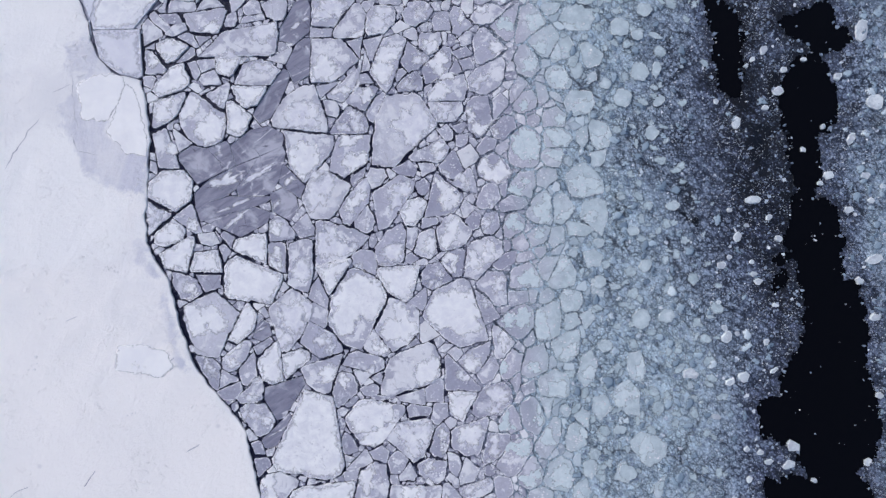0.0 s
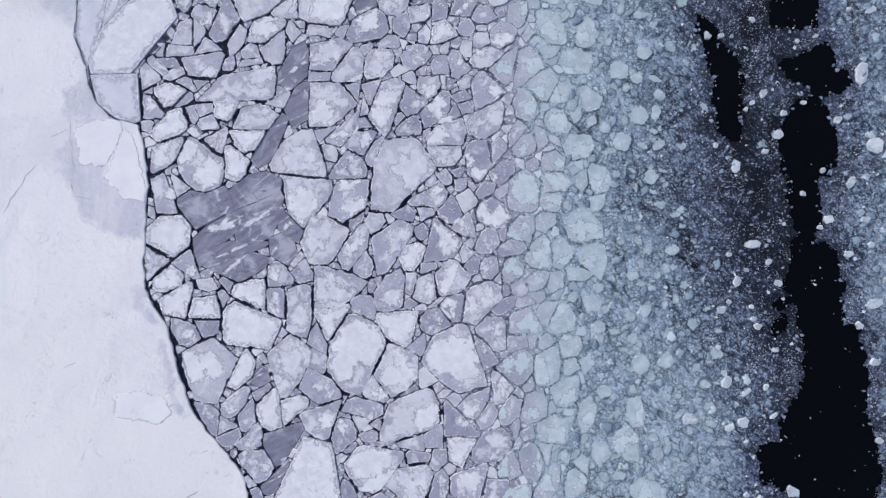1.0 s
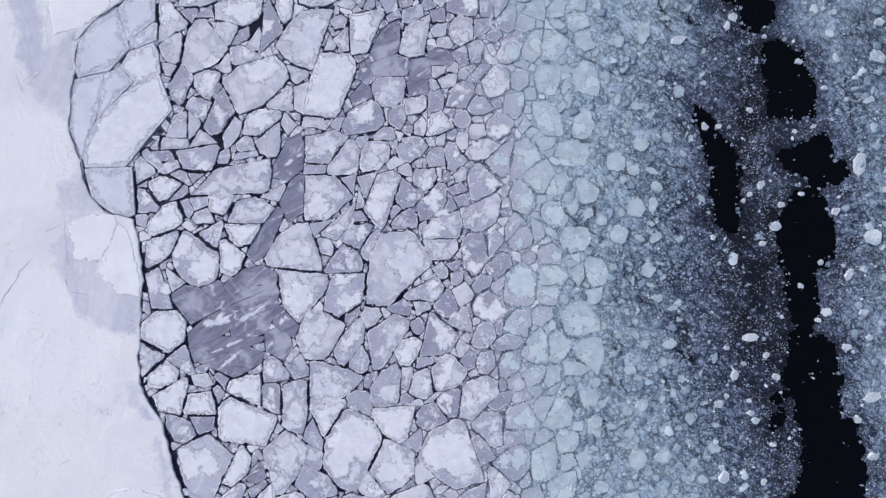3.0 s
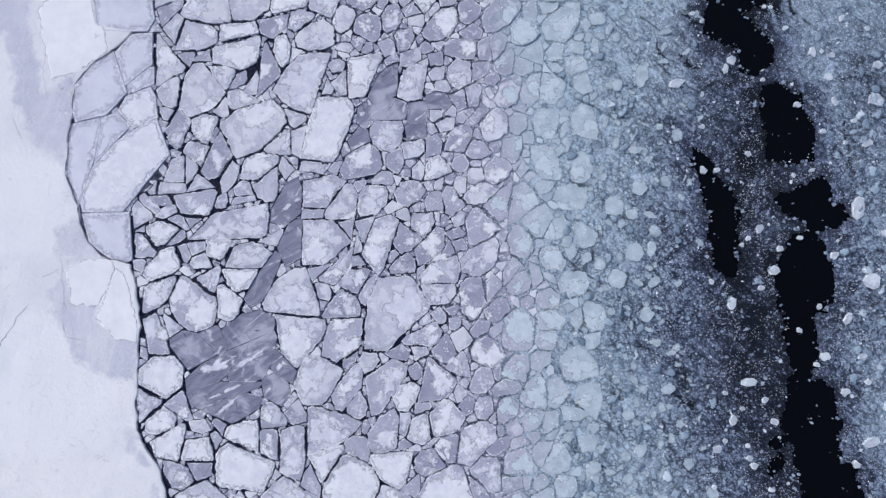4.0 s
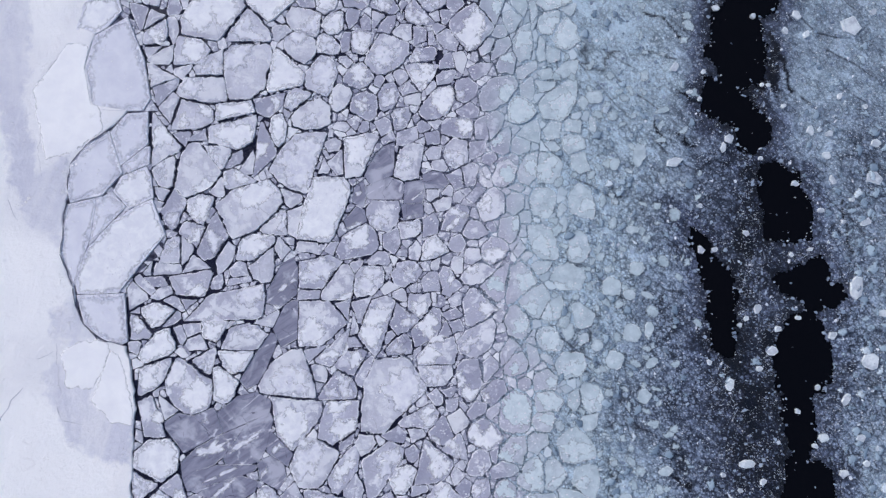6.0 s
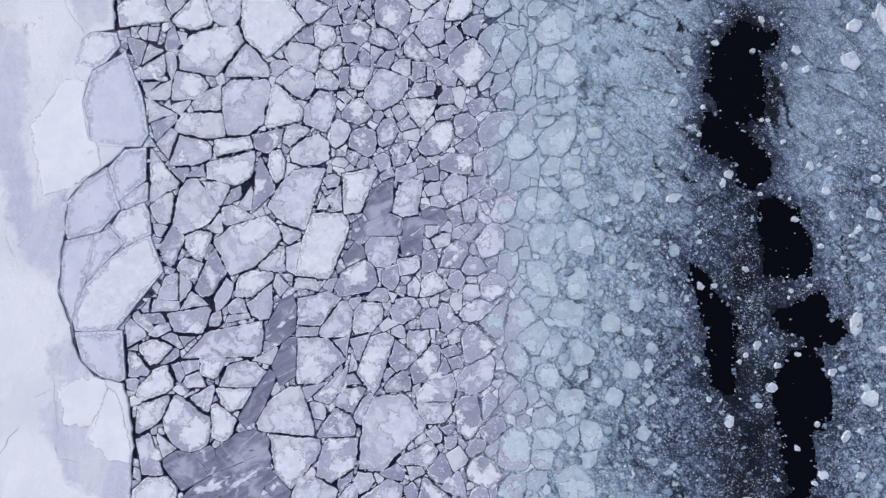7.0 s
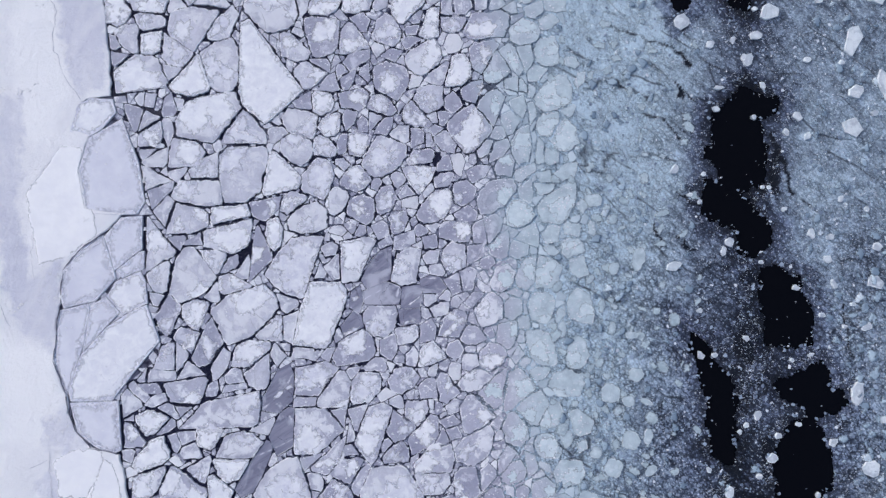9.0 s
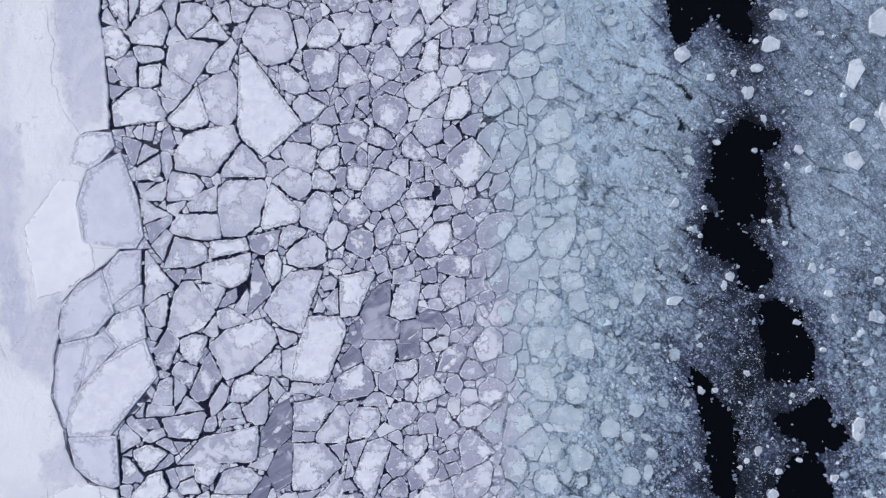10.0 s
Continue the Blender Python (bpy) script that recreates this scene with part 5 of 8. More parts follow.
floe(5.7, 20.9, "white", -172, 1.37, -135, 1.47, -59, 1.36, -13, 1.46, 41, 1.50, 119, 1.73)
floe(2.9, 19.2, "grey", -154, 1.90, -119, 1.69, -49, 1.58, 24, 1.70, 50, 1.85, 138, 1.49)
floe(5.6, 16.4, "pale", -117, 1.08, -101, 1.12, 6, 1.05, 24, 1.07, 133, 1.33)
floe(9.9, 18.7, "grey", -169, 2.38, -117, 2.28, -74, 2.28, -38, 2.78, 37, 2.20, 57, 2.11, 118, 2.44, 158, 2.23)
floe(8.9, 22.6, "grey", -129, 1.45, -64, 0.93, -11, 1.07, 72, 1.24, 143, 0.94)
floe(11.6, 25.9, "grey", -162, 1.80, -108, 1.83, -45, 1.37, 18, 1.85, 72, 1.85, 135, 1.34)
floe(15.3, 22.1, "soaked", -120, 3.21, -97, 3.08, -40, 2.88, -4, 2.62, 38, 3.02, 68, 3.24, 131, 2.94, 167, 2.27, 180, 2.45)
floe(14.9, 16.0, "soaked", -164, 2.34, -112, 1.88, -105, 1.89, -17, 1.85, 2, 2.03, 93, 2.39, 137, 1.60)
floe(9.2, 14.0, "pale", -145, 2.20, -90, 1.75, -41, 1.49, 10, 1.62, 45, 1.93, 124, 1.62, 158, 1.38)
floe(13.3, 12.9, "grey", -162, 2.10, -83, 1.19, -51, 1.27, 26, 1.87, 76, 1.34, 127, 1.35)
floe(20.4, 24.0, "soaked", -173, 2.00, -118, 1.76, -81, 1.52, -38, 2.15, 41, 2.06, 95, 1.54, 135, 1.81)
floe(20.0, 20.8, "soaked", -150, 1.48, -97, 1.71, -25, 1.37, 20, 1.65, 90, 1.56, 137, 1.59)
floe(18.7, 17.4, "soaked", -173, 1.34, -111, 1.48, -49, 1.21, 7, 1.64, 90, 1.29, 135, 1.21)
floe(25.2, 16.7, "soaked", -173, 2.67, -167, 2.66, -101, 2.70, -75, 2.75, -15, 3.49, 30, 2.48, 51, 2.63, 121, 2.57, 127, 2.54)
floe(17.8, 11.7, "soaked", -175, 2.26, -130, 2.28, -97, 2.22, -32, 2.41, 5, 2.01, 33, 2.50, 117, 2.40, 152, 1.90)
floe(21.6, 12.2, "soaked", -176, 1.64, -108, 2.49, -49, 1.91, -9, 1.73, 36, 1.95, 109, 2.37, 160, 1.65)
floe(26.9, 10.9, "soaked", -150, 1.85, -131, 1.78, -130, 1.81, -19, 1.99, 4, 1.96, 62, 2.68, 112, 2.46, 160, 2.12)
floe(27.9, 24.5, "soaked", -172, 1.54, -135, 1.69, -78, 2.36, -9, 1.74, 21, 1.66, 76, 2.15, 152, 1.95)
floe(3.0, 7.9, "pale", -174, 2.82, -128, 2.93, -85, 2.48, -49, 2.44, -31, 2.63, 43, 2.72, 63, 2.60, 118, 2.56, 146, 2.38)
floe(9.4, 9.4, "pale", -155, 1.26, -107, 1.58, -39, 1.26, 10, 1.30, 97, 1.66, 146, 1.32)
floe(6.8, 9.8, "grey", -135, 1.18, -69, 0.92, -8, 0.84, 55, 1.14, 139, 0.93)
floe(13.2, 9.2, "soaked", -174, 1.38, -101, 2.00, -56, 1.52, -22, 1.49, 43, 2.02, 98, 2.08, 162, 1.28)
floe(7.8, 3.8, "pale", -106, 3.84, -56, 2.50, -43, 2.17, 8, 3.57, 56, 3.84, 101, 2.97, 131, 2.55, 173, 2.32, 173, 2.32)
floe(17.8, 7.6, "soaked", -135, 1.83, -74, 1.19, -15, 1.50, 76, 1.45, 132, 1.18)
floe(20.5, 7.4, "soaked", -142, 1.34, -61, 1.20, 7, 1.20, 99, 1.36, 171, 1.07)
floe(24.2, 8.6, "soaked", -175, 1.62, -90, 0.91, -52, 1.41, 66, 0.73, 82, 0.73)
floe(25.0, 24.2, "soaked", -135, 0.99, -38, 0.90, 16, 0.92, 119, 1.03, 179, 0.72)
floe(27.6, 20.6, "soaked", -169, 0.94, -71, 1.11, -12, 0.92, 102, 1.21)
floe(14.6, 6.2, "soaked", -165, 1.19, -106, 1.13, -19, 1.11, 33, 1.03, 120, 1.15)
floe(3.6, 2.8, "grey", -143, 1.93, -82, 2.31, -11, 1.23, -5, 1.27, 103, 2.11, 135, 1.86)
floe(10.2, -1.0, "pale", -166, 2.73, -131, 2.14, -75, 3.10, -4, 2.19, 6, 2.29, 87, 2.45, 135, 2.54)
floe(15.1, 0.4, "soaked", -103, 2.02, -90, 1.90, -36, 2.78, 33, 2.22, 59, 2.20, 107, 2.29, 158, 2.28, 180, 2.38)
floe(2.7, -5.2, "pale", -180, 4.23, -152, 4.10, -127, 3.85, -119, 4.11, -74, 5.90, 16, 4.77, 19, 4.60, 86, 5.31, 117, 4.62, 129, 4.19, 153, 4.03)
floe(11.1, -10.3, "pale", -174, 1.66, -144, 1.91, -75, 2.19, -36, 1.86, 5, 1.98, 40, 1.84, 90, 2.43, 160, 1.82)
floe(13.9, -7.1, "grey", -131, 2.60, -118, 2.44, -79, 2.30, -42, 2.09, -0, 2.55, 52, 3.17, 112, 2.27, 132, 2.19)
floe(19.2, -6.7, "soaked", -167, 2.28, -90, 3.05, -64, 2.64, -6, 1.89, 7, 2.05, 79, 3.04, 116, 2.59, 164, 2.12)
floe(18.9, 2.1, "soaked", -166, 1.12, -117, 1.71, -26, 1.03, 90, 1.51, 140, 1.18)
floe(21.5, 0.8, "soaked", -167, 2.35, -98, 2.16, -72, 1.84, -11, 2.04, 27, 2.01, 63, 2.75, 150, 1.59)
floe(22.7, -3.5, "soaked", -166, 1.65, -96, 1.70, -38, 1.53, 11, 1.76, 79, 1.53, 146, 1.64)
floe(18.8, -2.7, "soaked", -160, 1.12, -99, 0.91, -34, 0.73, 38, 1.21, 131, 0.76)
floe(22.1, -10.9, "soaked", -172, 2.26, -150, 2.17, -96, 2.25, -46, 1.95, -12, 1.78, 11, 2.24, 103, 2.09, 124, 1.89)
floe(6.9, -12.9, "pale", -146, 2.40, -99, 2.16, -30, 1.38, 20, 2.82, 108, 1.43, 135, 1.37)
floe(9.0, -14.9, "pale", -146, 1.74, -65, 1.28, -34, 1.09, 25, 1.72, 115, 1.30, 140, 1.11)
floe(3.9, -15.9, "grey", -166, 2.34, -92, 2.25, -36, 4.05, 45, 1.42, 45, 1.42, 135, 3.38, 180, 2.33)
floe(12.9, -14.2, "pale", -173, 1.69, -101, 1.85, -50, 1.37, -12, 1.44, 63, 2.29, 150, 1.35)
floe(16.6, -13.6, "soaked", -118, 2.43, -63, 1.98, -7, 2.00, 24, 2.40, 107, 2.18, 158, 1.62, 180, 1.89)
floe(25.5, -14.7, "soaked", -140, 2.10, -44, 1.51, -15, 1.09, 29, 1.84, 130, 1.86, 171, 1.15)
floe(14.1, -2.7, "grey", -169, 1.47, -72, 0.97, 18, 1.39, 90, 0.92)
floe(16.6, -2.6, "soaked", -172, 0.74, -68, 0.75, -8, 0.62, 90, 0.82)
floe(8.6, -4.7, "grey", -171, 0.95, -153, 0.97, -64, 2.02, 31, 0.97, 60, 1.42)
floe(15.1, 4.1, "soaked", -98, 0.84, -62, 0.86, 28, 1.17, 106, 0.97, 168, 1.06)
floe(12.0, 3.2, "grey", -125, 1.70, -59, 0.70, -8, 1.38, 103, 0.95, 132, 0.73)
floe(26.7, 3.6, "soaked", -161, 1.10, -84, 1.04, -14, 1.13, 52, 0.99, 108, 1.18)
floe(27.5, -0.8, "soaked", -105, 1.45, -14, 0.91, 38, 1.09, 112, 1.16, 179, 0.86)
floe(22.7, -6.7, "soaked", -99, 1.35, -52, 1.12, 29, 1.19, 101, 1.30, 175, 0.96)
floe(25.6, -6.2, "soaked", -159, 0.97, -44, 0.70, 19, 0.91, 125, 0.79)
floe(19.7, -17.3, "soaked", -166, 2.50, -104, 1.96, -96, 1.96, -12, 2.60, 24, 2.49, 74, 2.38, 116, 2.10, 158, 2.16)
floe(16.2, -22.0, "grey", -169, 1.85, -146, 1.86, -115, 2.44, -31, 2.24, 18, 1.99, 22, 2.02, 110, 2.45, 149, 2.06)
floe(12.6, -23.4, "pale", -172, 1.65, -90, 1.62, -66, 1.36, 5, 1.68, 45, 1.91, 141, 1.45)
floe(18.8, -26.2, "soaked", -175, 2.09, -101, 2.83, -40, 1.45, -1, 1.70, 58, 3.45, 144, 1.24)
floe(23.3, -25.9, "soaked", -174, 1.39, -107, 2.01, -56, 1.73, -1, 1.61, 45, 1.73, 116, 1.90, 160, 1.28)
floe(13.6, -29.0, "pale", -130, 3.08, -77, 2.49, -31, 1.69, -0, 2.40, 90, 2.60, 126, 1.77, 148, 1.77)
floe(15.8, -31.7, "grey", -173, 1.70, -118, 2.09, -71, 1.99, -12, 1.85, 29, 2.13, 118, 1.95, 155, 1.44)
floe(20.4, -32.0, "soaked", -175, 2.13, -116, 2.05, -104, 2.04, -30, 2.64, 12, 2.32, 66, 2.68, 123, 2.23, 157, 1.79)
floe(31.7, -19.5, "soaked", -155, 1.65, -139, 1.67, -95, 2.37, -1, 2.04, 49, 2.22, 112, 2.07, 145, 1.89)
floe(35.1, -27.6, "soaked", -173, 2.27, -139, 1.86, -131, 1.95, -53, 2.71, -11, 3.07, 55, 2.15, 90, 2.22, 134, 2.49)
floe(33.5, -14.4, "soaked", -151, 1.23, -115, 1.75, -12, 1.43, 21, 1.34, 101, 2.14, 166, 1.33)
floe(27.6, -20.8, "soaked", -176, 1.11, -135, 1.35, -49, 1.28, 26, 1.29, 98, 1.42)
floe(24.5, -22.6, "soaked", -154, 0.72, -118, 0.78, -6, 0.84, 73, 0.99, 128, 0.82)
floe(25.6, -30.9, "soaked", -112, 1.08, -41, 0.93, 25, 0.95, 110, 0.99, 179, 0.76)
floe(31.3, -31.6, "soaked", -104, 1.13, -46, 1.30, 37, 0.95, 116, 1.27, 165, 1.07)
floe(11.3, -33.9, "pale", -170, 1.16, -105, 1.62, -41, 1.53, 13, 1.21, 79, 1.45, 116, 1.60)
floe(24.3, -34.8, "soaked", -106, 1.50, -28, 1.21, 26, 1.33, 120, 1.43, 179, 1.09)
floe(13.7, -16.7, "soaked", -151, 0.65, -26, 0.64, 15, 0.67, 132, 0.79)
floe(15.8, -17.8, "grey", -153, 0.94, -75, 0.58, 11, 0.95, 116, 0.63)
floe(18.6, -20.7, "soaked", -175, 0.54, -141, 0.79, -10, 0.53, 90, 1.19)
floe(37.0, -34.4, "soaked", -175, 0.46, -59, 0.89, -6, 0.48, 129, 0.77)
floe(-11.4, 46.8, "pale", -148, 0.96, -62, 0.65, -18, 0.58, 102, 0.77, 136, 0.57)
floe(11.7, 15.4, "grey", -164, 0.47, -126, 0.65, -8, 0.48, 122, 0.65)
floe(-8.8, -19.2, "grey", -121, 0.45, -79, 0.25, 86, 0.14)
floe(-51.1, 113.3, "light", -146, 1.30, -130, 1.65, -17, 1.68, -3, 1.33, 26, 1.56, 90, 2.41, 166, 2.18)
floe(-48.9, 114.2, "light", -176, 0.76, -169, 0.83, -28, 0.77, -5, 0.80, 90, 1.53)
floe(-46.1, 114.5, "white", -173, 1.48, -111, 1.79, -46, 0.86, -38, 1.00, 90, 1.25, 122, 1.28)
floe(-53.0, 112.2, "light", -140, 0.75, -112, 0.87, 15, 0.76, 39, 0.84, 137, 1.16)
floe(-51.9, 108.0, "light", -167, 2.07, -111, 2.31, -59, 2.55, -37, 2.30, 30, 2.37, 65, 2.56, 109, 2.61, 173, 2.15)
floe(-46.1, 110.8, "light", -140, 3.78, -96, 3.33, -15, 3.12, 1, 3.13, 36, 3.01, 90, 2.59, 113, 2.05, 120, 2.13, 163, 3.21)
floe(-45.9, 105.9, "light", -163, 2.09, -76, 1.19, -76, 1.19, 5, 2.33, 77, 1.32, 113, 1.90)
floe(-42.4, 113.2, "light", -166, 0.84, -158, 0.95, -27, 0.97, -12, 0.77, 12, 1.16, 118, 1.80)
floe(-38.8, 112.1, "light", -142, 2.81, -58, 2.13, -52, 1.91, -32, 2.13, 10, 2.93, 72, 2.51, 96, 2.73, 173, 2.71)
floe(-42.0, 109.1, "light", -153, 1.26, -71, 1.07, 39, 1.41, 137, 0.94, 163, 0.88)
floe(-35.4, 109.9, "light", -97, 1.41, -54, 2.36, 37, 1.59, 125, 1.73, 132, 1.74)
floe(-38.7, 105.4, "light", -139, 3.74, -108, 4.27, -44, 3.06, -31, 2.57, -31, 2.60, 79, 3.51, 92, 3.17, 113, 3.33, 175, 4.34)
floe(-33.8, 105.2, "light", -150, 2.77, -108, 2.42, -71, 1.96, -25, 1.43, -20, 1.49, 34, 3.15, 132, 1.70, 147, 1.51)
floe(-30.7, 113.5, "light", -172, 1.58, -90, 1.58, -67, 1.40, -15, 1.92, 57, 1.29, 105, 2.08)
floe(-33.7, 113.1, "light", -153, 1.15, -132, 1.03, -80, 1.37, 1, 1.12, 30, 1.26, 126, 1.17)
floe(-49.5, 102.9, "light", -152, 1.74, -124, 1.93, -62, 2.38, -10, 1.57, 23, 1.95, 97, 2.18, 134, 2.32)
floe(-45.7, 102.3, "white", -179, 2.02, -107, 1.96, -68, 1.60, -14, 1.50, 11, 1.75, 100, 2.01)
floe(-41.8, 100.8, "light", -173, 1.96, -135, 1.95, -108, 2.16, -51, 2.68, -36, 2.90, 55, 1.98, 81, 2.84, 176, 2.17)
floe(-42.5, 97.4, "light", -179, 0.92, -149, 0.75, -57, 0.77, -38, 0.76, 77, 0.91)
floe(-51.1, 99.6, "grey", -178, 1.10, -130, 1.23, -49, 0.70, -21, 1.06, 80, 1.02)
floe(-51.8, 102.3, "grey", -173, 0.56, -69, 0.75, 31, 0.50, 72, 0.70)
floe(-47.1, 96.0, "light", -173, 4.89, -140, 4.40, -117, 4.06, -32, 5.12, -10, 4.02, 4, 3.73, 23, 3.62, 56, 3.94, 83, 4.02, 122, 4.14, 141, 4.40)
floe(-38.9, 96.0, "white", -142, 3.63, -94, 2.81, -67, 2.74, -10, 2.95, 19, 2.62, 113, 3.28, 139, 2.25, 148, 2.22)
floe(-33.8, 98.7, "light", -168, 2.97, -154, 3.02, -117, 4.06, -64, 4.45, -21, 3.14, -4, 2.84, 16, 3.00, 38, 3.70, 107, 3.92, 128, 3.49, 159, 3.27)
floe(-48.4, 89.6, "grey", -169, 0.94, -156, 0.83, -112, 1.90, -12, 0.96, 21, 1.39, 85, 1.67)
floe(-46.2, 89.1, "light", -68, 1.07, -29, 1.17, 63, 1.03, 145, 1.07, 164, 0.88)
floe(-42.6, 91.1, "grey", -158, 1.20, -80, 1.48, -20, 1.45, 25, 1.13, 126, 1.68, 167, 1.03)
floe(-41.1, 92.1, "light", -161, 0.44, -71, 0.98, -5, 0.54, 76, 0.99)
floe(-45.5, 86.5, "light", -119, 2.21, -64, 1.39, -20, 1.61, 8, 1.88, 122, 1.57, 144, 1.25, 174, 1.61)
floe(-42.7, 87.5, "light", -179, 0.78, -155, 0.76, -25, 1.15, -6, 0.87, 39, 0.93, 131, 1.52)
floe(-46.4, 83.5, "light", -135, 0.84, -44, 0.45, 93, 0.73, 168, 0.63)
floe(-44.1, 82.6, "white", -130, 2.11, -88, 1.18, -39, 1.17, -4, 1.49, 113, 1.10, 125, 0.86)
floe(-39.9, 83.3, "light", -119, 2.71, -87, 2.03, -50, 2.49, -27, 2.75, 38, 2.70, 72, 2.39, 102, 2.67, 161, 2.49, 178, 2.55)
floe(-44.6, 79.1, "light", -173, 1.76, -153, 1.85, -71, 1.28, -61, 1.48, 60, 1.28, 78, 1.39)
floe(-43.5, 76.6, "grey", -163, 1.83, -56, 1.01, -36, 0.76, -7, 1.37, 111, 1.27)
floe(-40.9, 79.5, "light", -168, 1.04, -113, 1.18, -34, 0.50, -19, 0.70, 106, 0.82)
floe(-36.5, 80.6, "light", -155, 2.12, -96, 1.32, -88, 1.34, 1, 2.42, 112, 1.58, 136, 1.58)
floe(-37.2, 76.8, "light", -120, 2.82, -102, 1.86, -90, 2.10, -16, 3.95, 12, 3.59, 36, 3.39, 90, 2.08, 122, 3.08, 154, 3.74)
floe(-36.8, 89.6, "light", -168, 4.97, -158, 5.01, -101, 4.18, -98, 4.12, -50, 4.10, -36, 3.98, 22, 6.55, 62, 5.83, 99, 3.57, 109, 3.21, 125, 3.30, 148, 4.08)
floe(-29.8, 87.1, "light", -170, 3.23, -96, 2.09, -90, 2.09, -26, 3.80, 35, 2.35, 55, 2.78, 136, 2.36, 147, 2.29)
floe(-30.2, 80.4, "light", -171, 3.77, -153, 4.37, -90, 4.93, -59, 4.44, -17, 3.71, -7, 3.74, 19, 4.77, 86, 4.41, 100, 4.04, 142, 4.23, 177, 3.76)
floe(-42.8, 73.8, "light", -147, 1.52, -51, 2.15, -18, 1.15, 48, 1.94, 113, 1.75, 136, 1.57)
floe(-38.7, 72.0, "light", -90, 2.22, -76, 2.07, -44, 2.31, -16, 2.89, 45, 2.66, 79, 2.17, 144, 3.25, 176, 3.29)
floe(-32.5, 73.1, "white", -179, 2.85, -135, 2.54, -79, 1.31, -71, 1.38, 17, 3.51, 90, 1.41, 96, 1.41)
floe(-31.9, 69.4, "light", -171, 4.69, -104, 2.84, -79, 2.85, -53, 2.72, 1, 3.38, 7, 3.44, 95, 2.48, 103, 2.31, 121, 2.83)
floe(-37.9, 68.6, "grey", -135, 1.27, -98, 0.85, -5, 1.05, 39, 1.32, 121, 0.62)
floe(-34.1, 65.6, "light", -152, 1.52, -135, 1.61, -51, 1.57, -17, 1.49, 45, 1.48, 65, 1.32, 92, 1.65)
floe(-32.0, 64.5, "grey", -135, 1.51, -71, 0.98, -44, 1.00, 16, 1.46, 115, 1.19, 152, 1.01)
floe(-29.5, 63.8, "light", -128, 1.38, -77, 1.21, -5, 0.80, 19, 1.08, 147, 0.89)
floe(-43.6, 68.6, "light", -179, 2.48, -162, 3.27, -59, 3.24, -25, 3.40, 38, 1.83, 39, 1.81, 45, 2.07, 109, 4.16)
floe(-43.3, 62.3, "light", -155, 1.99, -113, 2.26, -59, 1.94, -8, 1.56, 29, 2.22, 112, 1.99, 136, 1.82)
floe(-43.8, 59.0, "light", -167, 0.91, -100, 0.86, -33, 0.80, 73, 0.80, 94, 0.72)
floe(-38.8, 63.1, "light", -154, 3.91, -121, 4.73, -60, 3.63, -38, 4.36, 38, 3.33, 55, 3.86, 110, 4.16, 150, 3.29, 176, 2.81)
floe(-40.4, 68.6, "grey", -127, 0.77, -24, 0.74, 36, 0.88, 108, 0.72)
floe(-34.6, 59.9, "light", -139, 1.23, -90, 1.10, 1, 0.90, 42, 1.29, 146, 0.77)
floe(-31.7, 61.4, "light", -176, 1.79, -120, 1.74, -74, 1.45, -56, 1.82, 61, 1.46, 86, 1.53, 136, 1.92)
floe(-27.0, 67.1, "grey", -179, 1.48, -47, 2.37, -45, 2.27, -18, 2.04, 27, 1.79, 38, 2.16, 139, 2.79, 170, 1.52)
floe(-24.7, 69.7, "white", -161, 1.25, -125, 1.88, -45, 1.91, -5, 1.06, 23, 1.46, 99, 2.54, 171, 1.11)
floe(-21.2, 64.2, "light", -143, 4.27, -123, 4.15, -107, 4.66, -22, 3.73, -18, 3.55, 8, 5.42, 95, 4.66, 135, 3.57, 144, 3.39, 150, 3.45)
floe(-29.3, 56.6, "light", -152, 5.07, -150, 5.08, -69, 3.92, -45, 3.53, -40, 3.49, 31, 5.48, 41, 5.29, 101, 3.84, 117, 3.68, 130, 4.03)
floe(-22.6, 58.4, "light", -163, 1.17, -120, 1.20, -56, 1.34, 17, 1.65, 72, 1.01, 111, 1.51)
floe(-42.1, 56.2, "grey", -154, 2.14, -116, 2.63, -22, 1.81, -7, 1.94, 44, 2.87, 150, 1.78, 174, 1.82)
floe(-37.8, 56.6, "light", -179, 1.89, -134, 1.61, -116, 2.02, -22, 1.92, 72, 2.39, 112, 2.07)
floe(-38.8, 52.1, "grey", -138, 1.25, -130, 1.27, -28, 1.62, -8, 1.60, 70, 1.65, 137, 2.01)
floe(-35.2, 51.4, "grey", -130, 3.55, -70, 2.65, -32, 1.84, -18, 1.84, 23, 2.18, 39, 2.73, 142, 2.08, 158, 1.91)
floe(-42.0, 49.3, "light", -96, 1.96, -63, 1.87, 1, 1.26, 22, 1.48, 101, 1.89, 163, 1.14, 163, 1.14)
floe(-39.7, 49.4, "light", -179, 0.76, -45, 0.89, -38, 0.82, 13, 0.85, 62, 1.36)
floe(-38.1, 46.9, "light", -95, 1.07, -71, 1.03, 46, 0.99, 53, 0.94, 151, 1.41)
floe(-42.8, 46.4, "light", -87, 1.00, -45, 1.72, 20, 2.02, 86, 0.76, 101, 0.97, 175, 2.28)
floe(-33.0, 48.4, "light", -168, 1.58, -54, 1.33, -38, 0.86, -9, 1.30, 57, 2.07, 135, 1.26, 159, 0.93)
floe(-28.7, 49.9, "light", -166, 2.75, -98, 2.54, -47, 1.76, -19, 2.76, 85, 2.10, 109, 1.88, 153, 2.06)
floe(-26.9, 46.4, "light", -150, 1.90, -128, 1.94, -65, 2.23, -4, 1.50, 5, 1.57, 116, 1.92, 130, 1.78)
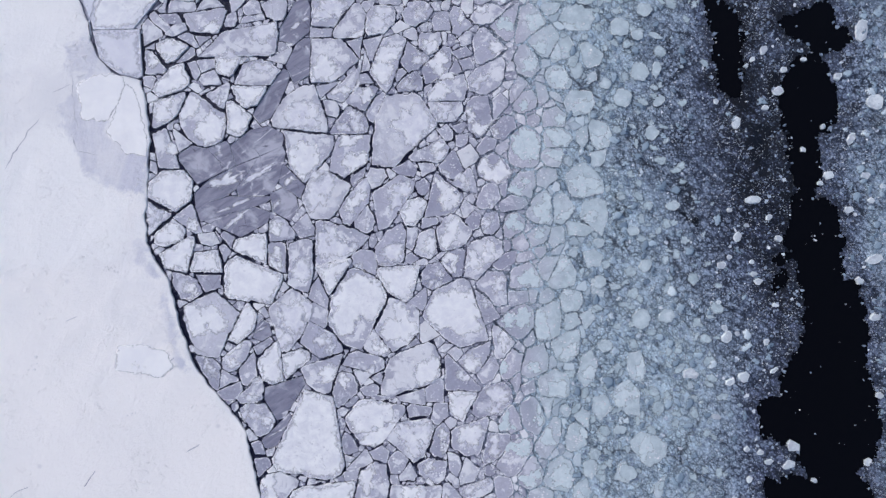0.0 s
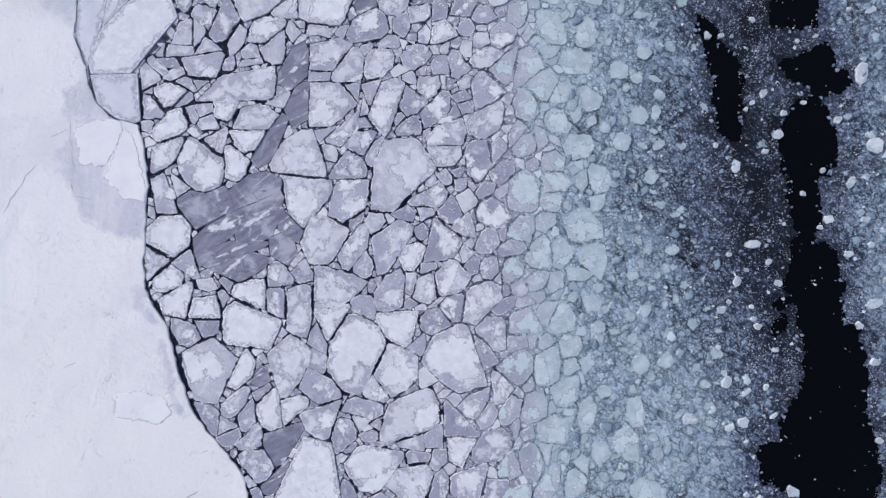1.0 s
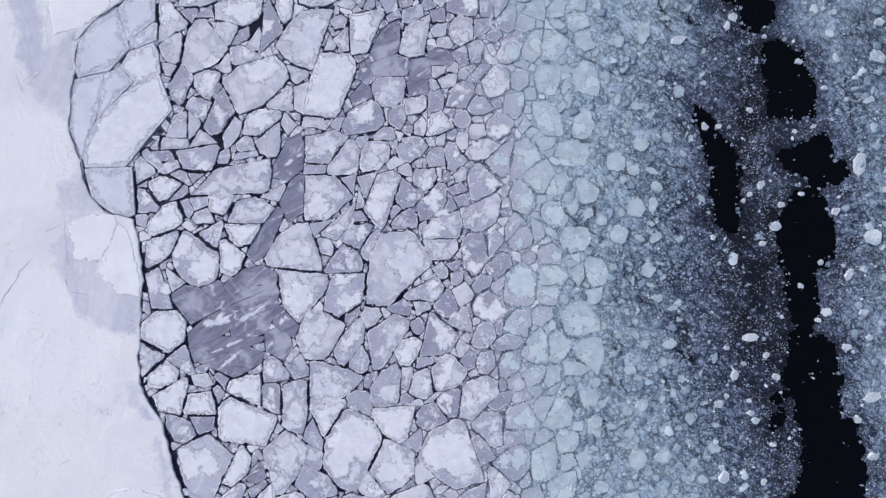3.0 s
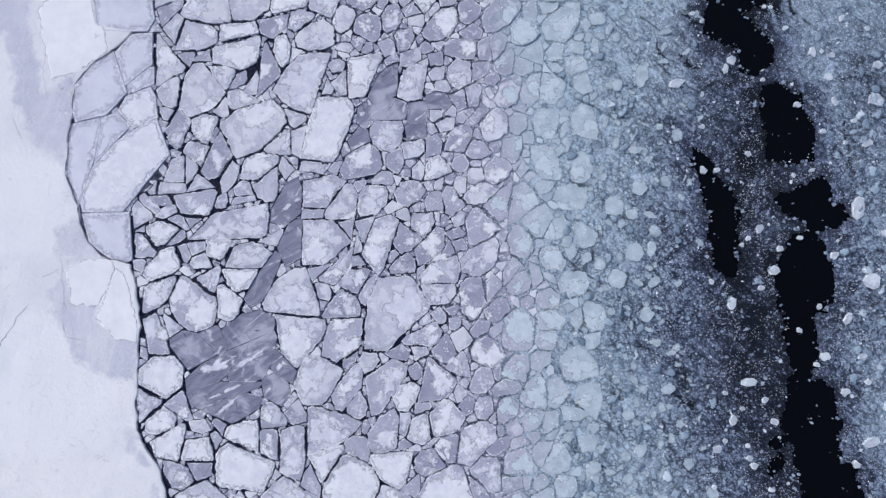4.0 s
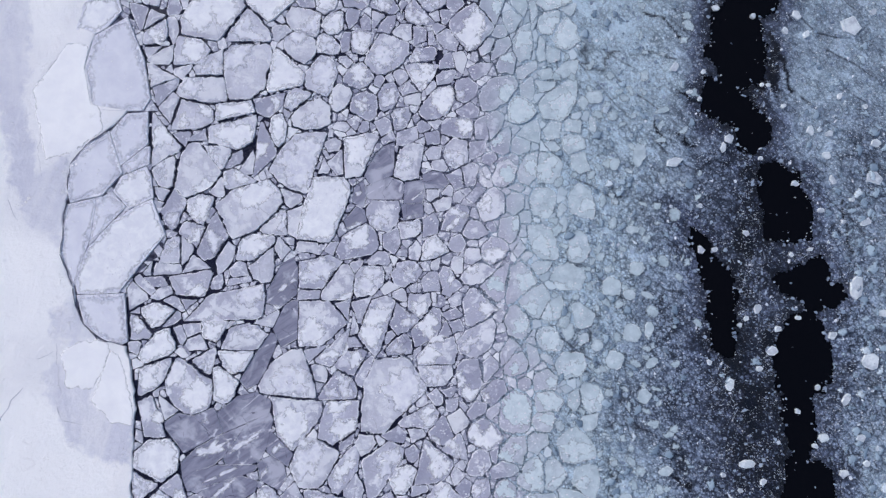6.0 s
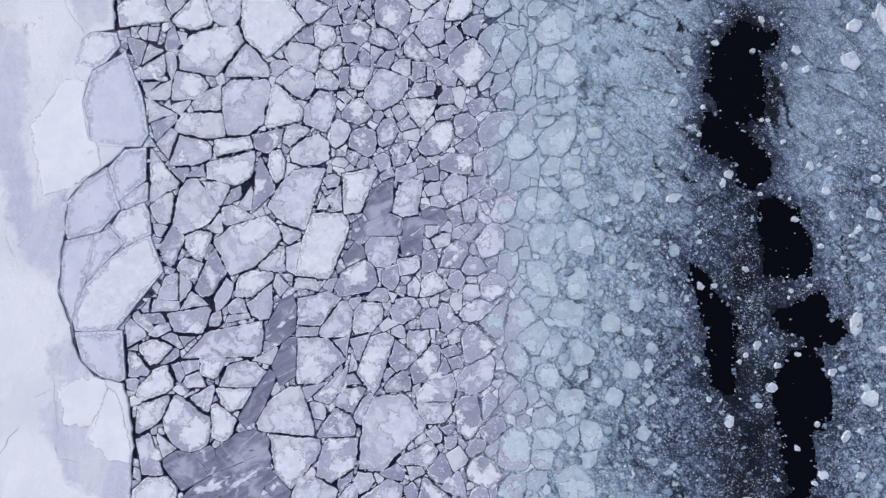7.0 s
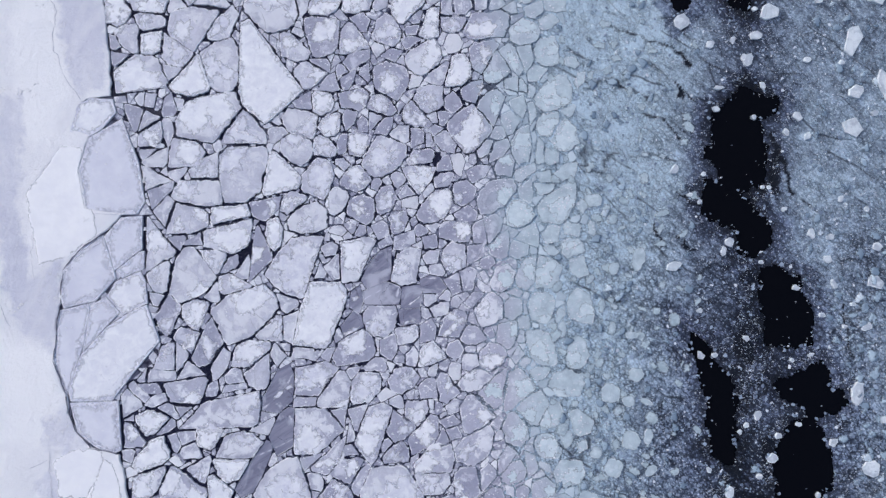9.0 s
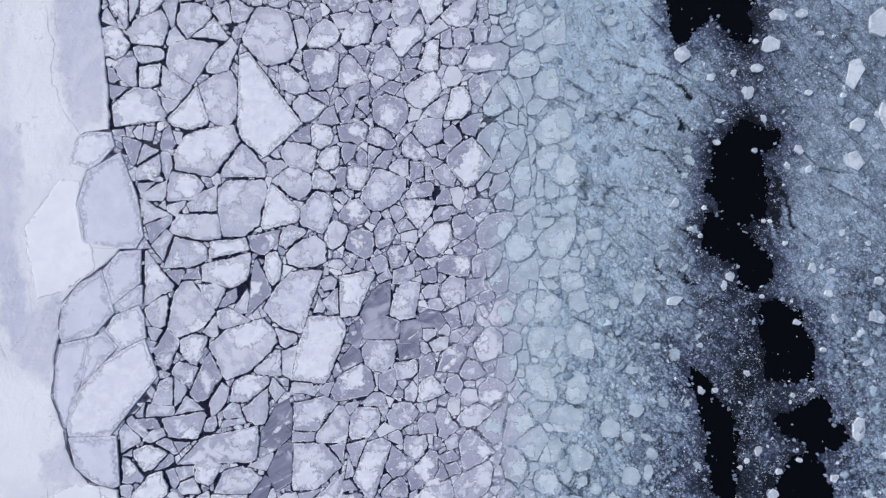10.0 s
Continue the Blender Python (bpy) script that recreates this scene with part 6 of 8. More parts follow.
floe(-24.7, 54.1, "light", -112, 2.14, -84, 1.83, 1, 1.66, 69, 2.07, 124, 1.07, 132, 1.00)
floe(-21.9, 54.1, "light", -164, 1.08, -113, 1.79, -11, 0.86, -11, 0.86, 113, 1.78, 172, 1.00)
floe(-25.7, 109.4, "light", -172, 4.26, -138, 3.98, -124, 4.14, -76, 5.11, -25, 4.75, 14, 4.00, 34, 4.25, 74, 4.41, 99, 4.89, 155, 4.38)
floe(-20.3, 110.0, "light", -167, 0.96, -44, 1.54, -13, 0.92, 30, 1.05, 98, 1.97)
floe(-16.6, 109.5, "light", -148, 2.85, -97, 2.16, -53, 1.90, -37, 2.01, 30, 2.36, 62, 2.41, 132, 1.82, 150, 1.74)
floe(-11.0, 110.3, "pale", -139, 2.94, -95, 2.37, -75, 2.28, -15, 2.28, 23, 3.20, 90, 2.75, 142, 1.78, 157, 1.90)
floe(-13.4, 112.3, "pale", -151, 1.11, -90, 1.24, -18, 0.75, 59, 1.17, 104, 0.88)
floe(-16.9, 103.8, "grey", -174, 2.51, -163, 2.48, -122, 3.61, -68, 3.15, -32, 2.79, -3, 2.83, 51, 3.52, 87, 3.02, 109, 3.38)
floe(-21.8, 101.5, "light", -176, 1.82, -174, 1.77, -113, 1.58, -73, 2.50, -22, 2.73, 47, 1.24, 81, 2.29)
floe(-26.7, 96.0, "white", -174, 4.13, -143, 5.02, -129, 5.54, -64, 6.46, -51, 5.92, -47, 5.91, -35, 6.38, 37, 4.38, 45, 5.47, 122, 10.17, 179, 4.42)
floe(-19.1, 97.0, "light", -179, 2.22, -141, 2.27, -108, 2.19, -56, 1.90, -44, 1.95, 23, 2.67, 61, 2.27, 98, 2.28, 142, 2.13)
floe(-16.8, 98.5, "grey", -143, 0.75, -118, 0.81, -7, 0.99, 27, 0.94, 93, 1.04)
floe(-11.8, 103.1, "pale", -101, 2.42, -77, 2.12, 27, 1.73, 34, 1.53, 73, 2.34, 136, 2.34, 177, 2.00)
floe(-10.8, 99.6, "pale", -142, 1.99, -60, 0.97, -39, 1.02, 0, 1.71, 101, 1.23, 144, 1.42)
floe(-10.3, 106.1, "grey", -140, 0.92, -101, 1.15, -16, 1.03, 45, 1.08, 110, 1.19)
floe(-5.6, 104.7, "pale", -117, 2.20, -106, 2.03, -47, 2.27, -15, 2.10, 33, 2.06, 63, 2.18, 136, 2.39, 162, 2.07)
floe(-6.8, 114.0, "grey", -159, 1.54, -118, 1.22, -73, 1.36, -13, 1.24, 63, 1.45, 106, 1.16)
floe(-5.4, 96.2, "grey", -173, 2.86, -117, 2.51, -117, 2.51, -36, 2.93, -14, 2.84, 18, 3.06, 74, 2.60, 124, 2.87, 142, 2.96)
floe(-9.4, 97.4, "grey", -130, 0.71, -44, 1.08, 14, 0.61, 117, 0.95, 169, 0.76)
floe(-12.6, 96.0, "grey", -164, 1.29, -107, 1.25, -38, 0.71, -13, 0.71, 126, 0.66, 131, 0.58)
floe(-15.3, 95.4, "light", -101, 1.53, -73, 1.03, 0, 1.26, 28, 1.24, 117, 1.33, 150, 1.04)
floe(-19.7, 92.3, "grey", -140, 1.37, -96, 1.26, 5, 0.99, 31, 1.26, 122, 0.89)
floe(-16.8, 92.2, "white", -177, 1.56, -120, 1.94, -75, 1.88, -20, 1.59, 21, 1.65, 83, 1.95, 128, 1.82)
floe(-20.5, 88.6, "light", -161, 2.43, -121, 1.79, -96, 2.10, -22, 2.69, -6, 2.55, 67, 2.13, 93, 2.31, 147, 2.79)
floe(-21.0, 84.1, "light", -149, 2.10, -104, 2.20, -56, 2.35, -13, 2.31, 21, 2.48, 81, 2.01, 102, 2.31, 175, 2.43)
floe(-15.2, 88.5, "white", -140, 1.84, -90, 1.72, -39, 1.45, 0, 1.41, 55, 1.93, 116, 1.66, 154, 1.48)
floe(-24.4, 86.7, "light", -166, 1.45, -98, 1.16, -52, 1.05, 38, 1.44, 86, 0.99, 122, 1.04)
floe(-16.3, 84.2, "light", -172, 1.86, -98, 1.32, -78, 1.37, -11, 1.78, 35, 1.39, 72, 1.64, 146, 1.79)
floe(-23.4, 79.6, "white", -158, 3.68, -79, 2.88, -56, 2.90, -26, 3.09, 27, 2.37, 45, 2.27, 61, 2.73, 156, 3.05, 170, 2.62)
floe(-17.5, 79.0, "light", -179, 2.56, -130, 2.87, -112, 2.90, -51, 2.90, -21, 2.27, 16, 2.54, 56, 3.28, 117, 3.05, 144, 2.26)
floe(-14.3, 75.3, "white", -163, 1.71, -117, 2.10, -56, 1.65, -26, 1.54, 34, 2.06, 73, 2.31, 135, 1.58, 167, 1.33)
floe(-11.3, 78.8, "pale", -166, 2.14, -112, 1.75, -71, 1.78, -35, 1.95, 37, 2.17, 109, 2.01, 139, 1.68)
floe(-10.8, 85.1, "grey", -157, 1.61, -101, 1.84, -40, 1.56, -11, 1.68, 68, 2.05, 120, 1.85, 172, 1.44)
floe(-13.2, 85.2, "grey", -172, 0.76, -67, 1.24, -2, 0.62, 90, 1.30, 156, 0.62)
floe(-6.2, 82.7, "pale", -140, 3.50, -129, 3.40, -84, 2.71, -57, 2.32, -37, 2.47, 0, 3.42, 64, 3.89, 102, 3.54, 151, 2.80)
floe(-6.8, 91.6, "grey", -122, 1.29, -109, 1.23, -50, 2.02, 25, 1.75, 59, 1.44, 116, 1.84, 169, 1.96)
floe(-11.1, 92.7, "grey", -168, 2.47, -101, 1.78, -56, 1.61, -14, 1.74, 51, 2.11, 102, 1.58)
floe(-3.4, 86.6, "white", -153, 1.37, -122, 1.31, -68, 1.10, 0, 1.56, 90, 1.38, 135, 1.22)
floe(-9.8, 74.2, "pale", -113, 1.96, -38, 2.26, 6, 1.90, 57, 1.83, 117, 2.04, 169, 2.19)
floe(-6.1, 75.5, "pale", -180, 1.41, -129, 2.00, -62, 1.72, -19, 1.38, 21, 1.69, 101, 1.96, 147, 1.44)
floe(-26.1, 74.4, "grey", -165, 2.46, -112, 2.03, -44, 1.70, -12, 2.06, 99, 1.32, 105, 1.28)
floe(-21.7, 75.0, "light", -124, 1.84, -53, 1.23, -30, 1.46, 77, 1.66, 131, 1.31, 174, 1.48)
floe(-18.9, 72.2, "light", -172, 3.23, -106, 2.23, -86, 1.85, -62, 2.25, 1, 2.89, 49, 2.92, 100, 2.34, 140, 2.44)
floe(-12.2, 89.5, "grey", -155, 1.06, -52, 0.95, -9, 0.88, 77, 1.27, 147, 0.88)
floe(-9.8, 88.5, "grey", -165, 0.71, -90, 1.02, -7, 0.72, 55, 0.80, 136, 0.90)
floe(-8.0, 89.1, "grey", -180, 0.83, -90, 1.14, -42, 0.72, 22, 1.05, 90, 1.09)
floe(-6.2, 88.1, "pale", -101, 1.35, -31, 0.77, -7, 0.83, 98, 1.17, 157, 0.84)
floe(-11.2, 65.7, "white", -180, 2.39, -169, 2.55, -84, 3.54, -24, 2.29, 65, 3.99, 100, 2.87)
floe(-17.0, 63.4, "light", -163, 0.84, -81, 0.77, -16, 0.78, 29, 0.89, 154, 0.63)
floe(-14.5, 63.8, "light", -140, 0.89, -69, 1.28, 2, 0.70, 133, 1.21)
floe(-15.2, 67.3, "light", -153, 1.05, -82, 0.72, -24, 0.86, 64, 0.86, 118, 0.69)
floe(-16.7, 56.6, "white", -97, 5.45, -39, 3.95, -21, 2.91, -11, 3.31, 34, 5.49, 90, 5.17, 160, 3.24, 162, 3.23, 169, 3.49)
floe(-6.9, 64.2, "thin", -146, 3.50, -67, 2.34, -18, 1.90, 0, 1.81, 90, 3.22, 135, 1.67, 150, 1.55)
floe(-2.5, 64.1, "pale", -159, 2.73, -109, 2.73, -76, 2.68, -9, 2.03, -4, 2.10, 77, 3.29, 117, 2.86, 169, 2.08)
floe(-6.2, 59.5, "thin", -161, 3.26, -101, 1.61, -90, 1.50, -20, 2.47, 37, 2.60, 70, 2.01, 114, 1.82)
floe(-1.5, 59.5, "thin", -88, 2.00, -13, 1.39, 29, 1.83, 98, 1.52, 177, 1.75)
floe(1.9, 61.2, "thin", -166, 1.87, -90, 1.33, -45, 1.69, 34, 1.45, 79, 1.21, 114, 1.34)
floe(-6.8, 55.3, "pale", -166, 2.65, -128, 2.35, -99, 2.29, -45, 2.31, -14, 2.41, 17, 2.81, 93, 2.31, 135, 2.68)
floe(-10.7, 58.8, "thin", -120, 1.56, -20, 0.82, 14, 0.93, 128, 1.33, 176, 0.85)
floe(-11.3, 54.7, "thin", -161, 1.77, -64, 1.08, 8, 1.48, 53, 1.60, 141, 1.09)
floe(-11.0, 50.5, "grey", -153, 3.62, -96, 2.55, -83, 2.52, -22, 2.92, 14, 3.07, 52, 3.15, 105, 2.60, 126, 2.24, 158, 2.66)
floe(-7.5, 47.7, "pale", -157, 1.57, -93, 1.12, -42, 1.24, 23, 1.37, 79, 1.17, 131, 1.17)
floe(-1.9, 55.9, "thin", -170, 1.51, -79, 1.19, 5, 1.48, 93, 1.26)
floe(-2.2, 53.1, "pale", -172, 1.61, -90, 1.46, -45, 1.36, 0, 1.67, 87, 1.13, 111, 1.25)
floe(1.5, 58.8, "white", -180, 0.72, -116, 0.87, -49, 0.78, 13, 0.70, 90, 0.88)
floe(3.1, 57.3, "white", -148, 1.05, -81, 0.89, -8, 1.17, 79, 0.92, 121, 0.90)
floe(1.3, 53.4, "grey", -180, 1.17, -76, 1.17, -35, 1.18, 31, 1.13, 123, 1.35)
floe(1.8, 49.8, "white", -82, 1.56, -64, 1.34, 39, 1.86, 62, 1.71, 121, 1.46, 170, 1.76)
floe(-1.5, 49.1, "pale", -180, 0.71, -101, 1.12, -21, 0.65, 35, 1.01, 135, 0.85)
floe(-6.6, 70.6, "pale", -151, 0.98, -72, 1.09, 8, 0.89, 58, 0.95, 115, 0.96)
floe(-4.0, 71.9, "pale", -171, 1.35, -98, 1.77, -30, 1.19, 14, 1.55, 87, 1.47, 149, 1.34)
floe(-3.0, 68.6, "pale", -180, 1.63, -97, 1.17, -61, 1.02, 6, 1.65, 107, 1.16)
floe(0.1, 70.6, "grey", -163, 0.87, -90, 0.81, -26, 0.79, 45, 0.77, 135, 0.77)
floe(1.5, 68.7, "grey", -174, 0.85, -81, 0.96, 6, 0.89, 106, 0.84)
floe(1.7, 65.9, "white", -153, 0.95, -79, 0.70, -9, 0.86, 81, 0.72, 125, 0.72)
floe(-5.3, 50.9, "grey", -180, 1.14, -123, 1.32, -34, 1.21, 12, 1.11, 116, 1.43)
floe(-6.0, 68.2, "pale", -157, 0.86, -68, 0.70, 25, 0.85, 124, 0.69)
floe(1.7, 114.1, "white", -165, 1.38, -151, 1.30, -66, 1.61, -44, 1.34, -5, 1.73, 90, 2.02)
floe(-2.8, 113.8, "pale", -150, 1.95, -83, 1.93, -35, 1.56, 16, 2.42, 101, 1.90, 175, 1.97)
floe(7.0, 113.7, "pale", -141, 2.86, -101, 2.29, -70, 1.84, -39, 1.93, -3, 2.72, 90, 2.46, 122, 1.93, 144, 2.06)
floe(13.2, 114.8, "pale", -104, 1.25, -68, 1.16, -5, 1.28, 90, 1.41, 180, 1.22)
floe(10.7, 113.4, "pale", -169, 0.64, -67, 0.62, 9, 0.62, 99, 0.72)
floe(-2.5, 108.8, "white", -150, 2.82, -93, 2.58, -48, 2.02, -27, 1.99, 14, 3.02, 90, 2.34, 113, 2.29, 163, 2.41)
floe(1.8, 105.9, "white", -118, 2.68, -70, 2.19, -26, 1.65, 0, 1.43, 81, 2.79, 133, 1.91, 162, 1.54)
floe(0.5, 99.9, "white", -172, 2.80, -133, 2.72, -101, 2.63, -56, 2.24, -33, 2.16, 11, 2.73, 33, 2.99, 109, 2.54, 144, 2.44)
floe(5.5, 102.5, "white", -150, 1.32, -75, 1.33, -21, 1.17, 28, 1.21, 90, 1.40, 159, 1.08)
floe(7.0, 109.4, "pale", -172, 1.34, -97, 1.50, -44, 1.30, 15, 1.32, 77, 1.33, 122, 1.29)
floe(4.5, 108.7, "grey", -180, 1.08, -90, 1.17, -30, 0.91, 3, 0.95, 120, 1.23)
floe(5.5, 106.1, "pale", -171, 1.74, -108, 1.48, -68, 1.35, -19, 1.78, 88, 1.23, 106, 1.23)
floe(11.2, 105.8, "grey", -138, 3.50, -99, 2.60, -81, 2.28, -25, 3.38, -0, 3.65, 63, 3.25, 97, 2.42, 124, 2.70, 156, 3.20)
floe(10.5, 109.8, "pale", -175, 0.90, -86, 1.29, -11, 0.91, 28, 0.98, 130, 1.18)
floe(12.7, 109.9, "pale", -90, 1.03, -54, 1.08, 28, 1.09, 81, 1.23, 166, 0.85, 180, 0.84)
floe(10.4, 100.7, "pale", -174, 1.76, -162, 1.90, -117, 2.74, -37, 1.58, -31, 1.56, 45, 2.95, 95, 2.29, 138, 2.02)
floe(12.8, 98.0, "grey", -164, 1.94, -90, 1.90, -56, 1.72, -11, 2.11, 41, 1.84, 141, 1.64, 149, 1.54)
floe(6.7, 97.8, "white", -86, 2.31, -49, 1.80, -0, 1.54, 30, 1.80, 96, 2.50, 166, 1.89)
floe(3.1, 97.3, "pale", -107, 1.62, -45, 1.31, -14, 1.03, 74, 2.03, 127, 1.01, 147, 1.16)
floe(-0.9, 107.1, "grey", -128, 0.87, -44, 0.73, -11, 0.56, 76, 1.05, 134, 0.81)
floe(-1.5, 105.0, "grey", -169, 0.85, -81, 0.83, -17, 0.77, 96, 0.71, 126, 0.53)
floe(-1.7, 102.8, "grey", -154, 1.17, -80, 0.75, -53, 0.75, 68, 1.01, 117, 0.89)
floe(17.9, 104.4, "pale", -118, 2.21, -72, 1.62, -40, 1.93, 20, 2.32, 68, 1.91, 127, 2.02, 180, 2.37)
floe(15.7, 99.9, "grey", -145, 1.00, -128, 1.27, -34, 2.20, 15, 0.93, 60, 1.80, 129, 2.35)
floe(18.0, 100.4, "grey", -160, 0.98, -33, 1.34, 17, 0.94, 104, 1.64)
floe(21.4, 101.1, "soaked", -169, 2.05, -119, 2.07, -76, 2.22, -1, 1.87, 24, 2.17, 107, 2.12, 149, 1.87)
floe(23.0, 110.2, "soaked", -169, 1.88, -101, 1.85, -80, 1.81, -1, 1.62, 8, 1.74, 127, 1.49, 139, 1.38)
floe(18.5, 111.9, "soaked", -169, 1.99, -113, 2.32, -58, 1.70, -14, 2.07, 44, 2.57, 117, 1.92, 154, 1.61)
floe(19.4, 108.6, "soaked", -173, 1.34, -103, 1.23, -49, 0.97, 18, 1.44, 112, 1.00)
floe(21.7, 106.3, "soaked", -168, 1.20, -90, 0.93, -49, 0.80, 44, 1.41, 117, 0.90)
floe(22.9, 93.8, "soaked", -127, 3.26, -76, 2.33, -66, 2.25, -5, 2.62, 26, 2.93, 90, 3.03, 129, 2.16, 149, 2.36)
floe(19.6, 97.4, "grey", -172, 1.17, -90, 1.07, -37, 0.83, 75, 1.30, 127, 0.88)
floe(1.5, 92.9, "white", -141, 2.07, -118, 2.02, -68, 2.12, -30, 2.11, 8, 2.37, 82, 2.16, 107, 2.08, 158, 2.37)
floe(5.4, 92.2, "pale", -115, 1.46, -49, 1.15, 16, 1.24, 50, 1.21, 128, 1.31, 180, 1.30)
floe(8.6, 94.1, "grey", -159, 1.68, -105, 1.55, -25, 1.09, -14, 1.11, 98, 1.46, 127, 1.12)
floe(11.8, 92.0, "grey", -147, 1.84, -133, 2.09, -21, 1.59, 51, 2.46, 124, 1.67, 139, 1.53)
floe(-1.0, 89.6, "grey", -180, 1.81, -115, 1.36, -92, 1.34, -45, 2.44, 40, 1.32, 140, 2.21)
floe(4.1, 89.6, "pale", -174, 0.77, -112, 1.11, -39, 0.55, 37, 1.11, 90, 0.82)
floe(8.1, 87.5, "grey", -143, 3.31, -124, 3.50, -83, 3.51, -40, 3.35, -15, 3.44, 39, 3.45, 49, 3.57, 120, 3.34, 132, 3.25, 175, 3.34)
floe(4.4, 85.5, "pale", -146, 1.28, -101, 1.62, -17, 1.43, 31, 1.34, 77, 1.48, 127, 1.61)
floe(-0.6, 86.3, "grey", -174, 1.11, -64, 1.12, -22, 0.97, 42, 1.02, 94, 1.28)
floe(1.2, 85.7, "pale", -180, 0.46, -69, 0.85, 16, 0.59, 104, 0.93)
floe(-0.0, 83.1, "pale", -149, 2.28, -82, 1.10, -18, 1.72, 51, 1.68, 99, 1.15, 147, 1.29)
floe(4.0, 81.6, "grey", -180, 1.05, -83, 0.97, 12, 1.04, 109, 1.07, 147, 0.69)
floe(6.2, 81.8, "white", -171, 0.76, -124, 1.33, -15, 0.73, 26, 0.96, 107, 1.42)
floe(10.9, 84.5, "white", -159, 1.19, -65, 0.85, -19, 0.83, 76, 1.07, 133, 0.81)
floe(13.3, 84.3, "grey", -62, 1.06, -37, 0.81, 15, 1.53, 109, 1.15, 148, 0.83, 173, 1.04)
floe(13.3, 87.0, "grey", -106, 0.81, -52, 0.83, 20, 0.93, 90, 0.84, 152, 1.06)
floe(15.3, 88.8, "grey", -175, 1.19, -142, 1.35, -63, 1.39, -31, 1.16, 55, 1.60, 115, 1.62)
floe(17.1, 84.8, "grey", -169, 1.50, -143, 1.93, -76, 2.69, -12, 1.39, 5, 1.51, 112, 2.64, 151, 1.87)
floe(14.2, 81.2, "pale", -162, 1.58, -94, 1.46, -14, 1.52, 18, 1.52, 106, 1.47, 151, 1.28)
floe(9.6, 80.3, "pale", -155, 1.44, -63, 0.87, -28, 1.10, 83, 0.97, 121, 0.81)
floe(-0.3, 79.5, "pale", -153, 1.65, -135, 1.87, -38, 1.53, -18, 1.78, 81, 1.63, 104, 1.83)
floe(3.7, 79.0, "pale", -171, 1.20, -84, 0.98, -24, 0.99, 77, 1.12, 126, 0.77)
floe(2.5, 74.4, "pale", -155, 3.32, -79, 2.18, -56, 1.84, -31, 1.86, 15, 3.03, 90, 2.83, 132, 1.79, 146, 1.82)
floe(7.0, 76.9, "pale", -169, 1.72, -114, 1.87, -54, 1.88, -9, 1.82, 47, 1.93, 104, 1.73, 158, 1.65)
floe(12.7, 76.1, "grey", -162, 3.25, -104, 3.05, -63, 2.35, -37, 2.19, -14, 2.61, 28, 3.64, 99, 2.65, 132, 2.37, 166, 2.72)
floe(16.5, 73.2, "white", -176, 1.75, -115, 2.05, -64, 1.85, -40, 2.09, 42, 1.94, 82, 2.13, 155, 2.02)
floe(17.8, 77.2, "grey", -175, 0.90, -122, 1.45, -16, 0.95, 10, 0.86, 131, 1.41)
floe(17.8, 79.9, "soaked", -167, 1.61, -96, 0.97, -54, 1.09, 2, 1.51, 112, 1.03)
floe(21.6, 88.5, "soaked", -159, 1.87, -96, 1.83, -28, 1.38, 11, 1.91, 99, 1.71, 154, 1.46)
floe(24.4, 86.4, "soaked", -155, 2.10, -90, 2.21, -49, 2.07, 15, 2.01, 49, 2.34, 140, 1.72, 160, 1.59)
floe(20.2, 83.6, "soaked", -172, 0.71, -75, 1.45, -0, 0.59, 50, 1.58, 164, 0.53)
floe(22.1, 83.0, "soaked", -154, 0.95, -71, 1.02, -1, 0.99, 72, 1.26, 164, 0.82)
floe(23.3, 75.0, "soaked", -156, 3.70, -96, 3.26, -45, 2.46, -22, 2.20, 4, 2.86, 98, 3.03, 121, 2.15, 141, 2.26)
floe(21.0, 77.6, "soaked", -155, 1.11, -79, 0.65, -17, 1.16, 85, 0.65)
floe(24.7, 80.4, "soaked", -122, 1.48, -68, 0.97, -9, 1.32, 96, 1.20, 135, 0.97)
floe(21.2, 79.5, "soaked", -147, 0.90, -77, 0.67, 24, 0.91, 104, 0.65)
floe(16.6, 91.4, "grey", -171, 0.97, -135, 1.14, -22, 0.98, 15, 1.04, 114, 1.39)
floe(19.0, 91.1, "soaked", -173, 0.64, -32, 0.79, 17, 0.69, 115, 1.07)
floe(7.7, 73.0, "grey", -140, 1.38, -80, 0.84, -17, 1.38, 53, 1.18, 125, 1.19)
floe(5.6, 70.4, "grey", -180, 2.46, -107, 1.57, -90, 1.56, -25, 2.57, 7, 2.73, 84, 1.54, 108, 1.58, 148, 2.02)
floe(9.8, 70.2, "grey", -168, 1.01, -97, 1.71, -6, 1.04, 15, 1.03, 113, 1.42, 159, 1.00)
floe(12.1, 71.3, "grey", -167, 1.26, -42, 1.32, -14, 1.08, 56, 1.47, 118, 1.66)
floe(5.6, 66.0, "white", -158, 1.84, -117, 2.24, -64, 2.00, -9, 1.82, 17, 1.96, 84, 2.13, 128, 1.89, 171, 1.69)
floe(8.9, 66.3, "pale", -119, 1.22, -56, 0.90, -7, 1.20, 97, 1.24, 180, 1.11)
floe(11.2, 65.0, "grey", -117, 0.80, -45, 0.64, 26, 0.88, 102, 0.67, 168, 0.84)
floe(13.3, 67.6, "grey", -171, 1.71, -115, 1.84, -57, 1.79, -6, 1.37, 14, 1.59, 118, 1.52, 142, 1.22)
floe(16.3, 67.1, "grey", -113, 1.04, -65, 0.99, -10, 1.45, 75, 1.09, 145, 1.14, 180, 1.18)
floe(18.3, 69.5, "pale", -115, 1.10, -111, 1.09, -6, 1.28, 18, 1.35, 115, 1.20, 139, 1.13)
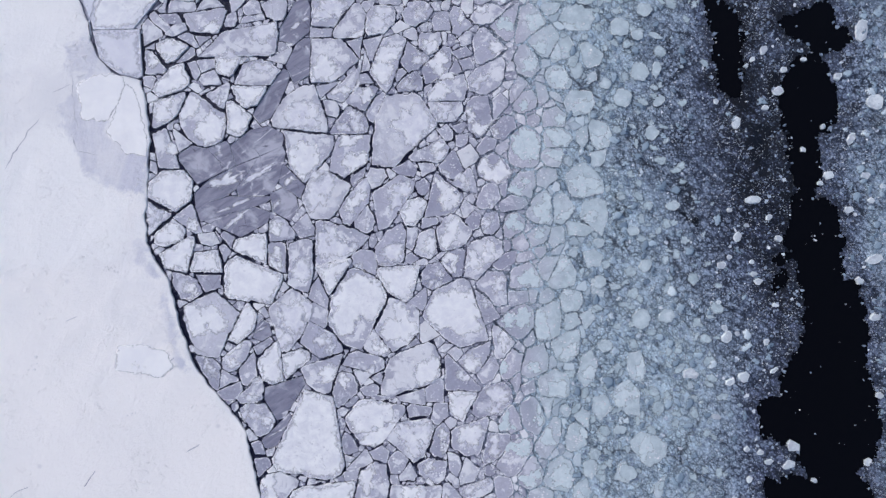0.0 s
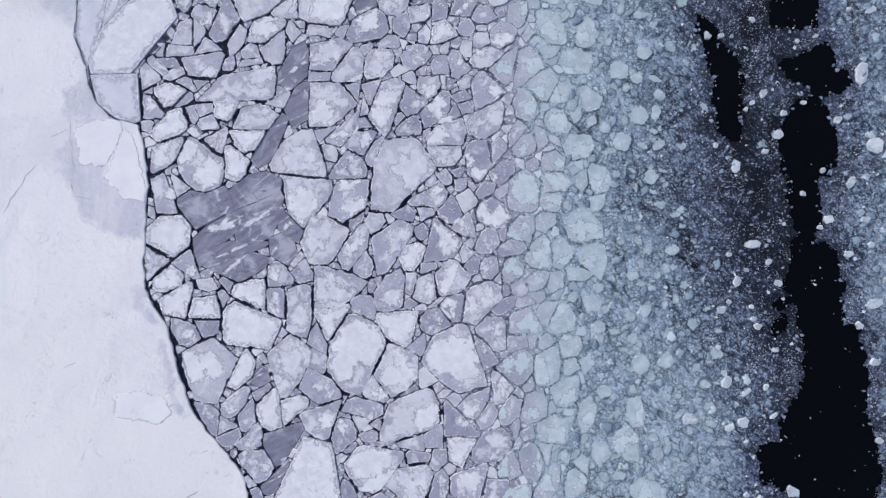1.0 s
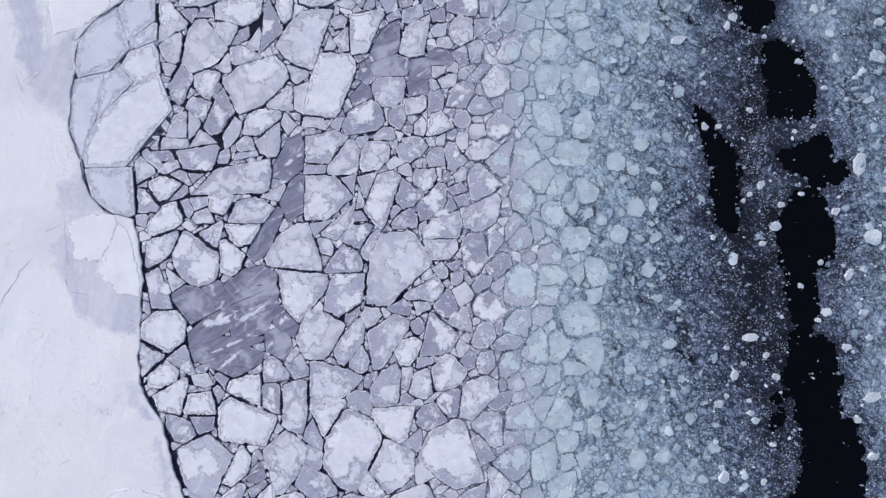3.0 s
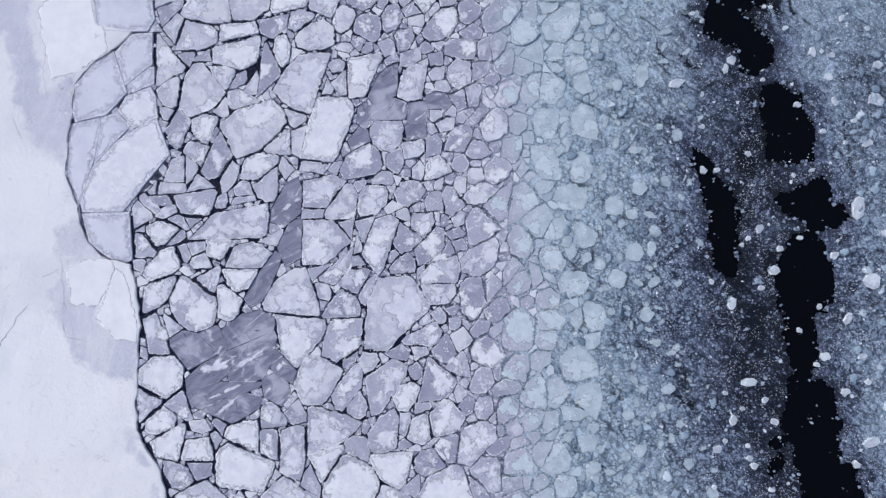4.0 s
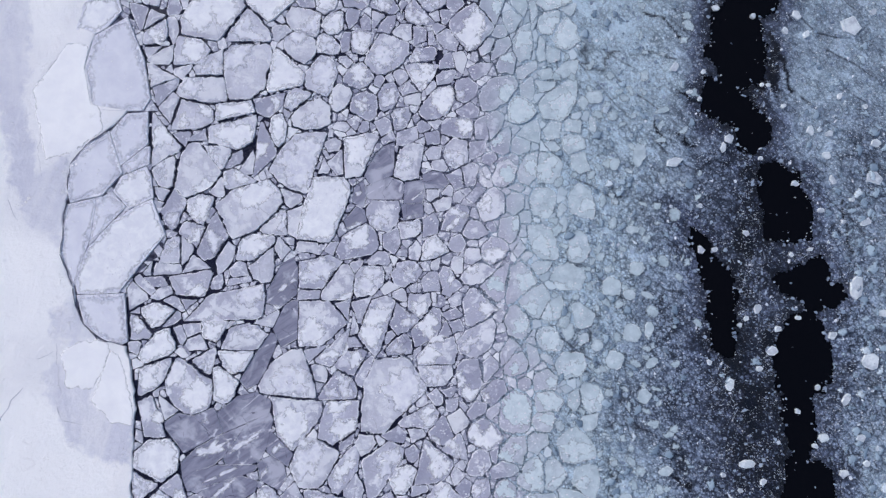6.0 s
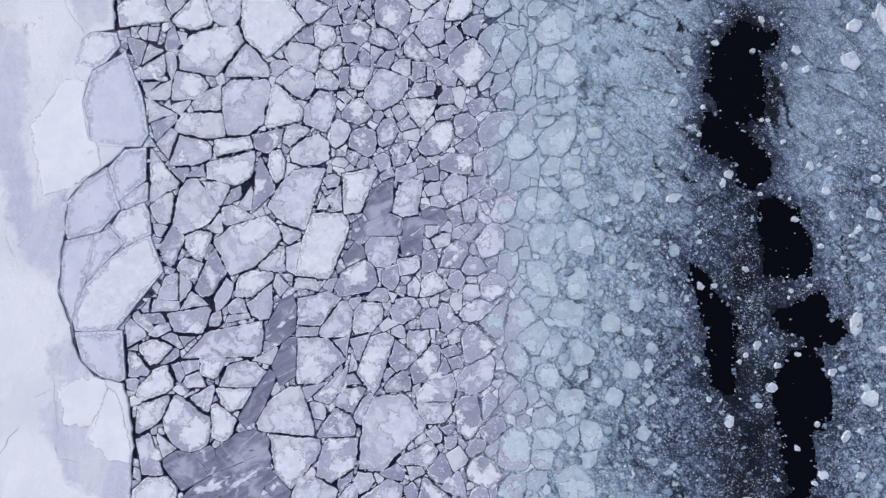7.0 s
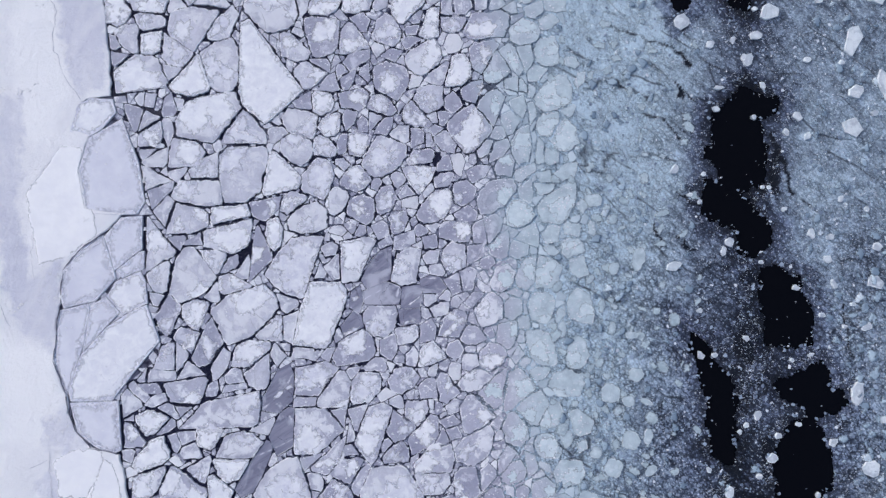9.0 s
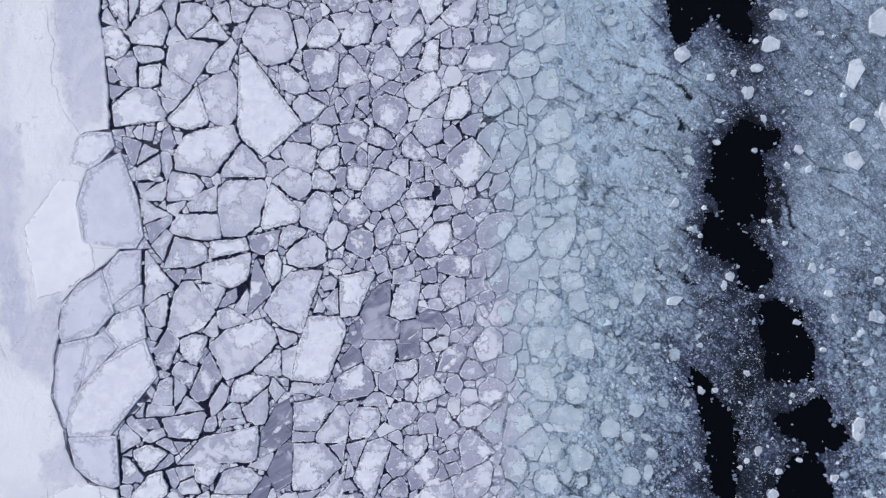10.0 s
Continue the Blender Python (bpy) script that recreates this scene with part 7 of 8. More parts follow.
floe(13.7, 62.2, "pale", -169, 1.80, -111, 1.87, -64, 1.54, -15, 1.77, 47, 2.04, 108, 1.87, 156, 1.41)
floe(17.7, 63.0, "soaked", -177, 1.55, -108, 2.11, -55, 1.78, -3, 1.36, 107, 2.23, 145, 1.36)
floe(21.3, 63.1, "soaked", -90, 2.60, -40, 1.80, -15, 1.77, 45, 2.18, 81, 2.49, 169, 1.71, 180, 1.73)
floe(22.0, 69.8, "soaked", -155, 1.29, -75, 1.18, -9, 1.09, 81, 1.22, 131, 0.92)
floe(25.3, 67.5, "soaked", -172, 1.25, -131, 1.51, -68, 1.32, 21, 1.80, 81, 1.36, 121, 1.46)
floe(26.5, 64.1, "soaked", -174, 1.06, -128, 1.00, -69, 1.41, 15, 1.15, 104, 1.48)
floe(11.3, 57.1, "pale", -166, 1.92, -156, 1.99, -81, 2.30, -55, 2.18, -0, 2.34, 54, 2.46, 104, 2.34, 142, 2.27)
floe(20.3, 57.7, "soaked", -170, 1.93, -96, 2.51, -42, 1.96, -7, 1.73, 45, 2.19, 98, 2.30, 158, 1.95)
floe(26.8, 57.4, "soaked", -164, 1.94, -114, 2.03, -100, 2.22, -8, 2.08, 17, 1.83, 59, 2.36, 137, 2.35, 164, 1.99)
floe(20.1, 50.8, "soaked", -175, 1.97, -166, 1.84, -132, 2.00, -83, 2.97, 4, 2.18, 12, 2.09, 68, 2.33, 100, 2.81)
floe(26.2, 49.7, "soaked", -141, 2.05, -72, 2.22, -27, 1.68, 12, 1.71, 56, 2.37, 148, 1.59, 167, 1.43)
floe(14.6, 52.7, "soaked", -124, 1.88, -60, 1.59, -18, 1.05, 6, 1.35, 101, 2.01, 170, 1.53)
floe(11.9, 49.3, "pale", -172, 2.01, -124, 1.99, -64, 1.66, -29, 1.80, 27, 2.06, 84, 1.87, 136, 1.67)
floe(8.5, 52.7, "pale", -129, 1.37, -90, 1.09, -64, 1.24, 42, 1.33, 90, 1.34, 151, 1.38)
floe(8.1, 48.4, "pale", -102, 1.09, -48, 1.02, 13, 1.17, 86, 1.04, 142, 1.00, 180, 1.09)
floe(5.3, 54.5, "grey", -98, 1.71, -94, 1.69, -27, 1.65, -12, 1.73, 78, 2.31, 123, 1.97, 169, 2.30)
floe(8.9, 58.6, "grey", -125, 0.98, -81, 0.72, -18, 0.83, 81, 1.06, 139, 0.69)
floe(5.6, 46.8, "white", -170, 0.75, -82, 1.04, -6, 0.74, 80, 1.12, 159, 0.70)
floe(19.8, 46.5, "soaked", -162, 1.16, -72, 0.85, -33, 0.87, 82, 0.98, 117, 0.81)
floe(5.7, 50.5, "pale", -96, 1.07, -37, 0.97, 28, 1.07, 108, 0.98, 164, 1.03)
floe(15.4, 57.3, "soaked", -120, 1.53, -57, 1.32, -0, 1.28, 72, 1.48, 129, 1.33, 180, 1.28)
floe(-50.9, 49.6, "white_slab", -166, 7.78, -92, 7.18, -38, 5.50, -28, 6.21, 21, 8.38, 117, 4.78, 123, 4.15, 140, 3.77, 151, 4.15, 164, 5.17)
floe(-52.1, 37.8, "slab", -164, 3.76, -125, 2.70, -117, 2.75, -65, 4.05, -2, 2.86, 8, 3.13, 92, 4.31)
floe(-50.7, 80.9, "slab", -169, 6.24, -87, 7.52, -30, 6.36, 8, 3.43, 10, 3.31, 22, 3.65, 25, 4.01, 121, 7.13, 166, 5.87)
floe(-55.1, 90.0, "white_slab", -102, 3.32, -40, 2.31, 17, 3.32, 87, 2.29, 118, 2.28, 166, 2.60)
floe(-49.7, 68.4, "slab", -173, 2.47, -157, 3.08, -51, 2.80, 4, 3.16, 95, 3.73, 139, 2.56)
floe(-48.3, 60.3, "white_slab", -134, 3.40, -65, 2.79, 6, 2.58, 28, 2.85, 113, 2.51, 152, 2.49)
floe(-55.9, 62.8, "slab", -163, 4.25, -73, 4.13, -41, 3.79, 18, 5.20, 120, 4.01, 146, 2.98, 175, 3.32)
floe(-57.7, 52.4, "slab", -156, 3.86, -17, 2.22, -10, 1.96, 16, 3.62, 104, 4.98, 168, 2.48, 179, 2.33)
floe(-53.2, 55.7, "slab", -44, 1.67, -42, 1.60, 43, 3.25, 117, 2.33, 144, 1.77, 172, 1.86)
floe(-47.8, 64.6, "slab", -139, 2.35, -62, 1.16, 1, 1.59, 100, 1.60, 134, 0.93)


def outward(poly):
    out = []
    for (ax, ay), (bx, by) in zip(poly, poly[1:] + poly[:1]):
        l = math.hypot(bx - ax, by - ay)
        if l > 1e-4:
            out.append(((by - ay) / l, -(bx - ax) / l, ((by - ay) * ax - (bx - ax) * ay) / l))
    return out


def part_floes():
    """Leave a crack between neighbours: cut both along the side that parts them best."""
    for i in range(len(PIECES)):
        for j in range(i):
            pi, pj = PIECES[i][0], PIECES[j][0]
            if min(p[0] for p in pi) > max(p[0] for p in pj) + 0.4 or min(p[0] for p in pj) > max(p[0] for p in pi) + 0.4:
                continue
            if min(p[1] for p in pi) > max(p[1] for p in pj) + 0.4 or min(p[1] for p in pj) > max(p[1] for p in pi) + 0.4:
                continue
            best = None
            for flip, a, b in ((1, pi, pj), (-1, pj, pi)):
                for nx, ny, d in outward(a):
                    s = min(nx * x + ny * y for x, y in b) - d
                    if best is None or s > best[0]:
                        best = (s, flip, nx, ny, d)
            s, flip, nx, ny, d = best
            chance = lattice(np.array([i]), np.array([j]), 3)[0]
            gap = -0.1 + 0.55 * chance ** 2 if min(p[0] for p in pi) < -24 else -0.1 + 0.42 * chance ** 3
            if PIECES[i][1].endswith("slab") or PIECES[j][1].endswith("slab"):
                gap = 0.05 if PIECES[i][1].endswith("slab") and PIECES[j][1].endswith("slab") else 0.3
            if "thin" in (PIECES[i][1], PIECES[j][1]):
                gap = -0.06 if PIECES[i][1] == PIECES[j][1] else 0.05
            if s < gap:
                mid = d + s / 2
                first, second = cut(pi if flip > 0 else pj, (nx, ny), mid - gap / 2), cut(pj if flip > 0 else pi, (-nx, -ny), -mid - gap / 2)
                PIECES[i][0], PIECES[j][0] = (first, second) if flip > 0 else (second, first)
                if len(first) < 3 or len(second) < 3:
                    PIECES[i][0] = pi if len(PIECES[i][0]) < 3 else PIECES[i][0]
                    PIECES[j][0] = pj if len(PIECES[j][0]) < 3 else PIECES[j][0]


part_floes()


def clip_to_shore(poly, x, y, size, gap):
    for k in range(len(EDGE) - 1):
        (y0, x0), (y1, x1) = EDGE[k], EDGE[k + 1]
        dx, dy = x1 - x0, y1 - y0
        s = max(0, min(1, ((x - x0) * dx + (y - y0) * dy) / (dx * dx + dy * dy)))
        if math.hypot(x - x0 - s * dx, y - y0 - s * dy) > size * 1.4:
            continue
        l = math.hypot(dx, dy)
        n = (-dy / l, dx / l)
        d = n[0] * x0 + n[1] * y0
        inside = n[0] * x + n[1] * y - d
        if inside > 0:
            n, d, inside = (-n[0], -n[1]), -d, -inside
        if -inside > 0.25 * size:
            poly = cut(poly, n, d - gap)
    return poly


for piece in PIECES:
    if not piece[1].endswith("slab"):
        mx, my = middle(piece[0])
        piece[0] = clip_to_shore(piece[0], mx, my, math.sqrt(area(piece[0])) * 0.6, 0.12)
PIECES = [p for p in PIECES if len(p[0]) >= 3 and area(p[0]) > 0.25]
PIECES = [p for p in PIECES if area(p[0]) > 7 or not any(math.hypot(middle(p[0])[0] - hx, middle(p[0])[1] - hy) < hr for hx, hy, hr in HOLES if hr > 0.8)]


# ---- smaller pieces fill what is left between the floes ----
GRID = {}
WALLS = []


def register(poly):
    k = len(WALLS)
    edges = []
    for (ax, ay), (bx, by) in zip(poly, poly[1:] + poly[:1]):
        l = math.hypot(bx - ax, by - ay)
        if l > 1e-6:
            edges.append(((by - ay) / l, -(bx - ax) / l, ((by - ay) * ax - (bx - ax) * ay) / l))
    WALLS.append(np.array(edges))
    xs, ys = [p[0] for p in poly], [p[1] for p in poly]
    for gx in range(int((min(xs) - 1.5) // 2), int((max(xs) + 1.5) // 2) + 1):
        for gy in range(int((min(ys) - 1.5) // 2), int((max(ys) + 1.5) // 2) + 1):
            GRID.setdefault((gx, gy), []).append(k)


for poly, _ in PIECES:
    register(poly)

FILL = []
def fill(tries, least, most, gap, x0, x1, y0, y1, keep):
    for _ in range(tries):
        x, y = random.uniform(x0, x1), random.uniform(y0, y1)
        if x < np.interp(y, EDGE_Y, EDGE_X) + least + 0.3 or not keep(x, y):
            continue
        size = most * random.uniform(0.75, 1.0)
        if any(math.hypot(x - hx, y - hy) < hr + least for hx, hy, hr in HOLES):
            continue
        planes, ok = [], True
        span = range(-int(size // 2) - 1, int(size // 2) + 2) if size > 2 else (0,)
        near = set()
        for gx in span:
            for gy in span:
                near.update(GRID.get((int(x // 2) + gx, int(y // 2) + gy), ()))
        for k in near:
            e = WALLS[k]
            d = e[:, 0] * x + e[:, 1] * y - e[:, 2]
            m = int(d.argmax())
            if d[m] < least + gap:
                ok = False
                break
            if d[m] < size * 1.3:
                planes.append((-e[m, 0], -e[m, 1], -e[m, 2] - gap))
        if not ok:
            continue
        poly = cap(x, y, size, size * random.uniform(0.45, 1.0), random.uniform(0, 3.1), 1.2, random.choice((3, 4, 4, 5) if size < 0.8 else (4, 5, 6)))
        for nx, ny, d in planes:
            poly = cut(poly, (nx, ny), d)
            if len(poly) < 3:
                break
        if len(poly) >= 3 and size > 0.5:
            poly = clip_to_shore(poly, x, y, size, 0.15)
        if len(poly) >= 3 and area(poly) > least * least * 1.5:
            FILL.append((poly, x, y))
            register(poly)


def beyond(x, y):
    return not SEEN[0] < y < SEEN[1]


def sparse(x, y):
    return (x > -32 or random.random() < 0.1) and pack(x, y)


def pack(x, y):
    return random.random() < min(1, max(0.0, (25 + 16 * (float(fbm(x, y, 7.0, 91, 3)) - 0.5) - x) / 11))


fill(500, 1.6, 4.2, 0.12, -50, 26, NEAR, FAR, beyond)
fill(3500, 0.9, 2.4, 0.08, -64, 27, NEAR, FAR, pack)


def free_ground(step=0.25):
    """Places not yet under ice, the widest gaps first."""
    xs, ys = np.arange(-64, 33, step), np.arange(SEEN[0] - 4, SEEN[1] + 4, step)
    free = xs[None, :] > np.interp(ys, EDGE_Y, EDGE_X)[:, None] + 0.4
    for poly in [p for p, _ in PIECES] + [p[0] for p in FILL]:
        lo, hi = np.min(poly, 0), np.max(poly, 0)
        i0, i1 = np.searchsorted(xs, (lo[0], hi[0]))
        j0, j1 = np.searchsorted(ys, (lo[1], hi[1]))
        X, Y = np.meshgrid(xs[i0:i1], ys[j0:j1])
        inside = np.ones(X.shape, bool)
        for nx, ny, d in outward(poly):
            inside &= nx * X + ny * Y < d
        free[j0:j1, i0:i1] &= ~inside
    depth, f = free.astype(int), free
    for _ in range(8):
        g = f.copy()
        g[1:] &= f[:-1]
        g[:-1] &= f[1:]
        g[:, 1:] &= f[:, :-1]
        g[:, :-1] &= f[:, 1:]
        f = g
        depth += f
    j, i = np.nonzero(depth)
    order = np.argsort(-depth[j, i] + rng.random(len(j)) * 0.9)
    return [(xs[i[k]] + rng.uniform(-0.1, 0.1), ys[j[k]] + rng.uniform(-0.1, 0.1), depth[j[k], i[k]] * step) for k in order]


for x, y, deep in free_ground():
    if pack(x, y) and random.random() < (0.3 if deep < 0.3 else 0.5) + 0.3 * min(1, max(0, (x + 30) / 25)):
        size = min(1.6, deep * random.uniform(1.2, 2.2) + 0.12)
        fill(1, 0.1, size, random.choice((-0.02, 0.02, 0.07)), x, x, y, y, sparse if deep < 0.3 else pack)

FLOE_TEXT = {
    "white": "thick angular ice floe under bright white snow",
    "light": "angular whitish ice floe dusted with snow",
    "pale": "angular pale ice floe with patches of thin snow",
    "grey": "angular bare grey-violet ice floe with little snow",
    "soaked": "rounded pale blue-green ice floe soaked by slush",
    "slab": "large pale slab cracked off the fast ice",
    "white_slab": "large snow-white slab cracked off the fast ice",
}
TOPS = []  # where snow lumps may lie: outline, height


def holder(name, x, y):
    ob = new(name)
    ob.empty_display_size, ob.location = 0.5, (x, y, 0)
    return ob


def thin_sheet(poly, k):
    cx, cy = middle(poly)
    ring = broken_edge(poly, 0.3, 0.05, k)
    ob = holder("thin_ice_sheet", cx, cy)
    v, f, e = slab(ring, (cx, cy), 0.07 + 0.02 * random.random(), -0.1, 0.05, 0.02, k)
    body = part("sheet", v, f, THIN, ob, inset=e)
    # low pale ridges where the sheet has ridden up on its neighbour
    m = len(ring)
    for _ in range(2):
        start, count = int(random.random() * m), int(m * random.uniform(0.15, 0.35))
        idx = [(start + q) % m for q in range(count)]
        if count < 5:
            continue
        rv, rf = [], []
        for q, i in enumerate(idx):
            p = ring[i] - (cx, cy)
            w = 0.05 + 0.22 * np.clip(fbm(np.array([ring[i][0]]), np.array([ring[i][1]]), 1.0, 8, 3)[0] - 0.3, 0, 1)
            inn = p * (1 - w / (np.linalg.norm(p) + 1e-6))
            rv += [(p[0], p[1], 0.04), ((p[0] + inn[0]) / 2, (p[1] + inn[1]) / 2, 0.14), (inn[0], inn[1], 0.06)]
            if q:
                n = 3 * q
                rf += [(n - 2, n + 1, n, n - 3), (n - 1, n + 2, n + 1, n - 2)]
        part("ridge", rv, rf, FLOE_LOOKS["white"], ob, "low broken pale ridge of rafted ice")
    if random.random() < 0.5:
        big = math.sqrt(area(poly))
        ox, oy = random.gauss(0, big * 0.15), random.gauss(0, big * 0.15)
        r = ragged(ox, oy, big * random.uniform(0.7, 1.3), big * random.uniform(0.16, 0.42), random.gauss(34, 6), k * 5 + 2, 80, 0.7)
        snow_sheet("snow_patch", kept_inside(r, poly, cx, cy, 0.98), (ox, oy), (cx, cy), 0.085, THIN_SNOW, body, k)
    return tagged(ob, "thin smooth grey-violet young ice with streaks", "young ice", "thin ice between the floes")


def kept_inside(ring, poly, cx, cy, most):
    """Draw the points of a ring, given about the middle, in to where the floe still carries them."""
    over = np.full(len(ring), 1e-6)
    for nx, ny, d in outward(poly):
        over = np.maximum(over, (ring[:, 0] * nx + ring[:, 1] * ny) / max(0.05, d - nx * cx - ny * cy))
    return ring * np.minimum(1, most / over)[:, None]


def snow_sheet(name, ring, centre, about, top, material, parent, k):
    """A thin, low sheet of snow on a floe."""
    n, c = len(ring), np.array(centre)
    sv, sf, inset = [], [], []
    away = np.linalg.norm(ring - c, axis=1)
    for g, h in ((1.0, 0.0), (0.93, 0.004), (0.75, 0.006), (0.4, 0.008)):
        inset += (away * (1 - g)).tolist()
        p = c + (ring - c) * g
        z = top + h + 0.012 + (fbm(p[:, 0] + about[0], p[:, 1] + about[1], 2.2, k, 3) - 0.5) * 0.02
        sv += [tuple(q) for q in np.column_stack([p, z])]
    for q in range(3):
        sf += [(q * n + i, q * n + (i + 1) % n, (q + 1) * n + (i + 1) % n, (q + 1) * n + i) for i in range(n)]
    sf.append(tuple(range(3 * n, 4 * n)))
    part(name, sv, sf, material, parent, "thin wind-blown white snow", False, inset)


def build_floe(poly, style, k):
    cx, cy = middle(poly)
    big = math.sqrt(area(poly))
    mat = FLOE_LOOKS["slab" if style.endswith("slab") else style]
    ring = broken_edge(poly, 0.16, 0.05 if style.endswith("slab") else 0.24 if big > 3 else 0.17, k)
    top = {"white": 0.34, "light": 0.3, "pale": 0.26, "grey": 0.2, "soaked": 0.16, "slab": 0.30, "white_slab": 0.33}[style] + random.uniform(-0.04, 0.05)
    v, f, e = slab(ring, (cx, cy), top, -0.25, 0.05, 0.02, k)
    ob = holder("ice_floe", cx, cy)
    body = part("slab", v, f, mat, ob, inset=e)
    TOPS.append((poly, cx, cy, top))
    share = {"white": 0.95, "light": 0.7, "pale": 0.62, "grey": 0.3, "soaked": 0.2, "slab": 0.6, "white_slab": 1.0}[style]
    snow = SNOW_SOAKED if cx > 12 else FLOE_SNOW if share > 0.9 else random.choice((THIN_SNOW, FLOE_SNOW))
    snow = SLAB_SNOW if style == "slab" else snow
    if big > 2.2 and (share > 0.9 or style == "slab"):
        # wind-packed snow over nearly the whole floe
        r = broken_edge([(cx + (x - cx) * 0.99, cy + (y - cy) * 0.99) for x, y in poly], 0.3, 0.2, k + 70) - (cx, cy)
        snow_sheet("snow_cover", r, (0, 0), (cx, cy), top, snow, body, k)
    elif big > 2.2:
        for q in range(random.choice((1, 2, 2, 3)) if random.random() < share + 0.25 else 1):
            ox, oy = random.gauss(0, big * 0.24), random.gauss(0, big * 0.24)
            r = ragged(ox, oy, big * random.uniform(0.6, 1.25), big * random.uniform(0.4, 0.9), random.uniform(0, 180), k * 3 + q, 110, 0.45)
            snow_sheet("snow_patch", kept_inside(r, poly, cx, cy, 0.98), (ox, oy), (cx, cy), top, snow, body, k)
    return tagged(ob, FLOE_TEXT[style], "ice floe", "slabs along the fast ice" if style.endswith("slab") else "pack of ice floes")


FRAGMENT_TEXT = {
    "white": "small snow-white ice fragment wedged between floes",
    "light": "small whitish ice fragment wedged between floes",
    "pale": "small pale ice fragment wedged between floes",
    "grey": "small grey ice fragment wedged between floes",
    "soaked": "small blue-green ice fragment lying in slush",
}


def build_fragment(poly, style, k):
    cx, cy = middle(poly)
    big = math.sqrt(area(poly))
    top = random.uniform(0.1, 0.26)
    v, f, e = slab(broken_edge(poly, max(0.25, big / 6), min(0.16, big * 0.08), k + 500), (cx, cy), top, -0.2, 0.04, 0.05, k)
    ob = new("ice_fragment", mesh_of("ice_fragment", v, f, FLOE_LOOKS[style], False, e))
    ob.location = (cx, cy, 0)
    tagged(ob, FRAGMENT_TEXT[style], "ice fragment", "ice fragments between the floes")
    if big > 1.5:
        TOPS.append((poly, cx, cy, top))


# the 290 largest floes, then 300 fragments; what is smaller is one pack of rubble
for k, (poly, style) in enumerate(p for p in PIECES if p[1] == "thin"):
    thin_sheet(poly, k)
thick = sorted((p for p in PIECES if p[1] != "thin"), key=lambda p: -area(p[0]) - (1000 if p[1].endswith("slab") else 0))
DULLER = {"white": "light", "light": "pale", "pale": "grey"}
for k, (poly, style) in enumerate(thick):
    mx, my = middle(poly)
    if 58 < my < 102 and -16 < mx < 18 and random.random() < 0.7:
        style = DULLER.get(style, style)  # wetter, barer ice in the middle of the pack
    if k < 290:
        build_floe(poly, style, k)
    else:
        build_fragment(poly, style, k)
FILL.sort(key=lambda f: -area(f[0]))
left = 300 - max(0, len(thick) - 290)
rv, rf, at = [], [], 0
for k, (poly, x, y) in enumerate(FILL):
    if SEEN[0] < y < SEEN[1] and left > 0:
        left -= 1
        build_fragment(poly, "soaked" if x > 12 else random.choice(("white", "light", "light", "pale", "grey")), k + 700)
        continue
    cx, cy = middle(poly)
    big = math.sqrt(area(poly))
    ring = broken_edge(poly, max(0.3, big / 4), min(0.1, big * 0.06), k + 500)
    top = random.uniform(0.06, 0.22)
    n = len(ring)
    c = np.array((cx, cy))
    for g, z in ((1.0, -0.15), (1.0, top - 0.04), (0.86, top)):
        rv += [(a, b, z) for a, b in c + (ring - c) * g]
    for q in range(2):
        rf += [(at + q * n + i, at + q * n + (i + 1) % n, at + (q + 1) * n + (i + 1) % n, at + (q + 1) * n + i) for i in range(n)]
    rf.append(tuple(range(at + 2 * n, at + 3 * n)))
    at += 3 * n
rubble = new("ice_rubble", mesh_of("ice_rubble", rv, rf, RUBBLE))
tagged(rubble, "small angular ice rubble packed between the floes", "ice rubble", kind="stuff")


# ---- slush and brash towards the open water ----
def build_slush():
    near_x, near_y = np.arange(-66, 96.1, 0.3), np.arange(NEAR, FAR + 0.1, 0.3)
    xs = np.concatenate([near_x, [110, 140, 200, 340, 700, 1500, 3000]])
    ys = np.concatenate([[-2500, -1200, -500, -220, -110, -70], near_y, [150, 190, 300, 600, 1300, 2500]])
    X, Y = np.meshgrid(xs, ys)
    c, pale = cover(X, np.clip(Y, NEAR, FAR))
    inside = (X < 96) & (Y > NEAR) & (Y < FAR)
    open_ = openness(X, Y)
    w = len(xs)
    Z = 0.02 + (fbm(X, Y, 1.1, 15, 3) - 0.5) * 0.05
    jx, jy = rng.uniform(-0.13, 0.13, X.shape) * inside, rng.uniform(-0.13, 0.13, X.shape) * inside
    verts = np.column_stack([(X + jx).ravel(), (Y + jy).ravel(), Z.ravel()])
    keep = (open_ > 0) | ~inside
    land = X < shore(np.clip(Y, NEAR, FAR)) - 1.5
    keep &= ~land
    ok = keep[:-1, :-1] & keep[1:, :-1] & keep[:-1, 1:] & keep[1:, 1:]
    i, j = np.nonzero(ok)
    a = i * w + j
    quads = np.column_stack([a, a + 1, a + w + 1, a + w])
    used = np.zeros(len(verts), bool)
    used[quads.ravel()] = True
    index = np.cumsum(used) - 1
    me = mesh_of("slush", verts[used].tolist(), index[quads].tolist(), SLUSH, True)
    for name, values in (("cover", c), ("pale", pale)):
        layer = me.attributes.new(name, "FLOAT", "POINT")
        layer.data.foreach_set("value", values.ravel()[used].astype(np.float32))
    ob = new("slush", me)
    tagged(ob, "refrozen grey-blue slush between broken ice and dark leads", "slush", kind="structure")


build_slush()


def on_floe(x, y):
    """Whether a floe already lies here."""
    for k in GRID.get((int(x // 2), int(y // 2)), ()):
        e = WALLS[k]
        if (e[:, 0] * x + e[:, 1] * y - e[:, 2]).max() < 0.1:
            return True
    return False


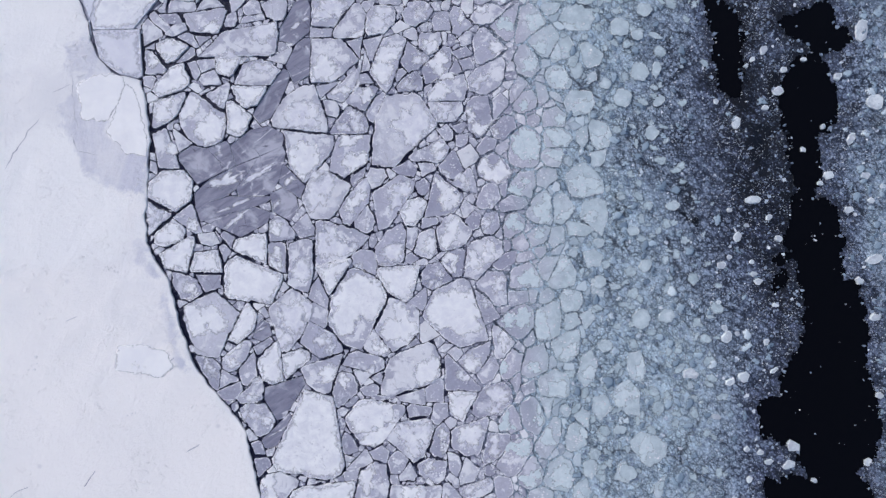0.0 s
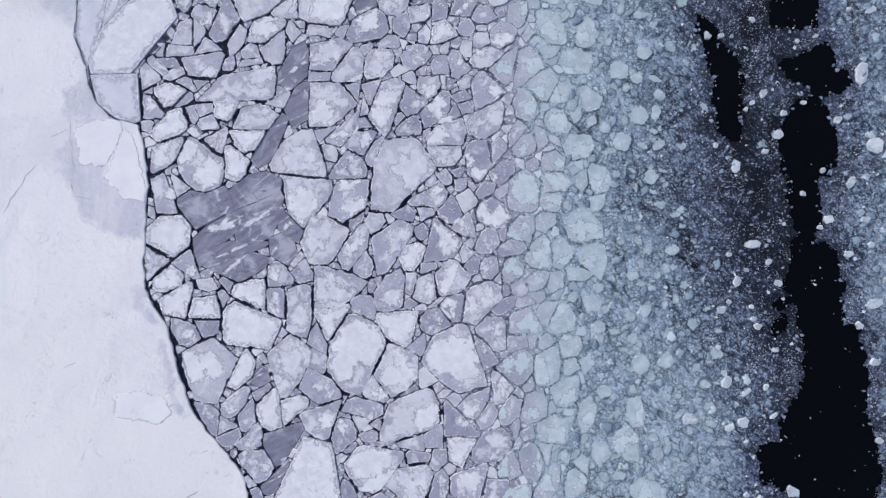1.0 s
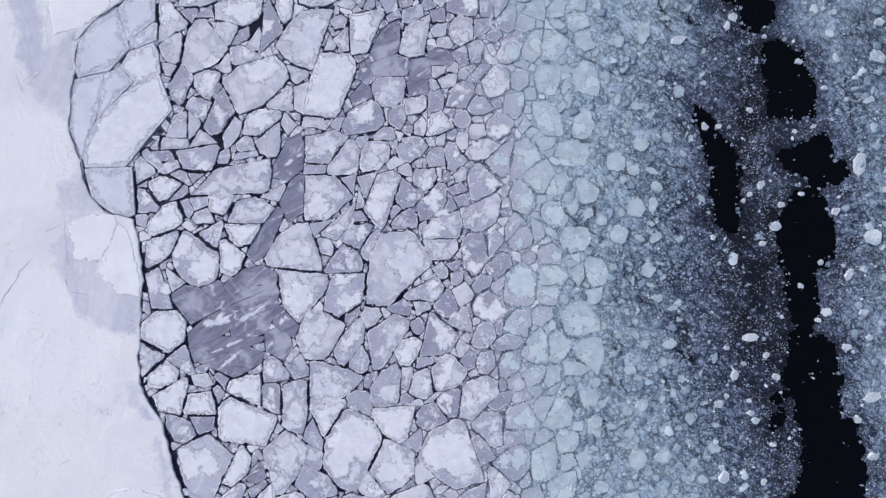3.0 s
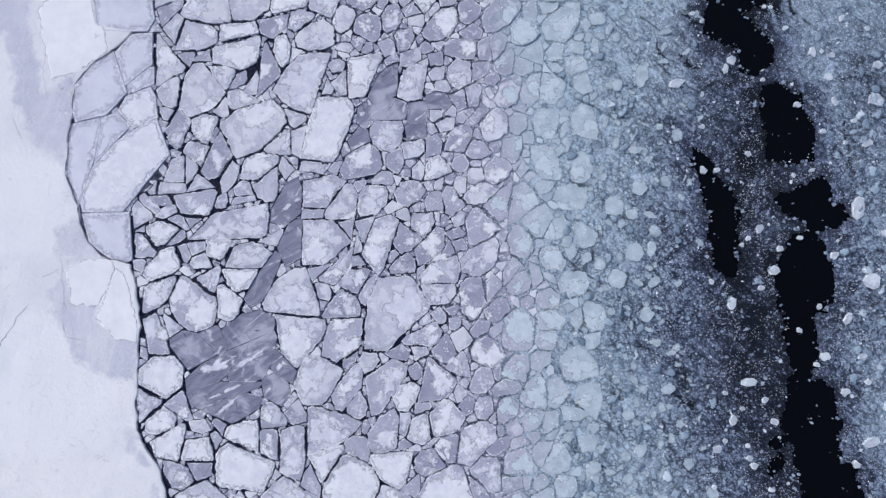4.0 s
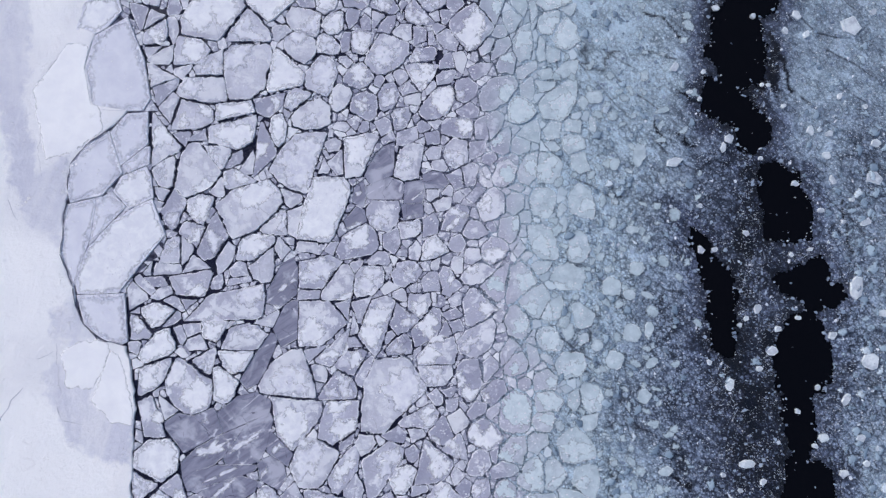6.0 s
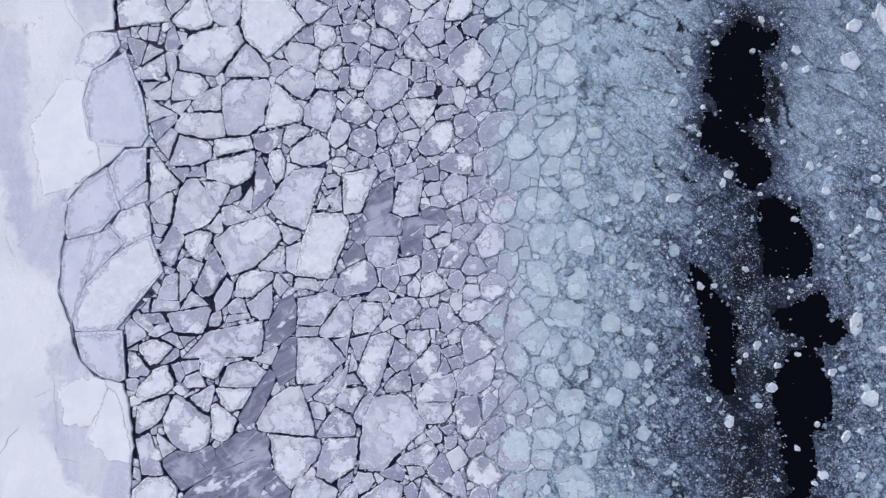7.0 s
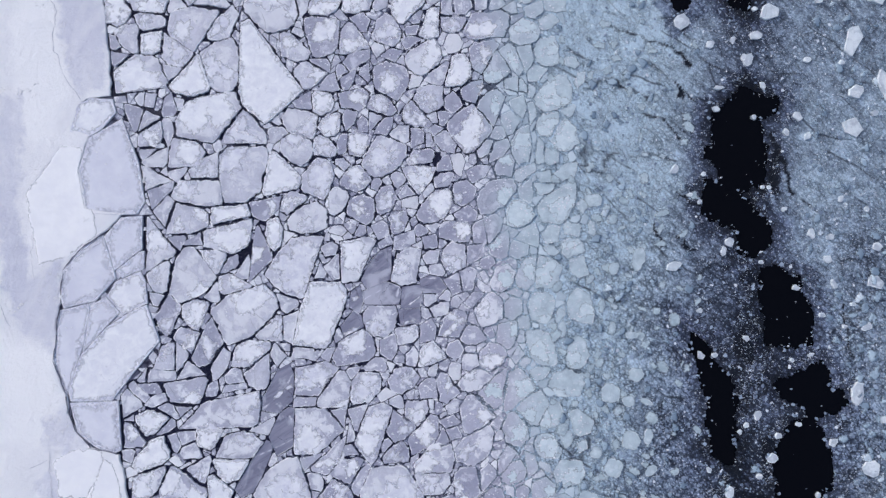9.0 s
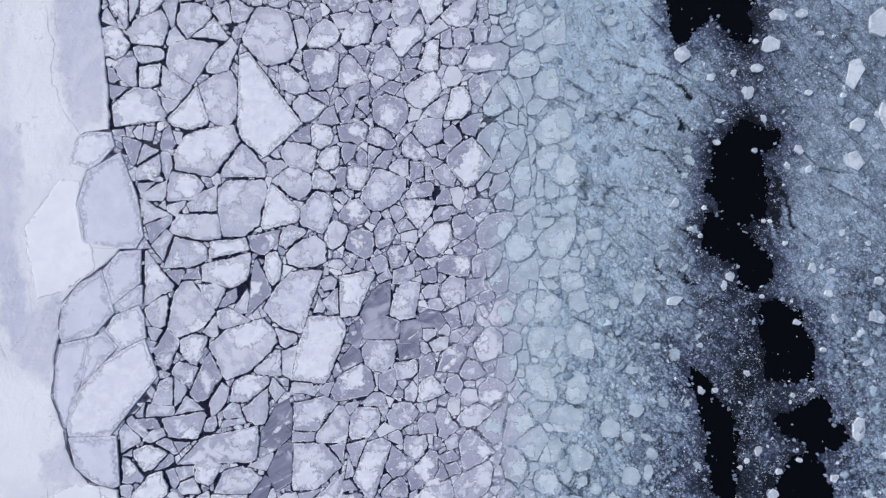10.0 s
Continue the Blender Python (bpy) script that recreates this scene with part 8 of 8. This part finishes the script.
def scatter(name, count, small, large, box, density, height, material, label, seed, power=2.2):
    """Many little blocks of ice in one mesh, where density allows."""
    g = np.random.default_rng(seed)
    x, y = g.uniform(box[0], box[1], count), g.uniform(box[2], box[3], count)
    ok = g.random(count) < density(x, y)
    x, y = x[ok], y[ok]
    clear = np.array([a > 44 or not on_floe(a, b) for a, b in zip(x, y)])
    x, y = x[clear], y[clear]
    n = len(x)
    r = (small + (large - small) * g.random(n) ** power) / 2
    k = 5 if large < 1.5 else 8
    a = (np.arange(k)[None, :] + g.uniform(-0.3, 0.3, (n, k))) * 2 * math.pi / k + g.uniform(0, 6.28, (n, 1))
    rad = r[:, None] * g.uniform(0.55, 1.2, (n, k))
    flat = g.uniform(0.4, 1.0, (n, 1))
    t = g.uniform(0, 3.14, (n, 1))
    u, v = np.cos(a) * rad, np.sin(a) * rad * flat
    px, py = u * np.cos(t) - v * np.sin(t), u * np.sin(t) + v * np.cos(t)
    top = height[0] + (height[1] - height[0]) * g.random((n, 1)) + r[:, None] * 0.15
    tx, ty = g.normal(0, 0.08, (n, 1)), g.normal(0, 0.08, (n, 1))
    low = np.stack([x[:, None] + px, y[:, None] + py, np.full((n, k), -0.1)], 2)
    up = np.stack([x[:, None] + px * 0.86, y[:, None] + py * 0.86, top + px * tx + py * ty], 2)
    rings = [low, up]
    if k == 8:
        rings.append(np.stack([x[:, None] + px * 0.5, y[:, None] + py * 0.5, top + 0.06 * r[:, None] + px * tx + py * ty], 2))
    h = len(rings)
    verts = np.concatenate(rings, 1).reshape(-1, 3)
    base = np.arange(n) * h * k
    sides = [np.stack([base + q * k + i, base + q * k + (i + 1) % k, base + (q + 1) * k + (i + 1) % k, base + (q + 1) * k + i], 1) for q in range(h - 1) for i in range(k)]
    tops = base[:, None] + (h - 1) * k + np.arange(k)[None, :]
    away = np.hypot(px, py)
    inset = np.concatenate([away * f for f in (0.0, 0.14, 0.5)[:h]], 1).ravel().tolist()
    ob = new(name, mesh_of(name, verts.tolist(), np.concatenate(sides).tolist() + tops.tolist(), material, k == 8, inset))
    return tagged(ob, label, name.replace("_", " "), kind="stuff")


def brash_density(x, y):
    c, pale = cover(x, y)
    o = openness(x, y)
    d = np.where(o < -0.3, 0.004, np.where(o < 0.6, 0.2, (0.08 + 0.75 * c) * (1 - 0.65 * pale)))
    return d * np.clip((x - 12) / 14, 0, 1) * (1 - 0.55 * np.clip((y - 45) / 40, 0, 1) * pale)


def block_density(x, y):
    c, pale = cover(x, y)
    return np.where(openness(x, y) < 0.3, 0, pale * c) * np.clip((x - 16) / 10, 0, 1) * (0.35 + 0.65 * np.clip((46 - x) / 14, 0, 1) + 0.9 * np.clip((x - 64) / 6, 0, 1)) * np.clip((95 - y) / 45, 0.25, 1)


def crumb_density(x, y):
    c, pale = cover(x, y)
    o = openness(x, y)
    return np.where(o < -0.2, 0.006, np.where(o < 0.8, 0.3, 0.9 - 0.55 * pale)) * np.clip((x - 30) / 12, 0.15, 1) * np.clip((fbm(x, y, 2.4, 83, 3) - 0.4) * 4, 0.04, 1)


# ---- larger blocks frozen into the brash ----
def ice_chunk(x, y, length, breadth, turn):
    k = len(CHUNKS)
    CHUNKS.append(k)
    poly = cap(x, y, length / 2, breadth / 2, radians(turn), 1.12, random.choice((5, 5, 6, 7) if x > 42 else (7, 8, 9)))
    register(poly)
    ring = broken_edge(poly, max(0.12, length / 14), 0.07 if x > 42 else 0.16, k + 900)
    v, f, e = slab(ring, (x, y), random.uniform(0.28, 0.45), -0.15, 0.07, 0.1, k + 900)
    ob = new("ice_chunk", mesh_of("ice_chunk", v, f, CHUNK if x > 42 else FLOE_LOOKS["sunk"] if length < 2.2 else FLOE_LOOKS["soaked"], False, e))
    ob.location = (x, y, 0)
    tagged(ob, "bright white ice chunk frozen into dark slush" if x > 40 else "pale blue-white ice chunk frozen into slush", "ice chunk", "ice chunks in the brash")


CHUNKS = []


def ice_block(x, y, k):
    """A soaked block, half sunk in the slush."""
    length = random.uniform(1.0, 2.6)
    poly = cap(x, y, length / 2, length / 2 * random.uniform(0.5, 0.95), random.uniform(0, 3.1), 1.1, random.choice((4, 5, 7, 9)))
    v, f, e = slab(broken_edge(poly, 0.25, 0.07, k + 1300), (x, y), random.uniform(0.14, 0.28), -0.15, 0.1, 0.1, k + 1300)
    ob = new("ice_block", mesh_of("ice_block", v, f, FLOE_LOOKS["sunk"], False, e))
    ob.location = (x, y, 0)
    tagged(ob, "pale blue-green ice block half sunk in slush", "ice block", "ice blocks in the slush")
    register(poly)


made = 0
for _ in range(4000):
    x, y = 22 + 26 * random.random() ** 1.5, random.uniform(*SEEN)
    if made < 290 and not on_floe(x, y) and cover(x, y)[1] * min(1, max(0.2, (95 - y) / 45)) > random.random():
        made += 1
        ice_block(x, y, made)

ice_chunk(37.6, 41.7, 2.7, 1.2, -22)
ice_chunk(34.6, 41.8, 2.5, 2.1, 0)
ice_chunk(32.8, 40.2, 1.9, 1.7, 0)
ice_chunk(37.9, 35.9, 2.7, 1.7, 80)
ice_chunk(36.8, 24.9, 2.7, 2.5, 40)
ice_chunk(56.4, 39.3, 1.7, 1.2, 70)
ice_chunk(54.4, 37.7, 1.1, 0.9, 60)
ice_chunk(53.3, 36.6, 0.9, 0.9, 0)
ice_chunk(59.8, 35.9, 1.3, 1.2, 0)
ice_chunk(63.3, 37.8, 1.1, 0.8, 0)
ice_chunk(58.7, 32.3, 1.9, 1.7, 0)
ice_chunk(56.4, 29.3, 1.1, 0.9, 0)
ice_chunk(51.3, 26.7, 2.1, 1.4, 75)
ice_chunk(48.0, 30.4, 1.1, 0.9, -50)
ice_chunk(69.0, 34.8, 1.7, 1.4, 60)
ice_chunk(66.2, 26.1, 1.1, 0.8, 70)
ice_chunk(62.7, 22.2, 1.1, 0.9, -60)
ice_chunk(73.4, 42.9, 3.8, 2.1, 80)
ice_chunk(75.4, 30.4, 2.8, 2.6, 0)
ice_chunk(71.0, 24.1, 2.3, 1.2, 60)
ice_chunk(66.9, 17.8, 1.7, 1.5, 0)
ice_chunk(65.4, 16.4, 1.1, 1.0, 0)
ice_chunk(53.9, 13.5, 2.5, 1.4, 5)
ice_chunk(40.8, 18.5, 2.1, 1.4, 10)
ice_chunk(41.8, 16.6, 1.7, 1.3, 0)
ice_chunk(51.1, 7.3, 1.9, 1.3, 60)
ice_chunk(58.0, 7.0, 1.3, 1.1, 0)
ice_chunk(48.3, 2.5, 1.6, 1.5, 0)
ice_chunk(54.4, -0.2, 1.5, 1.2, 0)
ice_chunk(53.6, 1.0, 1.3, 0.9, 20)
ice_chunk(71.5, -0.1, 1.5, 1.4, 0)
ice_chunk(74.2, 3.5, 2.8, 1.5, 20)
ice_chunk(48.8, -9.5, 2.1, 1.6, 60)
ice_chunk(73.9, -6.2, 1.9, 1.4, 0)
ice_chunk(55.5, -10.3, 1.3, 0.9, 80)
ice_chunk(56.7, -15.0, 1.6, 0.9, 30)
ice_chunk(51.5, -16.1, 1.9, 1.8, 0)
ice_chunk(49.2, -16.9, 1.7, 1.3, 30)
ice_chunk(46.7, -22.6, 1.7, 0.9, -10)
ice_chunk(59.5, -27.5, 2.3, 1.9, -40)
ice_chunk(58.7, -30.5, 2.1, 1.7, 20)
ice_chunk(55.3, -30.0, 1.5, 1.0, 10)
ice_chunk(54.0, -28.4, 1.1, 1.0, 0)
ice_chunk(51.7, -27.9, 1.1, 0.9, 50)
ice_chunk(71.9, -30.1, 1.4, 1.2, 60)
ice_chunk(52.0, -32.8, 1.3, 0.9, 60)
ice_chunk(47.6, -3.7, 1.0, 0.9, 0)
ice_chunk(48.5, -7.9, 1.1, 1.0, 0)
ice_chunk(50.7, -8.9, 0.9, 0.9, 0)
ice_chunk(57.1, -4.2, 1.1, 0.9, 0)
ice_chunk(35.3, 2.5, 2.5, 2.1, 40)
ice_chunk(38.7, 3.4, 1.9, 1.5, 60)
ice_chunk(34.6, -6.5, 3.6, 3.2, 40)
ice_chunk(38.7, -6.0, 3.0, 2.5, 20)
ice_chunk(28.4, -10.9, 2.5, 2.3, 0)
ice_chunk(27.7, 6.3, 2.3, 1.9, 0)
ice_chunk(42.7, -15.6, 2.5, 1.9, 0)
ice_chunk(40.7, -11.7, 1.5, 1.3, 0)
ice_chunk(27.6, -0.4, 2.5, 2.1, 60)
ice_chunk(27.3, -4.6, 2.1, 1.3, -20)
ice_chunk(31.8, -0.4, 1.9, 1.3, 30)
ice_chunk(33.4, 8.2, 2.3, 1.9, 0)
ice_chunk(40.2, 12.5, 2.5, 1.9, 10)
ice_chunk(31.6, 13.9, 1.7, 1.3, 0)
ice_chunk(35.9, 12.5, 2.1, 1.9, 0)
ice_chunk(40.2, 9.6, 1.5, 1.3, 0)
ice_chunk(34.5, 16.3, 1.5, 1.3, 0)
ice_chunk(31.9, 30.9, 3.2, 3.2, 30)
ice_chunk(31.6, 43.1, 3.4, 3.2, 0)
ice_chunk(36.0, 46.1, 2.8, 2.5, 0)
ice_chunk(34.9, 35.3, 3.2, 3.4, 40)
ice_chunk(38.2, 30.4, 2.5, 1.9, 30)
ice_chunk(30.8, 25.5, 1.9, 1.7, 0)
ice_chunk(29.0, 33.3, 2.3, 2.1, 0)
ice_chunk(31.8, -31.5, 3.2, 2.5, -30)
ice_chunk(37.4, -33.8, 2.1, 1.5, 60)
ice_chunk(27.5, -31.5, 1.5, 1.3, 0)
ice_chunk(30.6, -24.6, 2.5, 1.7, 0)
ice_chunk(49.8, 11.8, 0.9, 0.9, 0)
ice_chunk(52.6, 9.2, 0.9, 0.9, 0)
ice_chunk(56.5, 10.6, 1.3, 0.9, 40)
ice_chunk(73.2, 17.7, 1.7, 1.4, 0)
ice_chunk(76.1, 15.9, 1.1, 1.1, 0)
ice_chunk(70.1, 11.9, 1.7, 1.5, 0)
ice_chunk(74.0, 13.5, 1.3, 1.1, 0)
ice_chunk(49.6, 3.9, 0.9, 0.9, 0)
ice_chunk(53.4, 3.0, 0.9, 0.9, 0)
ice_chunk(77.9, 38.5, 1.5, 1.3, 0)
ice_chunk(74.2, -19.2, 1.3, 1.1, 0)
ice_chunk(62.8, -33.0, 0.9, 0.8, 0)
ice_chunk(45.0, 106.6, 2.8, 2.5, 60)
ice_chunk(60.3, 108.4, 3.4, 2.6, 15)
ice_chunk(57.8, 104.2, 2.1, 1.5, 10)
ice_chunk(49.9, 102.6, 1.7, 1.4, 40)
ice_chunk(53.8, 103.4, 1.5, 0.9, 70)
ice_chunk(51.1, 95.0, 1.9, 0.8, 0)
ice_chunk(58.8, 95.5, 1.7, 0.9, -70)
ice_chunk(50.6, 91.3, 1.4, 1.0, 0)
ice_chunk(57.1, 89.9, 0.9, 0.9, 0)
ice_chunk(64.7, 90.1, 1.9, 1.5, -50)
ice_chunk(66.3, 86.7, 1.5, 1.1, 60)
ice_chunk(62.6, 87.3, 1.5, 1.0, -60)
ice_chunk(74.2, 88.3, 3.6, 3.0, -40)
ice_chunk(66.0, 113.9, 2.1, 1.7, 0)
ice_chunk(79.6, 112.3, 5.1, 3.8, 80)
ice_chunk(80.2, 95.4, 5.7, 2.5, -75)
ice_chunk(75.0, 94.4, 2.7, 2.3, 30)
ice_chunk(37.4, 86.2, 1.9, 0.9, 80)
ice_chunk(43.2, 80.8, 1.9, 1.3, 60)
ice_chunk(48.2, 80.1, 1.0, 0.9, 50)
ice_chunk(36.8, 65.6, 4.2, 2.3, 75)
ice_chunk(42.8, 64.3, 2.8, 1.6, 15)
ice_chunk(32.5, 64.0, 2.5, 1.9, 60)
ice_chunk(52.3, 68.4, 1.9, 1.4, -60)
ice_chunk(51.3, 66.9, 1.7, 1.0, 80)
ice_chunk(57.7, 65.0, 0.9, 0.9, 0)
ice_chunk(66.5, 69.8, 1.9, 1.4, 80)
ice_chunk(77.8, 67.6, 1.6, 1.4, 0)
ice_chunk(77.2, 61.5, 2.8, 2.5, 0)
ice_chunk(39.6, 56.8, 1.8, 1.6, 0)
ice_chunk(54.8, 52.2, 1.3, 1.1, -40)
ice_chunk(35.3, 52.8, 2.5, 1.6, 0)
ice_chunk(75.5, 54.0, 1.9, 1.1, 20)
ice_chunk(70.0, 61.2, 1.9, 0.9, -70)
ice_chunk(46.9, 56.8, 1.1, 1.1, 0)
ice_chunk(75.0, 103.5, 5.3, 3.0, 70)
ice_chunk(61.7, 113.6, 2.7, 2.3, 0)
ice_chunk(57.7, 108.9, 1.1, 0.9, 0)
ice_chunk(69.0, 110.4, 1.3, 0.9, 0)
ice_chunk(55.7, 100.4, 1.1, 1.3, 0)
ice_chunk(72.6, 99.5, 1.3, 1.1, 0)
ice_chunk(66.7, 100.0, 1.3, 1.1, 0)
ice_chunk(32.7, 112.2, 2.3, 1.7, 0)
ice_chunk(30.7, 114.7, 2.1, 1.5, 20)
ice_chunk(42.0, 115.7, 0.9, 0.8, 0)
ice_chunk(56.4, 99.9, 2.3, 1.5, 70)
ice_chunk(38.1, 83.3, 1.5, 1.1, 0)
ice_chunk(45.7, 76.5, 1.1, 0.8, 0)
ice_chunk(47.4, 75.3, 0.9, 0.9, 0)
ice_chunk(58.3, 77.8, 0.7, 0.7, 0)
ice_chunk(59.4, 77.8, 0.9, 0.7, 0)
ice_chunk(61.9, 74.1, 1.1, 0.9, 50)
ice_chunk(37.9, 73.1, 1.1, 0.8, 0)
ice_chunk(33.6, 76.5, 1.7, 1.1, 30)
ice_chunk(29.3, 75.5, 3.2, 2.5, 0)
ice_chunk(35.4, 68.8, 0.9, 0.9, 0)
ice_chunk(65.7, 49.4, 1.1, 0.7, 30)
ice_chunk(62.5, 48.5, 0.9, 0.9, 0)
ice_chunk(63.6, 60.7, 1.5, 1.1, 0)
ice_chunk(71.6, 54.1, 0.9, 0.8, 0)
ice_chunk(33.7, 49.5, 1.7, 1.5, 30)
ice_chunk(47.0, 49.4, 1.3, 1.5, 60)
ice_chunk(76.2, 74.1, 0.9, 0.9, 0)
ice_chunk(71.8, 75.9, 1.3, 0.9, 70)
ice_chunk(69.1, 65.5, 1.5, 1.3, 0)
ice_chunk(73.2, 57.9, 1.1, 0.9, 0)
ice_chunk(67.8, 56.0, 1.1, 0.9, 0)
ice_chunk(49.4, 49.4, 1.1, 0.9, 0)
ice_chunk(69.7, 69.3, 1.5, 1.1, 0)
ice_chunk(78.2, 90.7, 1.3, 1.1, 0)


scatter("brash_ice", 60000, 0.12, 0.95, (12, 96, NEAR, FAR), brash_density, (0.05, 0.13), BRASH, "fine crumbs of brash ice frozen into dark slush", 11)
scatter("brash_blocks", 17000, 0.4, 2.5, (14, 96, NEAR, FAR), block_density, (0.06, 0.16), BLOCKS, "small rounded pale blue brash ice blocks in slush", 12, 2.6)


scatter("ice_crumbs", 150000, 0.05, 0.32, (14, 96, NEAR, FAR), crumb_density, (0.09, 0.16), CRUMBS, "tiny white ice crumbs sprinkled over dark slush", 13, 3.0)


# ---- lumps of snow and ice crumbs on the floes ----
def build_lumps():
    g = random.Random(5)
    verts, faces = [], []

    def lump(x, y, top, r):
        b = len(verts)
        for z, s in ((top - 0.04, 1.0), (top + r * 0.25 + 0.03, 0.8)):
            for q in range(5):
                w = q * 1.2566 + g.uniform(-0.4, 0.4)
                verts.append((x + math.cos(w) * r * s, y + math.sin(w) * r * s * 0.75, z))
        faces.extend((b + q, b + (q + 1) % 5, b + 5 + (q + 1) % 5, b + 5 + q) for q in range(5))
        faces.append(tuple(range(b + 5, b + 10)))

    for poly, cx, cy, top in TOPS:
        # scattered over the top in clusters
        for _ in range(int(area(poly) / (16 if cx < -22 else 4.5) + g.random())):
            cr = g.random() ** 0.6 * 0.75
            px, py = g.choice(poly)
            hx, hy = cx + (px - cx) * cr, cy + (py - cy) * cr
            for _ in range(g.randint(2, 13)):
                x, y = hx + g.gauss(0, 0.7), hy + g.gauss(0, 0.7)
                if all((bx - ax) * (y - ay) - (by - ay) * (x - ax) > 0.35 * math.hypot(bx - ax, by - ay) for (ax, ay), (bx, by) in zip(poly, poly[1:] + poly[:1])):
                    lump(x, y, top, 0.05 + 0.2 * g.random() ** 2.5)
        # crushed along stretches of the edge
        for (ax, ay), (bx, by) in zip(poly, poly[1:] + poly[:1]):
            l = math.hypot(bx - ax, by - ay)
            if l < 0.8 or g.random() < (0.45 if cx < -22 else 0.25):
                continue
            s0, s1 = sorted((g.random(), g.random()))
            for _ in range(int((s1 - s0) * l / 0.22)):
                t = s0 + (s1 - s0) * g.random()
                inn = 0.16 + 0.22 * g.random() ** 2
                x, y = ax + (bx - ax) * t - (by - ay) / l * inn, ay + (by - ay) * t + (bx - ax) / l * inn
                lump(x, y, top - 0.02, 0.05 + 0.10 * g.random() ** 2)
    ob = new("snow_lumps", mesh_of("snow_lumps", verts, faces, SNOW_LUMPS))
    tagged(ob, "small white lumps of snow and ice lying on floes", "snow lumps", kind="stuff")
    verts.clear()
    faces.clear()
    # wind-carved crusts on the fast ice
    for _ in range(24):
        hy = g.uniform(*SEEN)
        hx = float(shore(hy)) - 3 - 24 * g.random()
        if fbm(hx, hy, 12.0, 97, 2) < 0.5:
            continue
        turn, reach = g.gauss(0.4, 0.3), g.uniform(0.4, 1.6)
        for _ in range(g.randint(4, 22)):
            u, v = g.gauss(0, reach), g.gauss(0, 0.35)
            x, y = hx + u * math.cos(turn) - v * math.sin(turn), hy + u * math.sin(turn) + v * math.cos(turn)
            lump(x, y, float(fast_height(x, y)) + 0.01, 0.06 + 0.26 * g.random() ** 2.5)
    ob = new("snow_crust", mesh_of("snow_crust", verts, faces, SNOW))
    tagged(ob, "rough wind-carved white snow crust on the fast ice", "snow crust", kind="stuff")


build_lumps()
